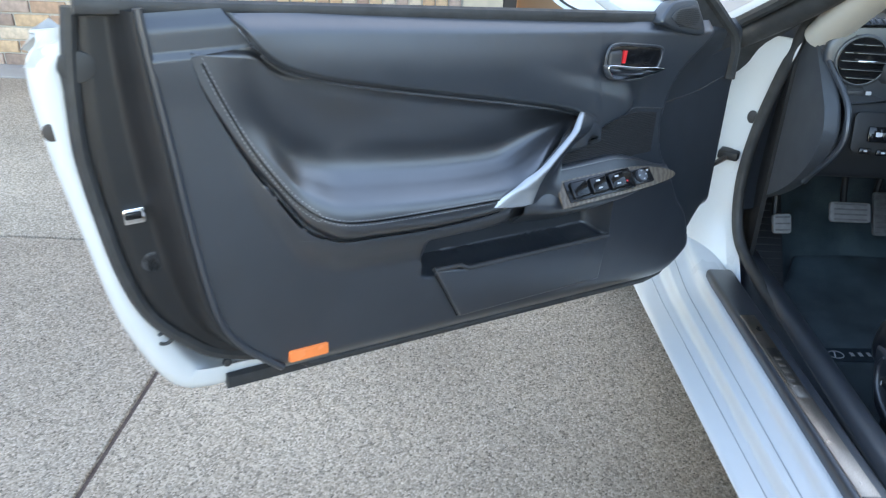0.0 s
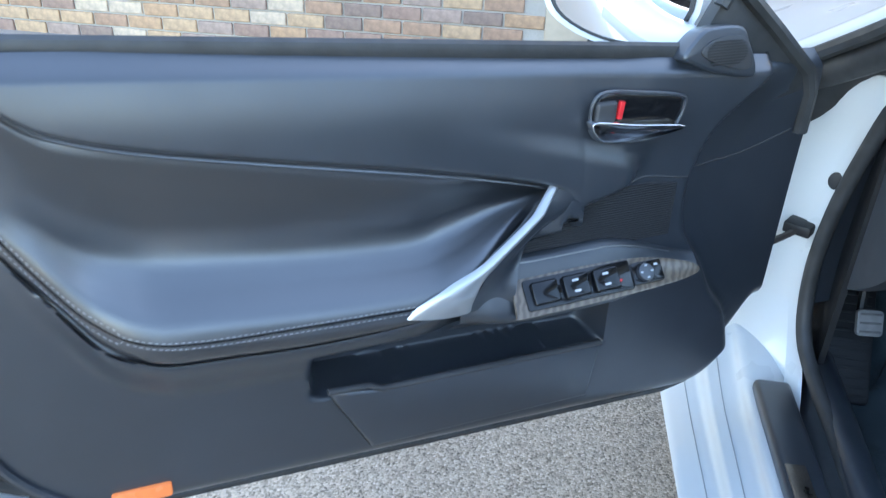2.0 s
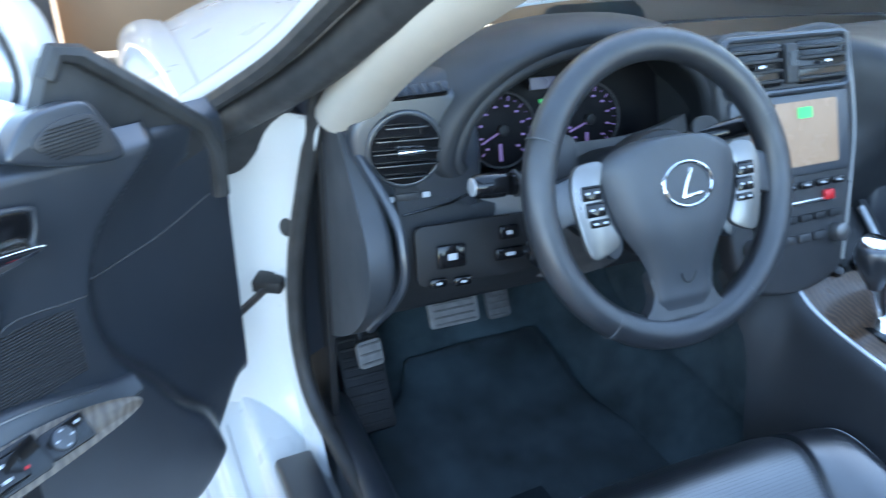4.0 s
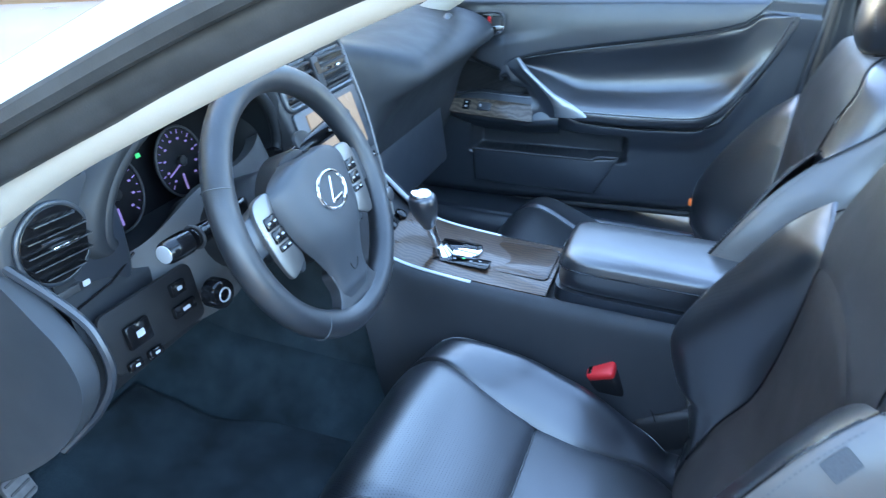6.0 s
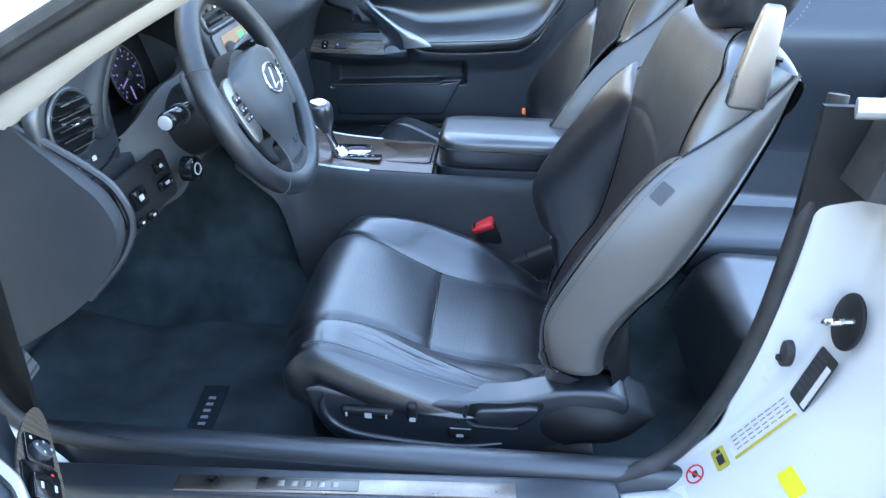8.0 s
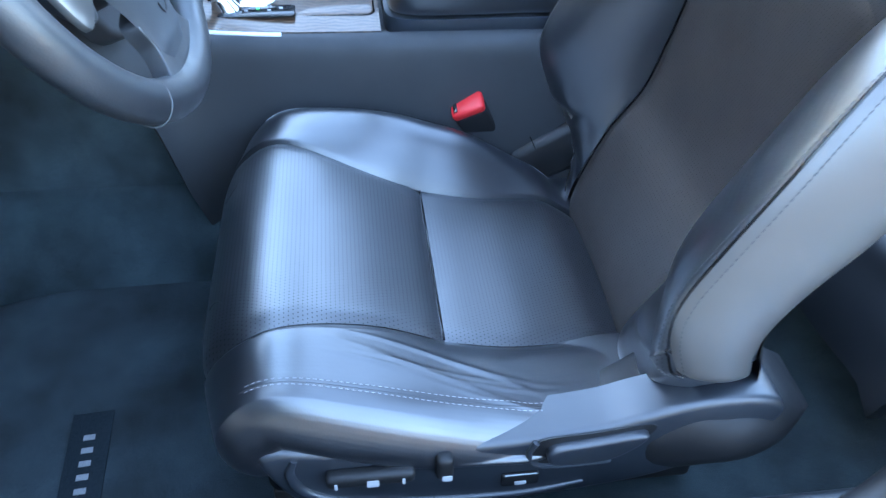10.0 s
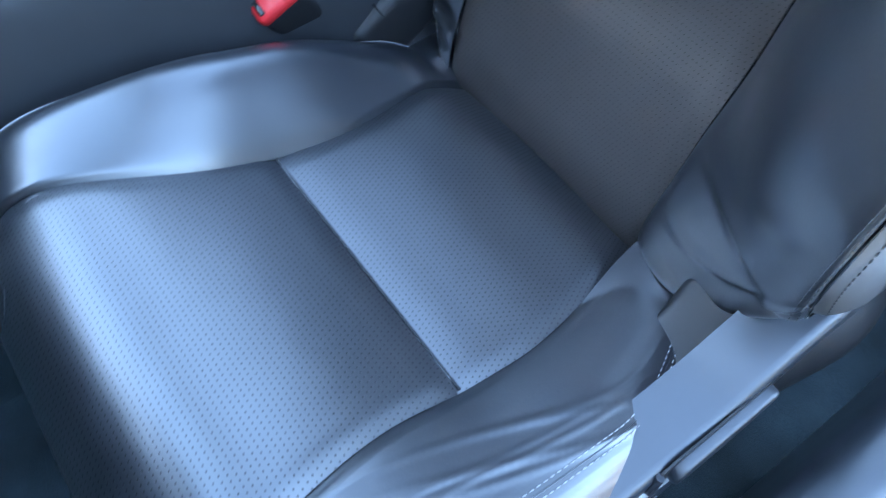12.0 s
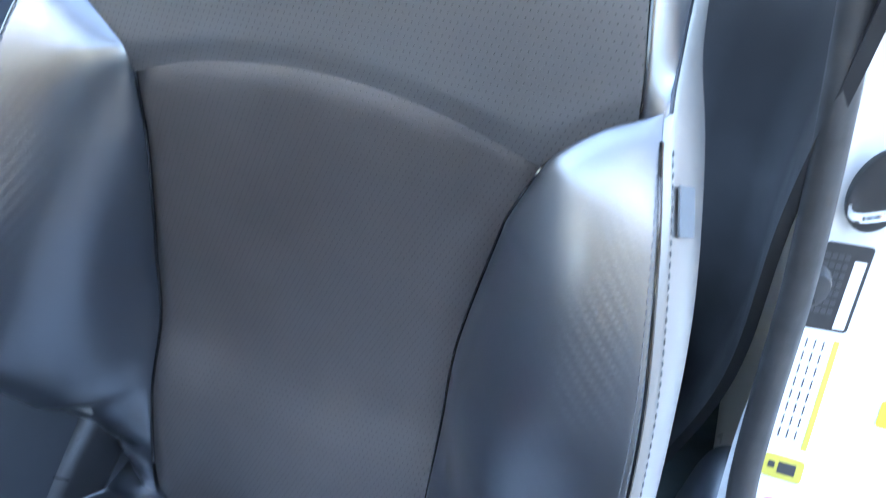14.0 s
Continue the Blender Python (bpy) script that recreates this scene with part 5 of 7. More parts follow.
def dash_line(x):
    """The section of the dash at x: from the windscreen over the top and down the face."""
    mid = ease(abs(x - 0.03), 0.10, 0.22)
    right = ease(x, 0.16, 0.30)
    cl = bump(x, -0.30, 0.17)
    left = [(1.74, 0.890), (1.62, 0.925 + 0.012 * cl), (1.50, 0.950 + 0.03 * cl), (1.425, 0.958 + 0.035 * cl), (1.395, 0.935), (1.388, 0.88), (1.385, 0.83), (1.372, 0.80), (1.36, 0.75), (1.375, 0.68), (1.42, 0.64), (1.60, 0.63)]
    rgt = [(1.74, 0.890), (1.62, 0.925), (1.48, 0.945), (1.38, 0.940), (1.31, 0.922), (1.28, 0.893), (1.285, 0.868), (1.32, 0.840), (1.36, 0.78), (1.38, 0.70), (1.42, 0.60), (1.60, 0.50)]
    return [(a[0] + (b[0] - a[0]) * right, a[1] + (b[1] - a[1]) * right) for a, b in zip(left, rgt)]


def dash_at(u, v):
    x = -0.635 + 1.42 * u
    y, z = at(spline(dash_line(x), 60), v)
    hole = ease(x, -0.50, -0.47) * (1 - ease(x, -0.14, -0.11)) * ease(z, 0.80, 0.82)
    if v > 0.22:
        y += 0.10 * hole * ease(v, 0.24, 0.34) * (1 - ease(z, 0.97, 0.99))
    edge = 1 - ease(x, -0.635, -0.585)
    return x + 0.05 * edge * ease(0.92 - z, 0, 0.12) * (1 - ease(0.80 - z, 0, 0.12)), y + 0.03 * edge ** 2, z - 0.015 * edge ** 2


part("dash_body", grid(dash_at, 110, 80), DASH_SKIN, dash, "black moulded dash", angle=60)
# left end cover
END = [(1.66, 0.93), (1.52, 0.94), (1.455, 0.925), (1.405, 0.878), (1.36, 0.835), (1.328, 0.80), (1.315, 0.755), (1.335, 0.70), (1.391, 0.635), (1.473, 0.575), (1.56, 0.53), (1.66, 0.50)]
part("end_cover", plate(spline([(y, z) for y, z in END], 60), 0.035, axes((0, 1, 0), (0, 0, 1), (1, 0, 0), (-0.648, 0, 0)) @ Matrix(), 0.012, 3), DASH_GREY, dash, "black dash end cover")
part("end_rib", sweep([(-0.640 + 0.035 * ease(0.92 - z, 0, 0.12) * (1 - 0.6 * ease(0.76 - z, 0, 0.10)), y - 0.004, z) for y, z in spline([(1.46, 0.926), (1.405, 0.88), (1.36, 0.837), (1.330, 0.80), (1.317, 0.755), (1.335, 0.702), (1.391, 0.637)], 40)], 0.006, 8), PLASTIC, dash)

# round side vent
vp = facing((-0.576, 1.388, 0.886), (-0.12, -0.99, 0.05))
bez = part("vent_bezel", ring(0.0455, 0.0035, vp @ pose(0, 0, 0.001), 40, 10, 1.0, 0.8), PLASTIC, dash, "round black air vent with chrome tab")
part("vent_rim", ring(0.0425, 0.0012, vp @ pose(0, 0, 0.003), 40, 8), GLOSS, bez)
part("vent_well", disc(0.043, 0.002, vp @ pose(0, 0, 0.0022), 32, 0), GLOSS, bez)
part("vent_surround", plate(spline([(-0.062, 0.035), (-0.02, 0.068), (0.045, 0.072), (0.085, 0.045), (0.10, -0.02), (0.098, -0.085), (0.070, -0.095), (0.02, -0.075), (-0.045, -0.058), (-0.066, -0.01)], 60, closed=True), 0.016, vp @ pose(0, 0, -0.018), 0.012, 4), PLASTIC, dash, "smooth moulded vent surround")
for k in range(5):
    dz = (k - 2) * 0.0155
    part("vent_slat", rbox((2 * math.sqrt(max(0.041 ** 2 - dz * dz, 1e-5)), 0.0022, 0.012), vp @ pose(0, dz, 0.006, 8, 0, 0), 0.0006), GLOSS, bez)
    part("slat_edge", rbox((2 * math.sqrt(max(0.040 ** 2 - dz * dz, 1e-5)), 0.0013, 0.0016), vp @ pose(0, dz - 0.0006, 0.0122, 8, 0, 0), 0.0004), TRIM_SILVER, bez)
part("vent_tab", rbox((0.034, 0.0045, 0.008), vp @ pose(0.006, 0.0, 0.011), 0.0015), CHROME, bez, "chrome vent tab")
part("vent_wheel", rbox((0.03, 0.010, 0.006), facing((-0.575, 1.384, 0.825), (-0.1, -0.99, 0.1)), 0.002), PLASTIC_GREY, dash)
for dx in (-0.024, 0.024):
    part("vent_mark", plate(rounded(0.010, 0.007, 0.001, 1), 0.0006, facing((-0.575 + dx, 1.3800, 0.826), (-0.1, -0.99, 0.1)), 0), MARK, dash)
# slot vent on the top
sp = facing((-0.575, 1.400, 0.950), (-0.15, -0.55, 0.82), (0.10, 0.85, 0.55))
slot = part("demist_slot", plate(rounded(0.112, 0.017, 0.006), 0.008, sp, 0.002), GLOSS, dash, "black slotted demister vent")
for k in range(9):
    part("slot_bar", rbox((0.003, 0.014, 0.003), sp @ pose(-0.046 + 0.0115 * k, 0, 0.008, 0, 0, 20), 0.0006), PLASTIC_GREY, slot)

# instrument hood and dials
def hood(u, v):
    a = math.pi * (1.08 - 1.16 * u)
    rx, rz = 0.194 + 0.012 * v, 0.132 + 0.012 * v
    y = 1.365 + 0.015 * abs(math.cos(a)) + 0.20 * v
    return -0.315 + rx * math.cos(a), y, 0.865 + rz * math.sin(a) * (1.0 if math.sin(a) > 0 else 0.4) - 0.03 * v


part("cluster_hood", grid(hood, 50, 12, 0.012, flip=True), DASH_SKIN, dash, "black instrument hood", angle=60)


def brow(u, v):
    """The broad rounded brow that runs from the lip back into the dash top."""
    a = math.pi * (1.10 - 1.20 * u)
    grow, y, lift = at(spline([(0.0, 1.366, 0.0), (0.010, 1.358, 0.003), (0.030, 1.360, 0.006), (0.052, 1.385, 0.004), (0.072, 1.43, -0.006), (0.085, 1.49, -0.024)], 40), v)
    side = abs(math.cos(a))
    return -0.315 + (0.194 + grow * 0.85) * math.cos(a), y + 0.015 * side, 0.865 + (0.132 + grow * 0.45 + lift) * math.sin(a) * (1.0 if math.sin(a) > 0 else 0.4)


part("cluster_brow", grid(brow, 60, 24, flip=True), DASH_SKIN, dash, "smooth black brow over the dials", angle=70)
part("hood_lip", sweep([hood(u, 0.0) for u in np.linspace(0, 1, 50)], 0.009, 10), DASH_SKIN, dash)
DIAL = material("matt black dial", (0.006, 0.006, 0.008), 0.6, spec=0.25)
cl = part("cluster_panel", plate(spline([(-0.195, -0.07), (-0.20, 0.02), (-0.15, 0.10), (0, 0.13), (0.15, 0.10), (0.20, 0.02), (0.195, -0.07)], 40), 0.004, facing((-0.315, 1.475, 0.862), (0, -0.97, 0.25)), 0), DIAL, dash, "black instrument panel with violet-lit dials")
LIT = material("violet dial print", (0.13, 0.10, 0.32), 0.5)
LIT.node_tree.nodes["Principled BSDF"].inputs["Emission Color"].default_value = (0.6, 0.45, 1.0, 1)
LIT.node_tree.nodes["Principled BSDF"].inputs["Emission Strength"].default_value = 0.03
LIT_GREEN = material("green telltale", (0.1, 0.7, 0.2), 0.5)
LIT_GREEN.node_tree.nodes["Principled BSDF"].inputs["Emission Color"].default_value = (0.1, 1.0, 0.25, 1)
LIT_GREEN.node_tree.nodes["Principled BSDF"].inputs["Emission Strength"].default_value = 0.03
for gx, lean in ((-0.411, 205), (-0.272, 200)):
    gp = facing((gx, 1.455, 0.868), (0, -0.97, 0.25))
    dial = part("dial", disc(0.051, 0.004, gp, 40, 0.001), DIAL, cl, "round dial with violet figures")
    part("dial_ring", ring(0.051, 0.0018, gp @ pose(0, 0, 0.005), 48, 8), PLASTIC_GREY, cl)
    for k in range(19):
        a = radians(225 - 15 * k)
        big = k % 2 == 0
        part("tick", rbox((0.006 if big else 0.003, 0.0016 if big else 0.001, 0.0006), gp @ pose(0.043 * math.cos(a), 0.043 * math.sin(a), 0.0048, 0, 0, math.degrees(a)), 0), LIT, dial)
        if big:
            part("figure_bar", plate(rounded(0.0052, 0.0030, 0.0006, 1), 0.0004, gp @ pose(0.033 * math.cos(a), 0.033 * math.sin(a), 0.0045), 0), LIT, dial)
    part("needle", rbox((0.036, 0.0022, 0.002), gp @ pose(-0.017, -0.008, 0.007, 0, 0, lean), 0.0006), LIT, dial)
    part("needle_hub", disc(0.008, 0.006, gp @ pose(0, 0, 0.005), 20, 0.002), PLASTIC_DULL, dial)
    part("sub_dial", rbox((0.004, 0.024, 0.0006), gp @ pose(-0.004, -0.030, 0.005), 0), LIT, dial)
part("telltale", rbox((0.008, 0.006, 0.001), facing((-0.345, 1.462, 0.90), (0, -0.97, 0.25)), 0), LIT_GREEN, cl, "green telltale")
part("trip_display", rbox((0.04, 0.016, 0.001), facing((-0.345, 1.464, 0.925), (0, -0.97, 0.25)), 0), material("dim display", (0.05, 0.05, 0.12), 0.3), cl)

# lower left switches
sw_pose = facing((-0.50, 1.345, 0.76), (-0.05, -0.95, 0.25))
panel = part("switch_panel", plate(rounded(0.160, 0.078, 0.012), 0.006, sw_pose @ pose(0, -0.002, 0.004), 0.002), PLASTIC_DULL, dash, "black switch panel with pale marks")
for dx, dy, w, h in ((-0.035, -0.004, 0.038, 0.030), (0.044, 0.016, 0.026, 0.018), (0.044, -0.012, 0.040, 0.016), (-0.055, -0.036, 0.022, 0.012), (-0.022, -0.038, 0.024, 0.012)):
    b = part("switch", rbox((w, h, 0.008), sw_pose @ pose(dx, dy, 0.014), 0.003), GLOSS, panel)
    part("mark", plate(rounded(w * 0.32, h * 0.28, 0.0008, 1), 0.0005, sw_pose @ pose(dx, dy, 0.0182), 0), MARK, b)
part("switch_seam", sweep([(-0.585, 1.372, 0.806), (-0.52, 1.374, 0.812), (-0.47, 1.38, 0.826)], 0.0018, 5), GLOSS, dash)
# knee panel round the column
KNEE = material("warm grey plastic", (0.10, 0.098, 0.096), 0.55, wear=0.08, bumpy=0.2, bump_size=1400, dist=0.0004)
part("column_surround", grid(lambda u, v: (-0.475 + 0.33 * u, 1.30 + 0.05 * (2 * u - 1) ** 2 + 0.07 * ease(1 - v, 0.5, 1.0) + 0.05 * v ** 2, 0.665 + (0.215 - 0.06 * (1 - ease(u, 0.0, 0.4))) * v + 0.035 * (2 * u - 1) ** 2 * (1 - v)), 24, 20, 0.02), KNEE, dash, "warm grey column surround")
tilt = part("tilt_switch", disc(0.020, 0.022, facing((-0.428, 1.303, 0.765), (-0.15, -0.98, 0.1)), 24, 0.005), GLOSS, dash, "round black steering tilt switch")
part("mark", ring(0.009, 0.0012, facing((-0.4315, 1.2808, 0.7673), (-0.15, -0.98, 0.1)), 20, 5), MARK, tilt)

# centre stack
tilt_n = (0, -0.93, 0.36)
cs = axes((1, 0, 0), (0, 0.36, 0.93), tilt_n, (-0.004, 1.345, 0.858))
stack = part("radio_fascia", plate(spline([(-0.115, 0.13), (0.0, 0.14), (0.125, 0.135), (0.135, 0.0), (0.10, -0.22), (-0.09, -0.22), (-0.115, 0.0)], 50, closed=True), 0.03, cs @ pose(0, 0, -0.028), 0.008, 3), PLASTIC_GREY, dash, "grey centre stack with screen and controls")
part("stack_trim", sweep([cs @ Vector((x, y, 0.002)) for x, y in spline([(0.128, 0.13), (0.136, 0.0), (0.122, -0.10), (0.10, -0.21)], 30)], 0.0028, 8), TRIM_SILVER, stack, "dull silver edge trim")
SCREEN = material("map screen", (0.2, 0.16, 0.12), 0.25)
SCREEN.node_tree.nodes["Principled BSDF"].inputs["Emission Color"].default_value = (0.9, 0.62, 0.38, 1)
SCREEN.node_tree.nodes["Principled BSDF"].inputs["Emission Strength"].default_value = 0.03
part("screen_frame", plate(rounded(0.225, 0.118, 0.008), 0.006, cs @ pose(0.008, -0.012, 0.001), 0.002), PLASTIC, stack)
disp = part("screen", plate(rounded(0.165, 0.094, 0.003, 2), 0.002, cs @ pose(0.012, -0.010, 0.007), 0), SCREEN, stack, "lit tan map screen")
part("map_patch", plate(rounded(0.028, 0.016, 0.003, 2), 0.0006, cs @ pose(0.03, 0.02, 0.0095), 0), LIT_GREEN, disp)
for side in (-1, 1):
    vb = part("air_vent", plate(rounded(0.098, 0.062, 0.010), 0.006, cs @ pose(0.008 + 0.062 * side, 0.092, 0.001), 0.003), GLOSS, stack, "black air vent with slats")
    for k in range(4):
        part("vent_slat", rbox((0.09, 0.004, 0.010), cs @ pose(0.008 + 0.062 * side, 0.070 + 0.0145 * k, 0.008, 18, 0, 0), 0.001), PLASTIC_GREY, vb)
    part("vent_tab", rbox((0.012, 0.006, 0.008), cs @ pose(0.008 + 0.062 * side, 0.09, 0.016), 0.002), CHROME, vb)
part("vent_frame", sweep([cs @ Vector((x + 0.008, y + 0.092, 0.004)) for x, y in rounded(0.232, 0.078, 0.014)], 0.005, 8, closed=True), PLASTIC, stack)
part("clock", rbox((0.022, 0.056, 0.008), cs @ pose(0.008, 0.092, 0.010), 0.003), PLASTIC_GREY, stack, "dark grey panel between the vents")
part("clock_face", plate(rounded(0.014, 0.020, 0.002, 2), 0.001, cs @ pose(0.008, 0.098, 0.0142), 0), GLOSS, stack)
for k in range(6):
    kb = part("key", rbox((0.024, 0.011, 0.006), cs @ pose(-0.065 + 0.032 * k, -0.086, 0.005), 0.002), GLOSS, stack)
    part("mark", plate(rounded(0.010, 0.003, 0.0006, 1), 0.0005, cs @ pose(-0.065 + 0.032 * k, -0.086, 0.0082), 0), MARK, kb)
    kb = part("key", rbox((0.024, 0.011, 0.006), cs @ pose(-0.060 + 0.029 * k, -0.135, 0.005), 0.002), PLASTIC_DULL, stack)
part("hazard", rbox((0.020, 0.016, 0.007), cs @ pose(0.075, -0.106, 0.005), 0.003), RED, stack, "red hazard key")
part("disc_slot", rbox((0.15, 0.006, 0.004), cs @ pose(0.0, -0.112, 0.004), 0.001), CHROME, stack)
for x in (-0.078, 0.088):
    part("knob", disc(0.014, 0.018, cs @ pose(x, -0.165, 0.001), 24, 0.003), TRIM_SILVER, stack, "dull silver knob")
for k in range(4):
    part("key", rbox((0.026, 0.014, 0.006), cs @ pose(-0.036 + 0.03 * k, -0.165, 0.004), 0.003), PLASTIC_GREY, stack)
# far side vent, glove box
fp = facing((0.66, 1.36, 0.886), (0.12, -0.99, 0.05))
bz2 = part("vent_bezel", ring(0.050, 0.009, fp, 40, 10), PLASTIC, dash, "round black air vent")
part("vent_well", disc(0.043, 0.004, fp @ pose(0, 0, -0.012), 32, 0), GLOSS, bz2)
for k in range(5):
    dz = (k - 2) * 0.0155
    part("vent_slat", rbox((2 * math.sqrt(max(0.041 ** 2 - dz * dz, 1e-5)), 0.0035, 0.014), fp @ pose(0, dz, 0, 20, 0, 0), 0.001), PLASTIC_GREY, bz2)
part("glove_lid", rbox((0.40, 0.03, 0.20), pose(0.48, 1.385, 0.66, -10, 0, 0), 0.014, 3), PLASTIC, dash, "black glove box lid")

# ---- steering wheel ----
HUB, WN = Vector((-0.322, 1.212, 0.868)), Vector((0, -0.90, 0.435))
wp = facing(HUB, WN)
wheel = thing("steering_wheel", (-0.315, 1.36, 0.79), "black leather steering wheel with silver spokes and round emblem", "steering wheel")
rim_part = part("rim", ring(0.1665, 0.0190, wp, 72, 16, 1.0, 0.95), LEATHER_WHEEL, wheel, "black leather rim")
for a in (25, 155, 235, 305):
    p = wp @ Vector((0.168 * math.cos(radians(a)), 0.168 * math.sin(radians(a)), 0))
    t = wp.to_3x3() @ Vector((-math.sin(radians(a)), math.cos(radians(a)), 0))
    part("rim_seam", ring(0.0193, 0.0008, facing(p, t, WN), 24, 5, 0.92), TAB, rim_part)
for a0, a1 in ((-22, 24), (156, 202)):
    path = [wp @ Vector((0.1515 * math.cos(radians(a)), 0.1515 * math.sin(radians(a)), 0.003)) for a in np.linspace(a0, a1, 30)]
    part("stitching", stitches(path, 0.004, 0.004, 0.0009), PLASTIC_DULL, rim_part)


COVER_HALF = spline([(0.060, 0.026), (0.057, 0.052), (0.048, 0.078), (0.034, 0.092), (0.012, 0.091), (-0.018, 0.083), (-0.045, 0.071), (-0.068, 0.056), (-0.090, 0.046), (-0.115, 0.040), (-0.138, 0.039)], 80)


def hub_surface(u, v):
    y, half = at(COVER_HALF, v)
    w = 2 * u - 1
    body = 1 - ease(-y, 0.03, 0.125)
    dome = (0.010 + 0.020 * body) * max(1 - abs(w) ** 3.2, 0.0) ** 0.7
    return wp @ Vector((half * w, y, 0.008 + dome - 0.012 * (1 - ease(v, 0.0, 0.10)) - 0.006 * ease(v, 0.93, 1.0)))


part("airbag_cover", grid(hub_surface, 40, 60, 0.006, flip=True), DASH_GREY, wheel, "black airbag cover", angle=70)
part("cover_crease", sweep([hub_surface(0.5 + 0.13 * math.sin(a), 0.80 + 0.07 * math.cos(a)) for a in np.linspace(-1.2, 1.2, 16)], 0.0012, 5), PLASTIC_DULL, wheel)
part("hub_back", disc(0.075, 0.035, wp @ pose(0, -0.005, -0.03), 36, 0.008), PLASTIC_DULL, wheel)
emblem = part("emblem", ring(0.0325, 0.0025, wp @ pose(0, 0.004, 0.0385), 40, 8, 0.76), CHROME, wheel, "chrome oval emblem")
part("emblem_bar", rbox((0.0055, 0.034, 0.004), wp @ pose(-0.001, 0.006, 0.0385, 0, 0, -24), 0.0015), CHROME, emblem)
part("emblem_bar", rbox((0.030, 0.0050, 0.004), wp @ pose(0.004, -0.009, 0.0385, 0, 0, 4), 0.0015), CHROME, emblem)
for s in (-1, 1):
    spoke_shape = spline([(s * 0.070, 0.034), (s * 0.100, 0.036), (s * 0.130, 0.030), (s * 0.158, 0.018), (s * 0.160, -0.025), (s * 0.128, -0.022), (s * 0.105, -0.045), (s * 0.085, -0.068), (s * 0.070, -0.055), (s * 0.070, -0.01)], 48, closed=True)
    part("spoke_back", plate(spoke_shape, 0.014, wp @ pose(0, 0, -0.008), 0.004), PLASTIC, wheel)
    face = spline([(s * 0.088, 0.040), (s * 0.110, 0.043), (s * 0.126, 0.036), (s * 0.131, 0.012), (s * 0.128, -0.020), (s * 0.121, -0.052), (s * 0.112, -0.064), (s * 0.094, -0.060), (s * 0.078, -0.048), (s * 0.089, -0.020), (s * 0.095, 0.010)], 52, closed=True)
    spoke = part("spoke_trim", plate(face, 0.006, wp @ pose(0, 0, 0.006), 0.0025), TRIM_SILVER, wheel, "satin silver spoke trim")
    for k in range(3):
        b = part("spoke_key", rbox((0.025, 0.0165 if k < 2 else 0.009, 0.005), wp @ pose(s * (0.108 - 0.003 * k), 0.010 - 0.0185 * k + 0.003 * (k == 2), 0.0115), 0.002), GLOSS, spoke)
        for dx in (-0.006, 0.006):
            part("mark", plate(rounded(0.006, 0.0025, 0.0006, 1), 0.0005, wp @ pose(s * (0.108 - 0.003 * k) + dx, 0.010 - 0.0185 * k + 0.003 * (k == 2), 0.0142), 0), MARK, b)
    part("shift_paddle", plate(spline([(s * 0.085, 0.07), (s * 0.12, 0.075), (s * 0.135, 0.03), (s * 0.12, -0.01), (s * 0.10, 0.0)], 30, closed=True), 0.005, wp @ pose(0, 0, -0.045), 0.002), PLASTIC_GREY, wheel, "dark grey shift paddle")
low = spline([(-0.038, -0.090), (0.038, -0.090), (0.042, -0.120), (0.056, -0.140), (0.084, -0.148), (0.0, -0.166), (-0.084, -0.148), (-0.056, -0.140), (-0.042, -0.120)], 54, closed=True)
part("lower_spoke", plate(low, 0.016, wp @ pose(0, 0, -0.006), 0.006, 3), LEATHER_WHEEL, wheel, "black leather lower spoke")
column = part("column_cover", loft([[p + HUB - WN * d + Vector((0, 0, dz)) for p in [wp.to_3x3() @ Vector((rx * math.cos(a), rz * math.sin(a), 0)) for a in np.linspace(0, 2 * math.pi, 28, endpoint=False)]] for d, rx, rz, dz in ((0.035, 0.045, 0.045, 0), (0.05, 0.06, 0.058, 0), (0.10, 0.068, 0.06, 0.0), (0.20, 0.07, 0.06, 0.0))]), PLASTIC_DULL, wheel, "black column cover")
st1 = part("light_stalk", sweep([(-0.36, 1.285, 0.868), (-0.43, 1.275, 0.872), (-0.495, 1.272, 0.876)], [0.010, 0.011, 0.013], 14), GLOSS, wheel, "black light stalk with a silver tip")
part("stalk_collar", ring(0.014, 0.002, facing((-0.487, 1.272, 0.876), (-1, 0, 0)), 24, 6), PLASTIC_GREY, st1)
part("stalk_tip", sweep([(-0.503, 1.272, 0.877), (-0.52, 1.272, 0.878), (-0.537, 1.272, 0.879), (-0.541, 1.272, 0.879)], [0.0145, 0.0145, 0.0135, 0.011], 20), GLOSS, st1, "black stalk tip")
part("tip_cap", disc(0.0105, 0.002, facing((-0.5405, 1.272, 0.879), (-1, 0, 0.05)), 20, 0.0008), SILVER, st1, "silver cap")
st2 = part("wiper_stalk", sweep([(-0.27, 1.285, 0.888), (-0.20, 1.275, 0.90), (-0.15, 1.27, 0.908)], [0.010, 0.012, 0.014], 12), GLOSS, wheel, "black wiper stalk")
part("mark", rbox((0.012, 0.003, 0.006), facing((-0.165, 1.257, 0.912), (0, -0.9, 0.4)), 0.001), MARK, st2)

# ---- centre console ----
console = thing("centre_console", (0.11, 0.95, 0.30), "black centre console with wood top, shifter and arm-rest", "centre console")
CONSOLE_TOP = spline([(1.36, 0.70), (1.28, 0.635), (1.22, 0.605), (1.10, 0.592), (0.95, 0.588), (0.80, 0.586), (0.50, 0.58)], 50)


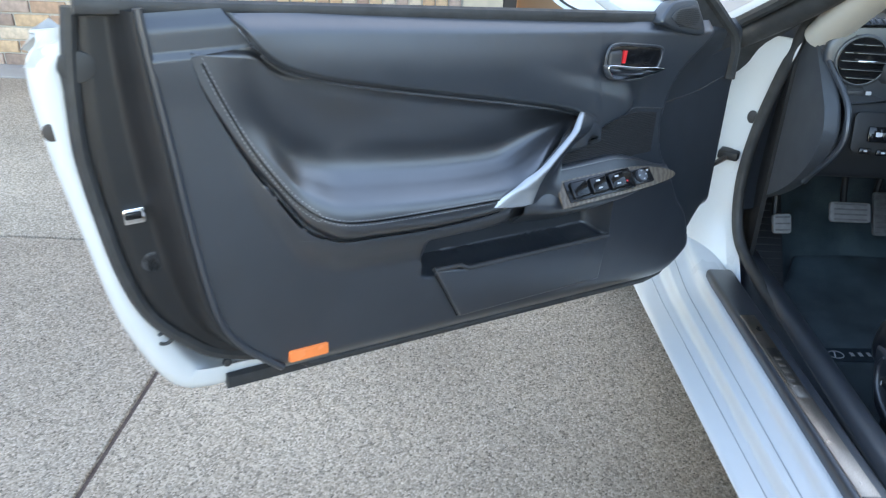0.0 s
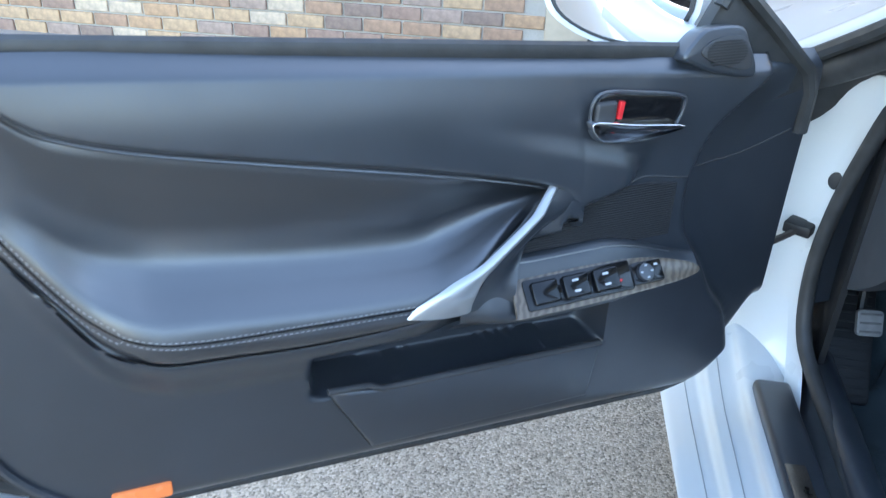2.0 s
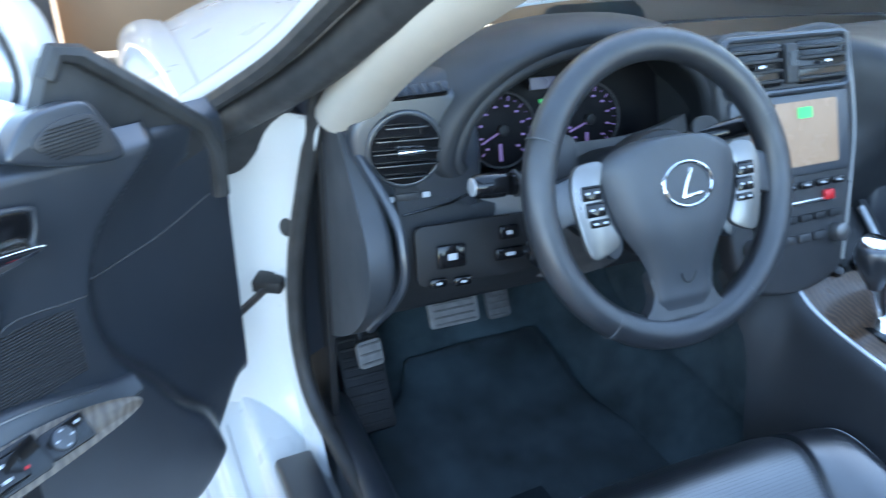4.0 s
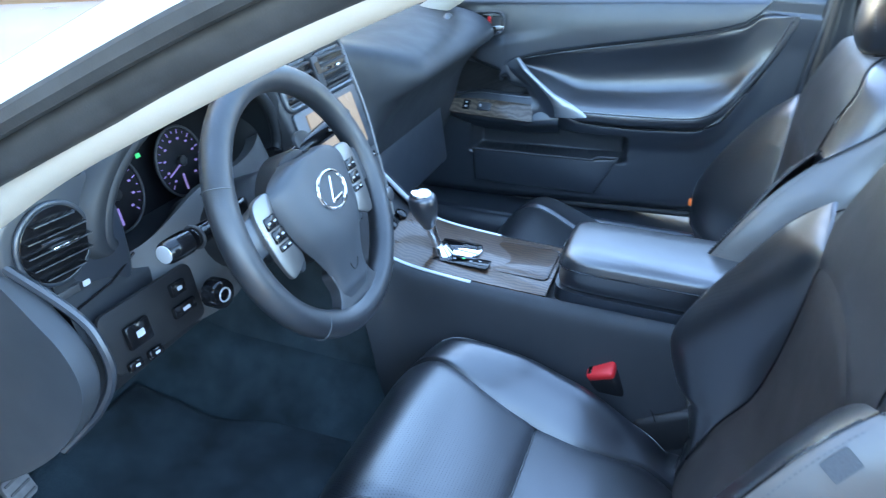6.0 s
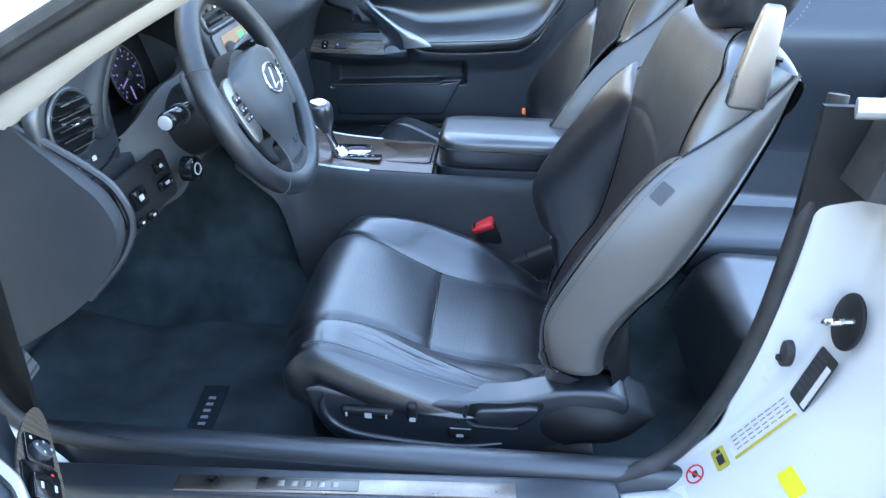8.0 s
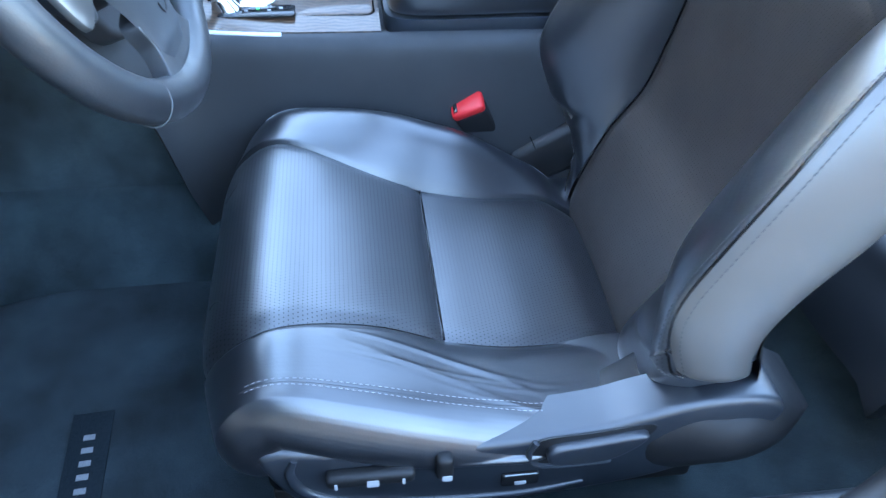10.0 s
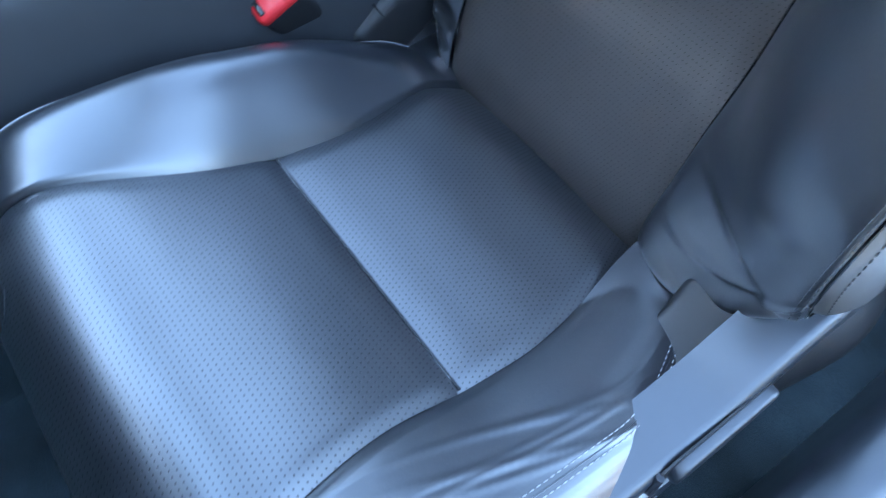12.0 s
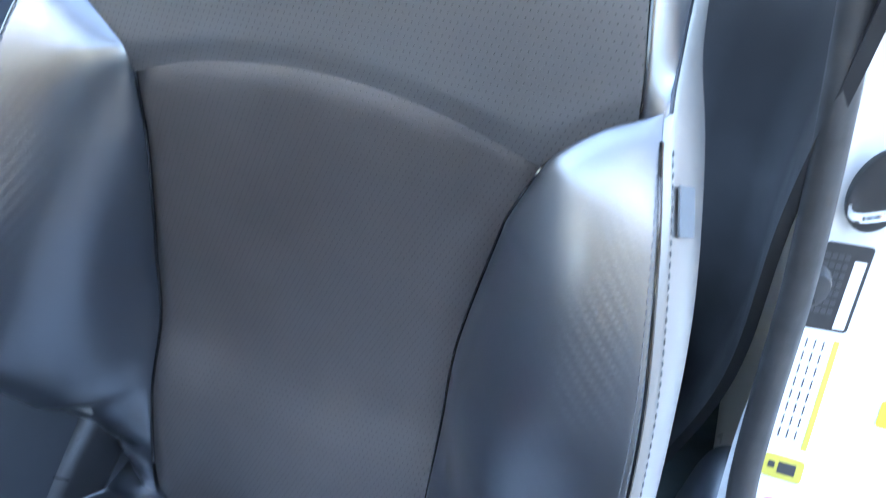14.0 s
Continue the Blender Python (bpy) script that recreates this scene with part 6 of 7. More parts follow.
def console_side(sgn):
    def f(u, v):
        y, z = at(CONSOLE_TOP, u)
        q = at(spline([(0.090, 0.0), (0.100, -0.004), (0.108, -0.018), (0.118, -0.07), (0.135, -0.16), (0.15, -0.26), (0.16, -0.36)], 24), v)
        return 0.118 + sgn * (q[0] + 0.010), y, z + q[1] * (0.24 + 0.76 * ease(u, 0.14, 0.46))
    return f


for sgn in (-1, 1):
    part("side_panel", grid(console_side(sgn), 40, 24, 0.006, flip=sgn > 0), DASH_SKIN, console, "black console side", angle=60)
part("core", loft([[(0.125 + s * 0.095, y, z + dz - 0.012) for s, dz in ((-1, 0), (1, 0), (1, -0.3), (-1, -0.3))] for y, z in CONSOLE_TOP[::3]]), PLASTIC_DULL, console)


def wood_top(u, v):
    y, z = at(CONSOLE_TOP, 0.20 + 0.47 * u)
    x = 0.118 + (2 * v - 1) * 0.098
    return x, y, z + 0.002 + 0.004 * (1 - (2 * v - 1) ** 2)


wt = part("wood_top", grid(wood_top, 30, 14, 0.004, flip=True), WOOD_BROWN, console, "glossy brown wood console top", angle=50)
for sgn in (-1, 1):
    part("silver_strip", sweep([(0.118 + sgn * 0.103, *(at(CONSOLE_TOP, t) + (0, 0.002))) for t in np.linspace(0.02, 0.52, 24)], 0.0055, 8), SILVER, console, "satin silver side strip")
ash = part("lidded_tray", plate(rounded(0.125, 0.12, 0.012), 0.003, pose(0.130, 1.015, 0.5965), 0.0015), WOOD_BROWN, wt, "lidded wood tray")
part("tray_gap", sweep([(0.130 + x, 1.015 + y, 0.5975) for x, y in rounded(0.127, 0.122, 0.012)], 0.0015, 5, closed=True), GLOSS, wt)
gate = part("shift_gate", plate(spline([(-0.022, 0.05), (0.018, 0.052), (0.032, 0.03), (0.034, -0.02), (0.030, -0.05), (-0.006, -0.056), (-0.026, -0.035)], 40, closed=True), 0.005, pose(0.112, 1.150, 0.603), 0.002), CHROME, console, "chrome shift gate")
part("gate_slot", plate(spline([(-0.012, 0.04), (0.008, 0.04), (0.012, 0.01), (0.022, 0.0), (0.022, -0.035), (0.006, -0.04), (0.002, -0.012), (-0.012, -0.005)], 36, closed=True), 0.003, pose(0.114, 1.148, 0.6065), 0.001), GLOSS, gate)
ind = part("gear_indicator", plate(rounded(0.035, 0.11, 0.006), 0.003, pose(0.072, 1.12, 0.603), 0.001), GLOSS, console, "black gear indicator strip")
for k in range(5):
    part("mark", plate(rounded(0.004, 0.005, 0.0006, 1), 0.0005, pose(0.078 - 0.006 * (k % 2), 1.085 + 0.016 * k, 0.6062), 0), LIT_GREEN if k == 2 else MARK, ind)
lever = part("gear_lever", sweep([(0.085, 1.165, 0.605), (0.078, 1.178, 0.64), (0.072, 1.186, 0.67)], [0.010, 0.009, 0.011], 12), CHROME, console, "chrome gear lever with black leather knob")
part("lever_boot", sweep([(0.087, 1.162, 0.603), (0.084, 1.168, 0.622)], [0.022, 0.013], 16), CHROME, lever)
part("knob", sweep(spline([(0.072, 1.186, 0.662), (0.068, 1.19, 0.685), (0.064, 1.195, 0.708), (0.061, 1.198, 0.724), (0.060, 1.199, 0.732)], 16), [0.011, 0.013, 0.016, 0.019, 0.0215, 0.0235, 0.025, 0.026, 0.0265, 0.0265, 0.026, 0.025, 0.0235, 0.021, 0.017, 0.010], 20), LEATHER, lever, "black leather gear knob")
part("knob_cap", disc(0.019, 0.005, pose(0.060, 1.199, 0.730, 8, -8, 0), 24, 0.0025), CHROME, lever, "wood and chrome knob cap")
for k in range(2):
    part("seat_heater_knob", disc(0.013, 0.012, pose(0.095 + 0.05 * k, 1.275, 0.636, 28, 0, 0), 20, 0.003), GLOSS, console)


def lid(u, v):
    a = 2 * math.pi * u
    c, s = math.cos(a), math.sin(a)
    k = (abs(c) ** 7 + abs(s) ** 7) ** (-1 / 7)
    return k * c, k * s


arm = part("armrest", loft([[(0.128 + 0.092 * f * lid(u, 0)[0], 0.74 + 0.195 * g * lid(u, 0)[1], z) for u in np.linspace(0, 1, 64, endpoint=False)] for f, g, z in ((0.97, 0.99, 0.605), (1.0, 1.0, 0.612), (1.01, 1.005, 0.64), (1.0, 1.0, 0.655), (0.96, 0.98, 0.664), (0.85, 0.93, 0.668), (0.5, 0.6, 0.669))]), LEATHER, console, "black leather arm-rest lid", angle=60)
part("armrest_seam", sweep([(0.128 + 0.094 * lid(u, 0)[0], 0.74 + 0.197 * lid(u, 0)[1], 0.643) for u in np.linspace(0, 1, 80, endpoint=False)], 0.0012, 5, closed=True), GLOSS, arm)
part("armrest_box", loft([[(0.128 + 0.096 * lid(u, 0)[0], 0.735 + 0.205 * lid(u, 0)[1], z) for u in np.linspace(0, 1, 64, endpoint=False)] for z in (0.45, 0.597, 0.601)]), PLASTIC, console)
part("lid_latch", rbox((0.03, 0.008, 0.014), pose(0.128, 0.936, 0.645), 0.003), GLOSS, arm)

part("tunnel_side", grid(lambda u, v: (-0.002 - 0.05 * v + 0.05 * u, 0.80 + 1.1 * u, 0.50 + 0.20 * ease(u, 0.3, 0.55) - 0.27 * v - 0.20 * v * ease(u, 0.3, 0.55)), 40, 16, 0.006), CARPET, console, "charcoal carpeted tunnel side", angle=60)

# ---- pedals, mat ----
PAD = material("ribbed pedal rubber", (0.12, 0.12, 0.12), 0.55, wear=0.2, wear_size=80)
ALU = material("worn pedal rubber", (0.2, 0.2, 0.2), 0.5, wear=0.15, wear_size=60)


def pedal(name, centre, normal, w, h, label, arm_to):
    p = facing(centre, normal)
    t = thing(name, (centre[0], centre[1], 0.24), label, "pedal")
    pad = part("pad", plate(rounded(w, h, 0.008), 0.008, p, 0.003), ALU if "brake" in name else PAD, t)
    rows = max(int(h / 0.012), 2)
    for k in range(rows):
        y = -h / 2 + (k + 0.5) * h / rows
        part("rib", rbox((w * 0.8, 0.004, 0.003), p @ pose(0, y, 0.009), 0.001), PAD, pad)
    part("lever", sweep(spline([p @ Vector((0, h * 0.2, -0.004)), p @ Vector((0, h * 0.5, -0.03)), arm_to], 10), 0.008, 8), PLASTIC_DULL, t)
    return t


pedal("parking_brake_pedal", (-0.572, 1.565, 0.462), (0.1, -0.85, 0.45), 0.045, 0.046, "small grey parking brake pedal", (-0.575, 1.66, 0.66))
pedal("brake_pedal", (-0.405, 1.60, 0.483), (0, -0.85, 0.5), 0.095, 0.048, "wide grey brake pedal with ribs", (-0.385, 1.75, 0.70))
pedal("accelerator_pedal", (-0.27, 1.70, 0.44), (0, -0.85, 0.5), 0.05, 0.11, "long black accelerator pedal pad", (-0.235, 1.80, 0.62))
rest = thing("foot_rest", (-0.555, 1.66, 0.26), "black ribbed foot rest", "foot rest")
fr = part("rest_pad", plate(rounded(0.085, 0.26, 0.01), 0.02, facing((-0.555, 1.68, 0.36), (0, -0.80, 0.6)), 0.005), PLASTIC_DULL, rest)
for k in range(14):
    part("rib", rbox((0.07, 0.006, 0.004), facing((-0.555, 1.68, 0.36), (0, -0.80, 0.6)) @ pose(0, -0.115 + 0.0175 * k, 0.0215), 0.001), PLASTIC_DULL, fr)


def mat_surface(u, v):
    left = at(spline([(-0.575, 1.08), (-0.575, 1.3), (-0.572, 1.52), (-0.545, 1.62), (-0.48, 1.66), (-0.44, 1.73)], 40), v)
    right = at(spline([(-0.02, 1.08), (-0.03, 1.28), (-0.08, 1.42), (-0.125, 1.56), (-0.125, 1.66), (-0.15, 1.735)], 40), v)
    p = left + (right - left) * u
    z = float(np.interp(p[1], FLOOR_LINE[:, 0], FLOOR_LINE[:, 1]))
    rim = 1 - min(ease(u, 0, 0.03), 1 - ease(u, 0.97, 1), ease(v, 0, 0.02), 1 - ease(v, 0.98, 1))
    return p[0], p[1], z + 0.014 + 0.003 * math.sin(9 * u + 4 * v) * 0.5 - 0.006 * rim


fm = thing("floor_mat", (-0.33, 1.35, 0.235), "charcoal carpet floor mat with a stitched name tag", "floor mat")
part("carpet_pad", grid(mat_surface, 50, 60, 0.010, flip=True), MAT_PILE, fm, angle=60)
part("binding", sweep([v3(mat_surface(*p)) + Vector((0, 0, 0.001)) for p in [(u, 1) for u in np.linspace(0, 1, 30)]], 0.006, 8), RUBBER, fm, "black bound edge")
part("binding", sweep([v3(mat_surface(1, v)) + Vector((0, 0, 0.001)) for v in np.linspace(0, 1, 40)], 0.006, 8), RUBBER, fm, "black bound edge")
part("binding", sweep([v3(mat_surface(0, v)) + Vector((0, 0, 0.001)) for v in np.linspace(0, 1, 40)], 0.006, 8), RUBBER, fm, "black bound edge")
TAG_Z = 0.2555
TAG_CLOTH = material("dark woven tag", (0.026, 0.036, 0.043), 0.9, spec=0.1, grain=0.3, grain_size=900)
tag = part("name_tag", rbox((0.175, 0.050, 0.003), pose(-0.42, 1.340, TAG_Z - 0.002, 0, 0, 4), 0.001), TAG_CLOTH, fm, "black tag with a pale mark and bars")
part("tag_mark", ring(0.017, 0.0013, pose(-0.485, 1.334, TAG_Z, 0, 0, 4), 28, 5, 0.8), THREAD, tag)
part("tag_mark", rbox((0.003, 0.020, 0.001), pose(-0.487, 1.334, TAG_Z, 0, 0, -14), 0), MARK, tag)
for k in range(5):
    part("tag_bar", rbox((0.008, 0.014, 0.001), pose(-0.448 + 0.019 * k, 1.338 + 0.0014 * k, TAG_Z, 0, 0, 4), 0.0004), THREAD, tag)

# ---- front seats ----
CUSHION = spline([(0.620, 0.315), (0.660, 0.336), (0.700, 0.366), (0.738, 0.391), (0.788, 0.406), (0.845, 0.423), (0.917, 0.447), (1.0, 0.480), (1.065, 0.501), (1.108, 0.502), (1.142, 0.485), (1.163, 0.452), (1.163, 0.415), (1.148, 0.388)], 120)
BACK = spline([(0.682, 0.320), (0.677, 0.385), (0.640, 0.48), (0.598, 0.55), (0.580, 0.62), (0.570, 0.70), (0.565, 0.76), (0.560, 0.81), (0.55, 0.85), (0.537, 0.90), (0.520, 0.95), (0.497, 0.987), (0.455, 1.003), (0.412, 0.98), (0.400, 0.92), (0.405, 0.86)], 180)
T_SEAM = 0.454
BOLSTER = spline([(0.0, -0.008), (0.008, 0.004), (0.024, 0.020), (0.046, 0.038), (0.068, 0.046), (0.088, 0.040), (0.102, 0.018), (0.108, -0.015), (0.108, -0.05), (0.100, -0.085)], 40)
BOLSTER_OUT = spline([(0.0, -0.008), (0.012, 0.000), (0.035, 0.008), (0.062, 0.012), (0.088, 0.010), (0.108, 0.002), (0.126, -0.015), (0.134, -0.038), (0.131, -0.060), (0.108, -0.080)], 40)
BACK_S = [(float(p[1]), k / 179) for k, p in enumerate(BACK) if k < 180 * 11 / 15]
# backrest outlines by height: insert edge and crest from the middle (outer, inner side), crest and rear seam from the front
EDGE_Z = (0.36, 0.478, 0.549, 0.60, 0.65, 0.737, 0.757, 0.797, 0.812, 0.831, 0.842, 0.848)
EDGE_Q = {1: (0.097, 0.097, 0.096, 0.098, 0.106, 0.127, 0.133, 0.151, 0.161, 0.184, 0.206, 0.217), -1: (0.192, 0.197, 0.197, 0.196, 0.190, 0.176, 0.174, 0.173, 0.186, 0.213, 0.231, 0.243)}
CREST_Z = (0.40, 0.478, 0.504, 0.557, 0.60, 0.65, 0.72, 0.794, 0.842, 0.871, 0.91, 0.963, 1.0)
CREST_Y = (0.66, 0.684, 0.706, 0.724, 0.722, 0.700, 0.660, 0.607, 0.557, 0.516, 0.468, 0.42, 0.40)
CREST_Q = {1: (0.254, 0.254, 0.255, 0.256, 0.257, 0.256, 0.250, 0.234, 0.218, 0.212, 0.208, 0.206, 0.204), -1: (0.272, 0.278, 0.282, 0.284, 0.285, 0.284, 0.278, 0.262, 0.244, 0.236, 0.230, 0.226, 0.222)}
REAR_Z = (0.40, 0.48, 0.51, 0.553, 0.607, 0.679, 0.783, 0.874, 0.963, 1.0)
REAR_Y = (0.60, 0.612, 0.622, 0.617, 0.589, 0.533, 0.475, 0.430, 0.408, 0.40)
WING = spline([(0.0, -0.05), (0.025, 0.05), (0.10, 0.22), (0.26, 0.49), (0.48, 0.74), (0.70, 0.90), (0.88, 0.985), (0.97, 1.0), (1.0, 0.965)], 60)
WRINKLES = [(0.3, 0.5, 0.268, 0.537, 0.05), (0.2, 0.4, 0.253, 0.49, 0.04), (0.16, 0.5, 0.347, 0.584, 0.02), (0.12, 0.44, 0.332, 0.569, -0.02), (0.26, 0.4, 0.308, 0.584, 0.03), (0.24, 0.36, 0.371, 0.569, 0.02)]


TABLES = {}


def table(z, zs, vals):
    """A smooth reading of vals over heights zs."""
    key = (zs, vals)
    if key not in TABLES:
        TABLES[key] = spline([(a, b) for a, b in zip(zs, vals)], 240)
    t = TABLES[key]
    return float(np.interp(z, t[:, 0], t[:, 1]))


def tangent(curve, t):
    d = at(curve, t + 0.01) - at(curve, t - 0.01)
    d = d / (np.hypot(*d) + 1e-9)
    return d


def build_seat(cx, out, driver):
    """A front seat about x = cx; out is the way to its door."""
    seat = thing("front_seat", (cx, 0.9, 0.24), "black perforated leather front seat with bolsters" + (" and silver belt guide" if driver else ""), "car seat", "front seats")

    def cushion_half(t, side):
        y = at(CUSHION, t)[0]
        return 0.138 + 0.035 * ease(y, 0.95, 1.15) - side * 0.036 * (1 - ease(y, 0.66, 0.86))

    def cushion_point(q, t, dz=0.0):
        y, z = at(CUSHION, t)
        ty, tz = tangent(CUSHION, t)
        corner = 0.024 * ease(abs(q), 0.10, 0.27) ** 1.3 * ease(t, 0.53, 0.79)
        return Vector((cx + out * q, y - tz * dz - corner, z + ty * dz))

    def puff(t):
        """How far the padding swells in front of and behind the cross seam."""
        if t >= T_SEAM:
            v = (t - T_SEAM) / (1 - T_SEAM)
            return 0.012 * (1 - (1 - min(v / 0.32, 1)) ** 2) * (1 - 0.7 * ease(v, 0.32, 0.60))
        v = t / T_SEAM
        return 0.010 * (1 - ease(v, 0.60, 1.0) ** 2) * ease(v, 0.0, 0.55)

    def insert(t0, t1):
        def f(u, v):
            t = t0 + (t1 - t0) * v
            q = -cushion_half(t, -1) + (cushion_half(t, -1) + cushion_half(t, 1)) * u
            edge = min(ease(u, 0, 0.05), 1 - ease(u, 0.95, 1))
            ends = min(ease(v, 0, 0.025 if t0 > 0 else 0.0001), 1 - ease(v, 0.95 if t1 < 1 else 0.9999, 1))
            w = abs(2 * u - 1)
            dz = -0.005 * (1 - edge) - 0.003 * (1 - ends) - 0.004 * (1 - w ** 2) * (1 - ease(t, 0.61, 0.75)) + puff(t) * (1 - 0.35 * w ** 4)
            return cushion_point(q, t, dz)
        return f

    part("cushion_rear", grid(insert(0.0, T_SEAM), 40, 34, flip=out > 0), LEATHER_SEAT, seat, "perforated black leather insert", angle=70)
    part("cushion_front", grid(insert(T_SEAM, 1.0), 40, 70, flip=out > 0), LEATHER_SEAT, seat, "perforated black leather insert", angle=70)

    def bolster_lift(t, side=-1):
        y = at(CUSHION, t)[0]
        if side > 0:
            return (1.5 - 1.0 * ease(y, 0.74, 1.02)) * (1 - 0.4 * ease(t, 0.68, 0.84))
        return (0.14 + 1.12 * ease(y, 0.68, 0.88) * (1 - ease(y, 0.93, 1.15))) * (1 - 0.4 * ease(t, 0.68, 0.84))

    def bolster(side):
        def f(u, v):
            q, d = at(BOLSTER_OUT if side > 0 else BOLSTER, u)
            h = cushion_half(v, side)
            width = (0.246 - h) / 0.108
            if side > 0:
                width *= 0.50 + 0.50 * ease(at(CUSHION, v)[0], 0.66, 0.84)
            d = d * bolster_lift(v, side) if d > 0 else d * (1 - 0.35 * ease(v, 0.75, 1.0))
            crease = 0.0
            for u0, u1, v0, v1, bow in WRINKLES if driver and side > 0 else ():
                k = (v - v0) / (v1 - v0)
                if 0 < k < 1:
                    crease += 0.0010 * math.sin(math.pi * k) ** 0.5 * bump(u, u0 + (u1 - u0) * (1 - k) + bow * math.sin(math.pi * k), 0.012)
            p = cushion_point(side * (h + q * width), v, d + crease + (0.002 + 0.65 * puff(v)) * (1 - ease(u, 0.0, 0.40)))
            if side > 0:
                p.z = max(p.z, 0.404 + 0.25 * (p.z - 0.404))
            if v < 0.35:
                p.z += max(0.368 - at(CUSHION, v)[1], 0.0) * ease(u, 0.0, 0.5)
            return p
        return f

    for side in (1, -1):
        b = part("cushion_bolster", grid(bolster(side), 180 if side > 0 and driver else 40, 150 if side > 0 and driver else 70, flip=(side * out > 0)), LEATHER, seat, "smooth black leather bolster", angle=70)
        if side > 0 and driver:
            for u in (0.445, 0.485):
                part("stitching", stitches([Vector(bolster(side)(u, v)) + Vector((0, 0, 0.0006)) for v in np.linspace(0.20, 0.72, 90)]), THREAD, b)
            part("seam", sweep([bolster(side)(0.465, v) for v in np.linspace(0.16, 0.74, 90)], 0.0007, 5), LEATHER, b)
        elif side < 0:
            part("seam", sweep([bolster(side)(0.62, v) for v in np.linspace(0.16, 0.74, 60)], 0.0012, 5), THREAD if driver else GLOSS, b)
    part("cushion_base", rbox((0.42, 0.42, 0.09), pose(cx, 0.905, 0.315), 0.02, 3), PLASTIC_DULL, seat, "black seat base")
    for dx in (-0.19, 0.19):
        part("rail", rbox((0.04, 0.50, 0.05), pose(cx + dx, 0.86, 0.262), 0.006), DARK_METAL, seat)
    for side in (1, -1):
        ear = [(t, side * (cushion_half(t, side) - 0.004 - 0.075 * ease(t, 0.66, 0.80))) for t in np.linspace(0.655, 0.815, 24)]
        part("corner_seam", sweep([cushion_point(q, t, 0.0030) for t, q in ear], 0.0010, 5), LEATHER, seat)
    part("seam_tuck", sweep([Vector((cx + out * q, *at(CUSHION, T_SEAM))) + Vector((0, 0, -0.005)) for q in np.linspace(-0.136, 0.136, 10)], 0.0015, 6), GLOSS, seat)

    # backrest
    def back_point(q, s, f=0.0):
        y, z = at(BACK, s)
        ty, tz = tangent(BACK, s)
        return Vector((cx + out * q, y + tz * f, z - ty * f))

    def s_of(z):
        return float(np.interp(z, [p[0] for p in BACK_S], [p[1] for p in BACK_S]))

    def edge_q(side, z):
        return table(z, EDGE_Z, EDGE_Q[side])

    def arc_z(q):
        """Height of the seam over the insert, carried on along the top edges of the wings."""
        if q > 0.151:
            return float(np.interp(q, EDGE_Q[1][7:], EDGE_Z[7:]))
        if q < -0.173:
            return float(np.interp(-q, EDGE_Q[-1][7:], EDGE_Z[7:])) + 0.02 * ease(-q, 0.173, 0.235)
        return 0.797 + 0.031 * (1 - ((q + 0.011) / 0.162) ** 2)

    def back_insert(u, v):
        top = arc_z(-0.173 + 0.324 * u)
        z = 0.352 + (top - 0.352) * v
        q = -edge_q(-1, z) + (edge_q(-1, z) + edge_q(1, z)) * u
        edge = min(ease(u, 0, 0.05), 1 - ease(u, 0.95, 1))
        dip = -0.005 * (1 - edge) - 0.0025 * ease(v, 0.975, 1) - 0.007 * (1 - (2 * u - 1) ** 2) * (1 - v)
        return back_point(q, s_of(z), dip)

    part("back_insert", grid(back_insert, 44, 70, flip=out > 0), LEATHER_BACK_LIT, seat, "perforated black leather back insert, browned and paled for reflected light", angle=70)

    for u in (0.0, 1.0):
        part("insert_seam", sweep([Vector(back_insert(u, v)) + Vector((0, 0.002, 0)) for v in np.linspace(0.12, 1.0, 60)], 0.0016, 6), GLOSS, seat)

    def panel_q(v):
        return 0.203 - 0.012 * ease(v, 0.0, 0.3) - 0.085 * ease(v, 0.32, 0.60)

    def reach_q(side, v):
        return (0.217 if side > 0 else 0.243) - (0.012 if side > 0 else 0.028) * ease(v, 0.0, 0.4) - 0.01 * ease(v, 0.5, 1)

    def upper_point(side, q, q0, v):
        s0 = s_of(arc_z(side * q0))
        s = s0 + (0.985 - s0) * v
        r = reach_q(side, v)
        t = min(max((q - 0.09) / (r - 0.09), 0), 1)
        droop = 0.012 * ease(v, 0.02, 0.40)
        return back_point(side * q, s, -droop * t ** 2.6 + 0.0025 * ease(v, 0, 0.06) - 0.0022)

    def back_upper(u, v):
        w = 2 * u - 1
        side = 1 if w >= 0 else -1
        return upper_point(side, abs(w) * panel_q(v), abs(w) * panel_q(0), v)

    part("back_upper", grid(back_upper, 60, 70, flip=out > 0), LEATHER_UPPER_LIT, seat, "perforated black leather upper back, paled for reflected light", angle=70)
    part("top_seam", sweep([back_upper(u, 0.58) for u in np.linspace(0.0, 1.0, 40)], 0.0012, 5), GLOSS, seat)
    part("arc_seam", sweep([back_point(q, s_of(arc_z(q)), -0.0035) for q in np.linspace(-0.172, 0.150, 40)], 0.0009, 6), PLASTIC_GREY, seat)

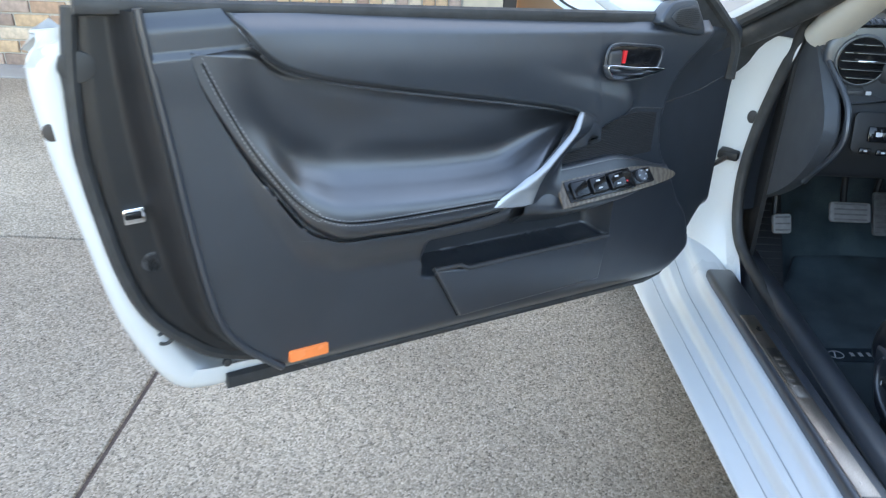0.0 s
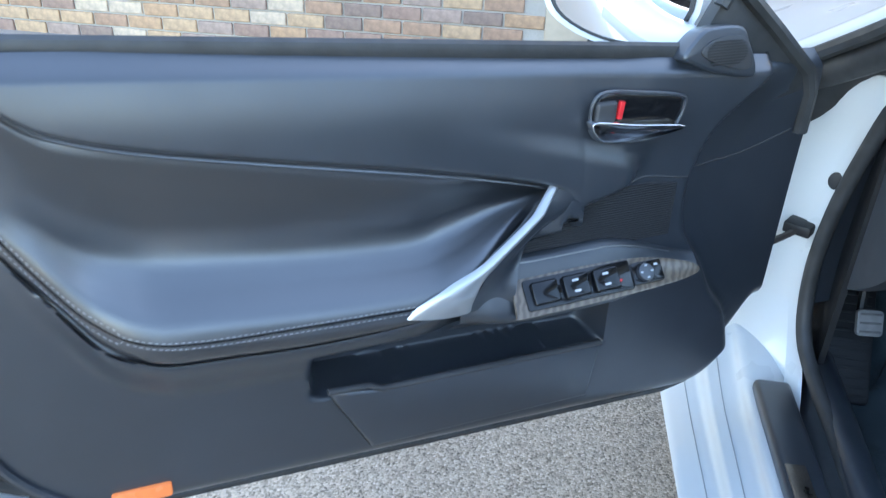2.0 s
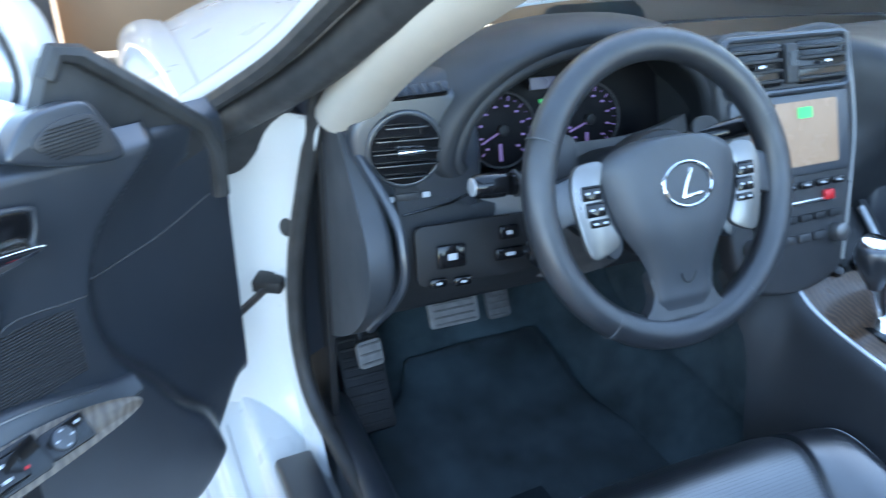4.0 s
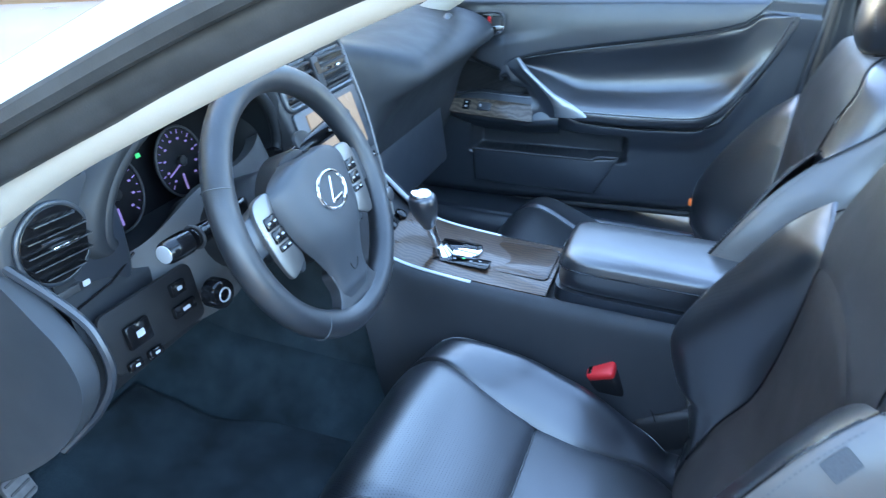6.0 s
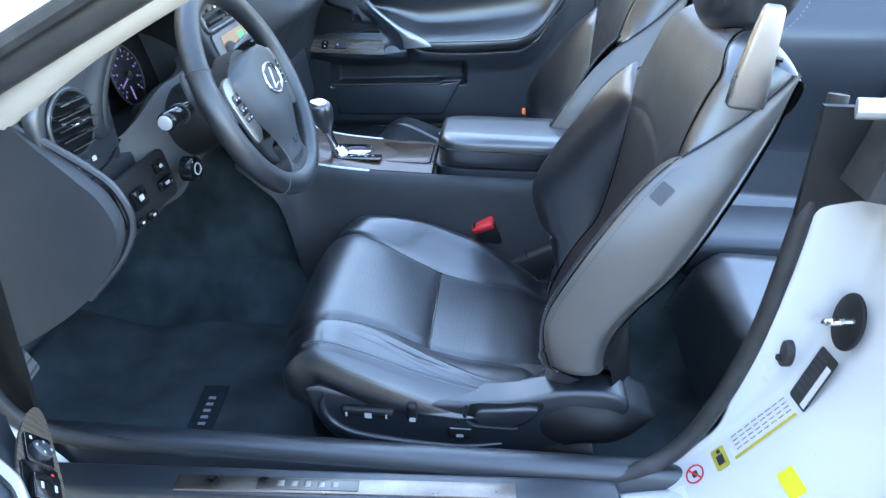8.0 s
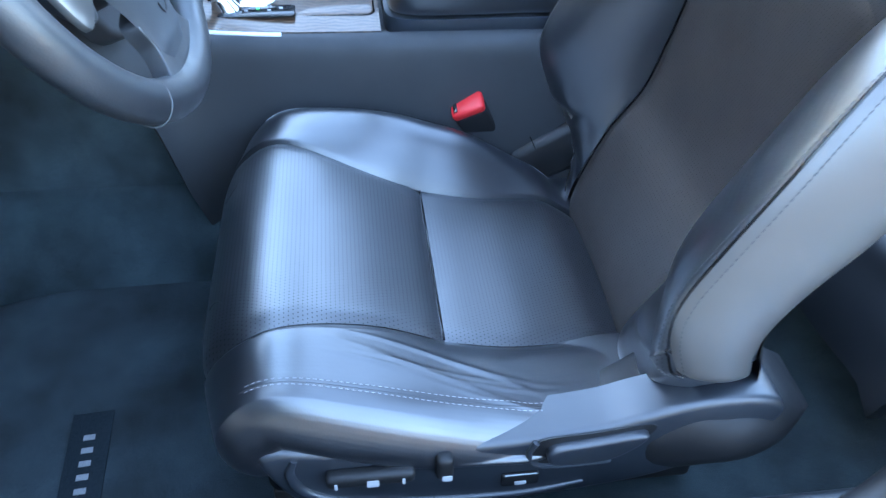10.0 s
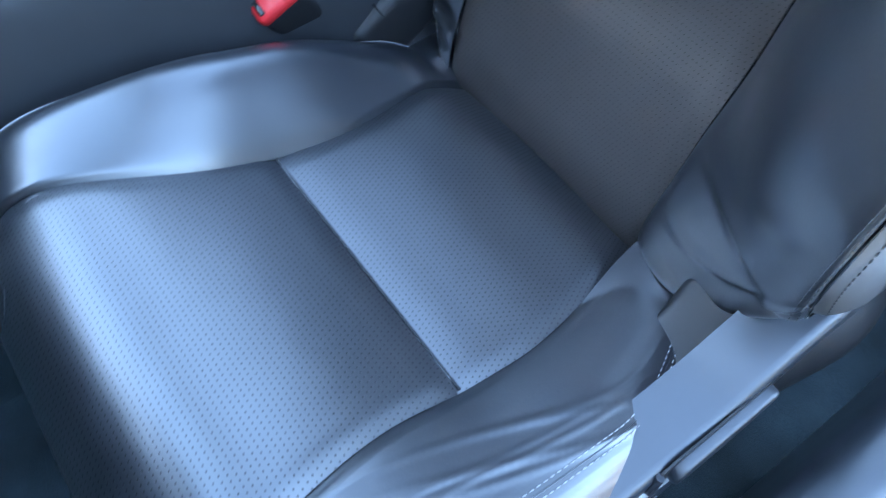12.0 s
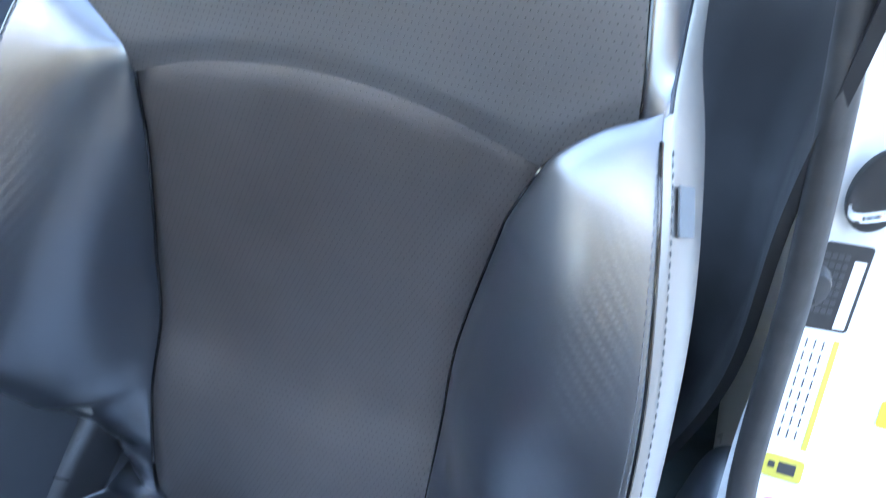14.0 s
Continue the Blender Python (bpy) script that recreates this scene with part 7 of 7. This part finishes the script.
    def shoulder(side):
        def f(u, v):
            q0, q1 = panel_q(v), reach_q(side, v)
            k0, k1 = panel_q(0), reach_q(side, 0)
            p = upper_point(side, q0, k0, v)
            zc = 0.848 + 0.117 * min(v / 0.5, 1) - 0.012 * ease(v, 0.5, 1.0)
            yc = table(zc, CREST_Z, CREST_Y) if v < 0.5 else 0.42 - 0.02 * ease(v, 0.5, 1.0)
            c = Vector((cx + out * side * (table(zc, CREST_Z, CREST_Q[side]) + 0.004), yc, zc))
            mid = Vector((c.x * 0.85 + p.x * 0.15, p.y * 0.75 + c.y * 0.25, p.z * 0.8 + c.z * 0.2))
            r = p * (1 - u) ** 2 + mid * 2 * u * (1 - u) + c * u * u
            return r - Vector((0, 0.002, 0.002)) * (1 - ease(u, 0, 0.12))
        return f

    def wing(side):
        def f(u, v):
            q, d = at(WING, u)
            z_top = 0.848 if side > 0 else 0.868
            low = 0.388 + 0.088 * max(q, 0.0) ** 3 if side > 0 else 0.335
            z = low + (z_top - low) * v
            zt = z if side > 0 else z - 0.02 * ease(z, 0.72, 0.868)
            e, c = edge_q(side, zt), table(zt, CREST_Z, CREST_Q[side])
            c = c if side > 0 else e + (c - e) * (0.12 + 0.88 * ease(v, 0.0, 0.36))
            back = at(BACK, s_of(z))[0]
            rise = max(table(zt, CREST_Z, CREST_Y) - back, 0.0)
            roll = 1 - (1 - min(v / 0.055, 1)) ** 2
            wr = 0.0007 * math.sin(260 * v + 120 * u) * bump(v, 0.72, 0.14) * bump(u, 0.62, 0.12) + 0.003 * bump(v, 0.10 + 0.05 * u, 0.009) * ease(u, 0.2, 0.4)
            if side > 0:
                wr += 0.046 * math.sin(math.pi * min(max(q, 0.0), 1.0)) ** 0.45 * (1 - ease(v, 0.0, 0.30)) * (0.65 + 0.35 * roll)
            return Vector((cx + out * side * (e + (c - e) * q), back + rise * d * (0.35 + 0.65 * roll) + wr, z))
        return f

    def side_panel(side):
        def f(u, v):
            z = 0.478 + (0.965 - 0.478) * v
            c = table(z, CREST_Z, CREST_Q[side])
            y0, y1 = table(z, CREST_Z, CREST_Y), table(z, REAR_Z, REAR_Y)
            roll = (1 - min(v / 0.05, 1)) ** 2
            belly = 0.018 * math.sin(math.pi * min(u, 1)) ** 0.6 * (1 - 0.5 * v) - 0.05 * roll
            y0 -= 0.003
            return Vector((cx + out * side * (c + belly - 0.012 * ease(u, 0.8, 1)), y0 + (y1 - y0) * u, z + 0.006 * roll))
        return f

    for side in (1, -1):
        b = part("back_bolster", grid(wing(side), 70, 150, flip=(side * out > 0)), LEATHER, seat, "smooth black leather back bolster", angle=70)
        part("side_panel", grid(side_panel(side), 24, 80, flip=(side * out > 0)), SIDE_SHEEN, seat, "smooth dark vinyl side of the backrest, greyed for its sheen", angle=70)
        part("shoulder", grid(shoulder(side), 24, 70, flip=(side * out > 0)), LEATHER, seat, "smooth black leather shoulder", angle=70)
        for u in (0.86, 0.92):
            part("stitching", stitches([Vector(wing(side)(u, v)) + Vector((0, 0.0004, 0)) for v in np.linspace(0.05, 0.97, 130)]), TAB, b)
        part("seam", sweep([wing(side)(0.985, v) for v in np.linspace(0.04, 0.97, 100)], 0.0016, 6), GLOSS, b)
        part("stitching", stitches([Vector(side_panel(side)(0.07, v)) + Vector((out * side * 0.0006, 0, 0)) for v in np.linspace(0.04, 0.72, 110)]), TAB, b)
        part("piping", sweep([side_panel(side)(0.985, v) for v in np.linspace(0.03, 0.98, 80)], 0.0032, 6), LEATHER, b)
        part("shoulder_seam", sweep([shoulder(side)(1.0, v) for v in np.linspace(0.0, 0.5, 40)], 0.0014, 5), GLOSS, b)
        part("panel_seam", sweep([Vector(shoulder(side)(0.03, v)) for v in np.linspace(0.02, 0.58, 50)], 0.0012, 5), GLOSS, b)

    def shell(u, v):
        z = 0.40 + 0.555 * v
        w = 2 * u - 1
        q = (w * table(z, CREST_Z, CREST_Q[1]) if w > 0 else w * table(z, CREST_Z, CREST_Q[-1])) * 0.96
        return Vector((cx + out * q, table(z, REAR_Z, REAR_Y) - 0.006 - 0.05 * (1 - abs(w) ** 3) * (1 - ease(z, 0.70, 0.92)), z))

    part("back_shell", grid(shell, 30, 40, flip=out < 0), PLASTIC_DULL, seat, "black backrest shell", angle=60)

    # head restraint
    hc = Vector((cx, 0.437, 1.085))
    rings = []
    for k in range(17):
        a = -math.pi / 2 + math.pi * k / 16
        r, hgt = math.cos(a) ** 0.45 if math.cos(a) > 1e-6 else 0.02, math.sin(a)
        r = max(r, 0.03)
        rings.append([hc + Vector((0.128 * r * (abs(math.cos(t)) ** 0.7 * math.copysign(1, math.cos(t))), 0.066 * r * (abs(math.sin(t)) ** 0.8 * math.copysign(1, math.sin(t))) - 0.02 * hgt - 0.012 * math.cos(t) ** 2, 0.100 * hgt)) for t in np.linspace(0, 2 * math.pi, 40, endpoint=False)])
    head = part("head_restraint", loft(rings), LEATHER, seat, "black leather head restraint with stitched seams", angle=70)
    for side in (-1, 1):
        part("post", sweep([(cx + side * 0.06, 0.455, 0.96), (cx + side * 0.06, 0.447, 1.03)], 0.007, 10), CHROME, head)
        seam = [hc + Vector((side * 0.088, 0.0668 * math.cos(t) - 0.004, 0.0985 * math.sin(t))) for t in np.linspace(0, 2 * math.pi, 60)]
        part("stitching", stitches(seam), THREAD, head)

    # side cover with controls
    if not driver:
        part("side_cover", rbox((0.03, 0.45, 0.12), pose(cx + out * 0.262, 0.87, 0.40), 0.012, 3), PLASTIC, seat)
        return seat
    COVER = spline([(1.105, 0.425), (1.075, 0.355), (1.03, 0.325), (0.90, 0.318), (0.78, 0.325), (0.68, 0.345), (0.61, 0.39), (0.575, 0.430), (0.595, 0.458), (0.66, 0.462), (0.72, 0.448), (0.78, 0.432), (0.90, 0.424), (1.03, 0.432), (1.085, 0.440)], 90, closed=True)
    X0 = cx + out * 0.215
    cover = part("side_cover", plate([(p[0], p[1]) for p in COVER], 0.052, axes((0, 1, 0), (0, 0, 1), (1, 0, 0), (0, 0, 0)) @ Matrix.Diagonal((1, 1, out, 1)) @ pose(0, 0, out * X0), 0.016, 4), PLASTIC, seat, "black plastic seat side cover with power switches")
    XS = X0 + out * 0.052
    sm = axes((0, -1, 0), (0, 0, 1), (-1, 0, 0), (XS, 0, 0)) if out < 0 else axes((0, 1, 0), (0, 0, 1), (1, 0, 0), (XS, 0, 0))

    def on_side(y, z, lift=0.0):
        return sm @ pose(-y if out < 0 else y, z, lift)

    sy = 1 if out < 0 else -1
    swoosh = spline([(1.070, 0.428), (1.076, 0.405), (1.062, 0.372), (1.02, 0.348), (0.93, 0.336), (0.84, 0.334), (0.775, 0.345)], 40)
    part("cover_rib", sweep([on_side(y, z, 0.0) @ Vector((0, 0, -0.001)) for y, z in swoosh], [0.002 + 0.006 * math.sin(math.pi * (0.08 + 0.84 * k / 39)) for k in range(40)], 10), PLASTIC, cover)
    k1 = part("slide_switch", rbox((0.088, 0.018, 0.016), on_side(0.998, 0.402, 0.006), 0.006, 3), PLASTIC_DULL, cover, "black seat slide switch")
    k2 = part("recline_switch", rbox((0.018, 0.034, 0.016), on_side(0.925, 0.408, 0.006), 0.006, 3), PLASTIC_DULL, cover, "black recline switch")
    k3 = part("lumbar_switch", rbox((0.040, 0.020, 0.006), on_side(0.845, 0.365, 0.002), 0.003), PLASTIC_DULL, cover)
    for y, z, w, h, p in ((1.032, 0.400, 0.003, 0.009, k1), (0.996, 0.400, 0.012, 0.010, k1), (0.966, 0.400, 0.003, 0.009, k1), (0.923, 0.397, 0.010, 0.008, k2)):
        part("mark", plate(rounded(w, h, 0.001, 1), 0.0006, on_side(y, z, 0.0142), 0), MARK, p)
    part("mark", plate(rounded(0.034, 0.0016, 0.0004, 1), 0.0006, on_side(0.845, 0.377, 0.0052), 0), MARK, k3)
    part("mark", plate(rounded(0.012, 0.006, 0.001, 1), 0.0006, on_side(0.845, 0.362, 0.0052), 0), MARK, k3)
    cupr = part("lever_cup", plate(spline([(-0.062, 0.0), (-0.052, 0.022), (0.0, 0.027), (0.060, 0.032), (0.055, 0.010), (0.022, -0.020), (-0.048, -0.019)], 44, closed=True), 0.002, on_side(0.775, 0.404, -0.001), 0), PLASTIC_DULL, cover)
    part("cup_rim", sweep([on_side(0.775, 0.404, 0.001) @ Vector((sy * x, y, 0)) for x, y in spline([(-0.058, 0.020), (-0.064, 0.0), (-0.050, -0.020), (0.0, -0.023), (0.024, -0.022)], 30)], 0.0035, 8), PLASTIC, cover)
    part("recline_lever", plate(spline([(-0.046, -0.002), (-0.040, 0.014), (0.0, 0.020), (0.052, 0.026), (0.046, 0.008), (0.016, -0.011), (-0.034, -0.012)], 44, closed=True), 0.010, on_side(0.775, 0.404, 0.0), 0.005, 3), PLASTIC, cover, "black recline lever")
    dome = []
    section = spline([(0.0, -1.0), (0.0, 0.2), (0.02, 0.75), (0.12, 0.94), (0.35, 1.0), (0.62, 0.97), (0.82, 0.82), (0.95, 0.45), (1.0, 0.0), (0.97, -0.45), (0.85, -0.85), (0.6, -1.0)], 30)
    for k in range(21):
        f = k / 20
        y = 0.772 - 0.250 * f
        fall = math.sqrt(max(1 - ease(f, 0.45, 1.0) ** 2.4, 0.0004))
        rise = 0.08 + 0.92 * ease(f, 0.0, 0.48)
        dome.append([(cx + out * (0.172 - 0.012 * ease(f, 0.05, 0.45) + (0.098 + 0.012 * ease(f, 0.05, 0.45) + 0.014 * ease(f, 0.2, 0.6)) * a * (0.6 + 0.4 * fall) * (0.78 + 0.22 * ease(f, 0.0, 0.30))), y, 0.398 + (0.066 - 0.018 * ease(f, 0.35, 0.55)) * fall * (h * rise if h > 0 else h)) for a, h in section])
    top = part("hinge_cover", loft(dome), PLASTIC_DULL, seat, "black seat hinge cover", angle=70)
    part("cover_mark", sweep([(cx + out * 0.205, 0.672, 0.4625), (cx + out * 0.205, 0.690, 0.4625)], 0.0008, 5), GLOSS, top)
    part("cover_mark", sweep([(cx + out * 0.195, 0.681, 0.4625), (cx + out * 0.215, 0.677, 0.4625)], 0.0008, 5), GLOSS, top)
    # inner hinge, label tab
    part("inner_hinge", rbox((0.030, 0.115, 0.075), pose(cx - out * 0.256, 0.698, 0.408, -28, 0, 0), 0.012, 3), PLASTIC_DULL, seat, "black plastic inner hinge cover")
    part("hinge_seam", sweep([(cx - out * 0.2425, 0.735, 0.448), (cx - out * 0.2425, 0.715, 0.405), (cx - out * 0.2425, 0.690, 0.385)], 0.0008, 5), GLOSS, seat)
    tp = side_panel(1)(0.20, 0.66)
    up_way = (side_panel(1)(0.20, 0.68) - tp).normalized()
    tn = up_way.cross(side_panel(1)(0.24, 0.66) - tp).normalized()
    tn = tn if tn.x * out > 0 else -tn
    part("fabric_tab", plate(rounded(0.022, 0.030, 0.002, 2), 0.0012, facing(tp + tn * 0.0012, tn, up_way), 0), TAB, seat, "small grey woven tab")
    # silver belt guide on the shoulder
    gx = cx + out * 0.206
    rings = []
    for y, z, w, d in ((0.474, 0.916, 0.022, 0.008), (0.474, 0.921, 0.0265, 0.012), (0.472, 0.945, 0.0250, 0.012), (0.468, 0.98, 0.0215, 0.011), (0.464, 1.015, 0.0180, 0.010), (0.461, 1.040, 0.0150, 0.009), (0.460, 1.050, 0.0135, 0.008), (0.460, 1.054, 0.010, 0.005)):
        rings.append([(gx + out * (d * 0.9 * math.copysign(abs(math.cos(a)) ** 0.40, math.cos(a))), y + w * math.copysign(abs(math.sin(a)) ** 0.40, math.sin(a)), z + 0.12 * w * math.sin(a)) for a in np.linspace(0, 2 * math.pi, 32, endpoint=False)])
    guide = part("belt_guide", loft(rings), GUIDE_METAL, seat, "satin silver seat-belt guide", angle=60)
    part("guide_slot", rbox((0.016, 0.022, 0.008), pose(gx - out * 0.004, 0.446, 0.985, 10, 0, 0), 0.003), GLOSS, guide)
    return seat


driver_seat = build_seat(-0.284, -1, True)
passenger_seat = build_seat(0.43, 1, False)

buckle = thing("belt_buckle", (-0.02, 0.82, 0.40), "black seat-belt buckle with a red release button", "belt buckle")
bp_ = facing((-0.023, 0.828, 0.495), (-0.25, 0.45, 0.86), (0, 1, 0))
part("buckle_body", rbox((0.034, 0.050, 0.10), bp_ @ pose(0, 0, -0.052), 0.008, 3), PLASTIC_DULL, buckle)
part("release_button", rbox((0.036, 0.050, 0.016), bp_ @ pose(0, 0, 0.0), 0.006, 3), RED, buckle, "red release button")
part("buckle_slot", rbox((0.026, 0.006, 0.004), bp_ @ pose(0.0, 0.017, 0.0072), 0.001), GLOSS, buckle)
part("buckle_stalk", sweep([(-0.012, 0.79, 0.41), (0.0, 0.74, 0.30), (0.0, 0.72, 0.25)], 0.016, 8, 0.4), PLASTIC_DULL, buckle)

# ---- rear bench ----
bench = thing("rear_seat", (XC, 0.05, 0.24), "black leather two-place rear seat", "car seat")


def bench_cushion(sgn):
    def f(u, v):
        x = 0.10 + 0.42 * u
        y = 0.40 - 0.62 * v
        dip = 0.03 * (1 - (2 * u - 1) ** 2)
        edge = ease(v, 0, 0.12)
        return XC + sgn * (x + 0.03), y, 0.36 + 0.12 * edge ** 0.7 - 0.02 * v - dip * 0.7 - 0.03 * (1 - min(ease(u, 0, 0.1), 1 - ease(u, 0.9, 1)))
    return f


def bench_back(sgn):
    def f(u, v):
        x = 0.08 + 0.46 * u
        z = 0.42 + 0.50 * v
        edge = min(ease(u, 0, 0.12), 1 - ease(u, 0.88, 1))
        return XC + sgn * (x + 0.03), -0.16 - 0.22 * v - 0.05 * (1 - edge) + 0.03 * math.sin(math.pi * v) - 0.06 * ease(v, 0.85, 1.0), z
    return f


for sgn in (-1, 1):
    part("cushion", grid(bench_cushion(sgn), 26, 26, 0.03, flip=sgn < 0), LEATHER, bench, "black leather rear cushion", angle=60)
    part("backrest", grid(bench_back(sgn), 26, 30, 0.03, flip=sgn > 0), LEATHER, bench, "black leather rear backrest", angle=60)
part("tunnel_tray", rbox((0.22, 0.60, 0.10), pose(XC, 0.10, 0.45), 0.03, 3), PLASTIC, bench)
belt = thing("seat_belt", (-0.60, 0.34, 0.60), "black seat belt with a chrome tongue", "seat belt")
WEB = material("dark belt webbing", (0.03, 0.03, 0.033), 0.7, grain=0.2, grain_size=900)
part("webbing", sweep(spline([(-0.585, 0.20, 0.90), (-0.588, 0.24, 0.80), (-0.590, 0.27, 0.62), (-0.594, 0.27, 0.42), (-0.596, 0.25, 0.32)], 20), 0.022, 8, 0.06, up=(1, 0.0, 0)), WEB, belt)
part("tongue", rbox((0.008, 0.05, 0.03), pose(-0.580, 0.245, 0.79, 0, 0, 10), 0.003), CHROME, belt)

# ---- low garden wall beside the drive ----
garden = thing("wall_west", (-3.6, -2.0, 0), "low mixed tan brick garden wall", "wall", kind="structure")
part("mortar_backing", rbox((0.2, 6.4, 1.3), pose(-3.7, -2.0, 0.65), 0), MORTAR, garden)
bm = bmesh.new()
for c in range(16):
    y = -5.15 + (BL / 2 if c % 2 else 0)
    while y < 1.1:
        n0 = len(bm.verts)
        bm.from_mesh(brick_flat)
        bm.verts.ensure_lookup_table()
        p = pose(-3.64, y, 0.034 + BH * c, 0, 0, 90)
        for w in bm.verts[n0:]:
            w.co = p @ w.co
        y += BL
part("bricks", to_mesh(bm), BRICK, garden, kind="stuff", angle=20)
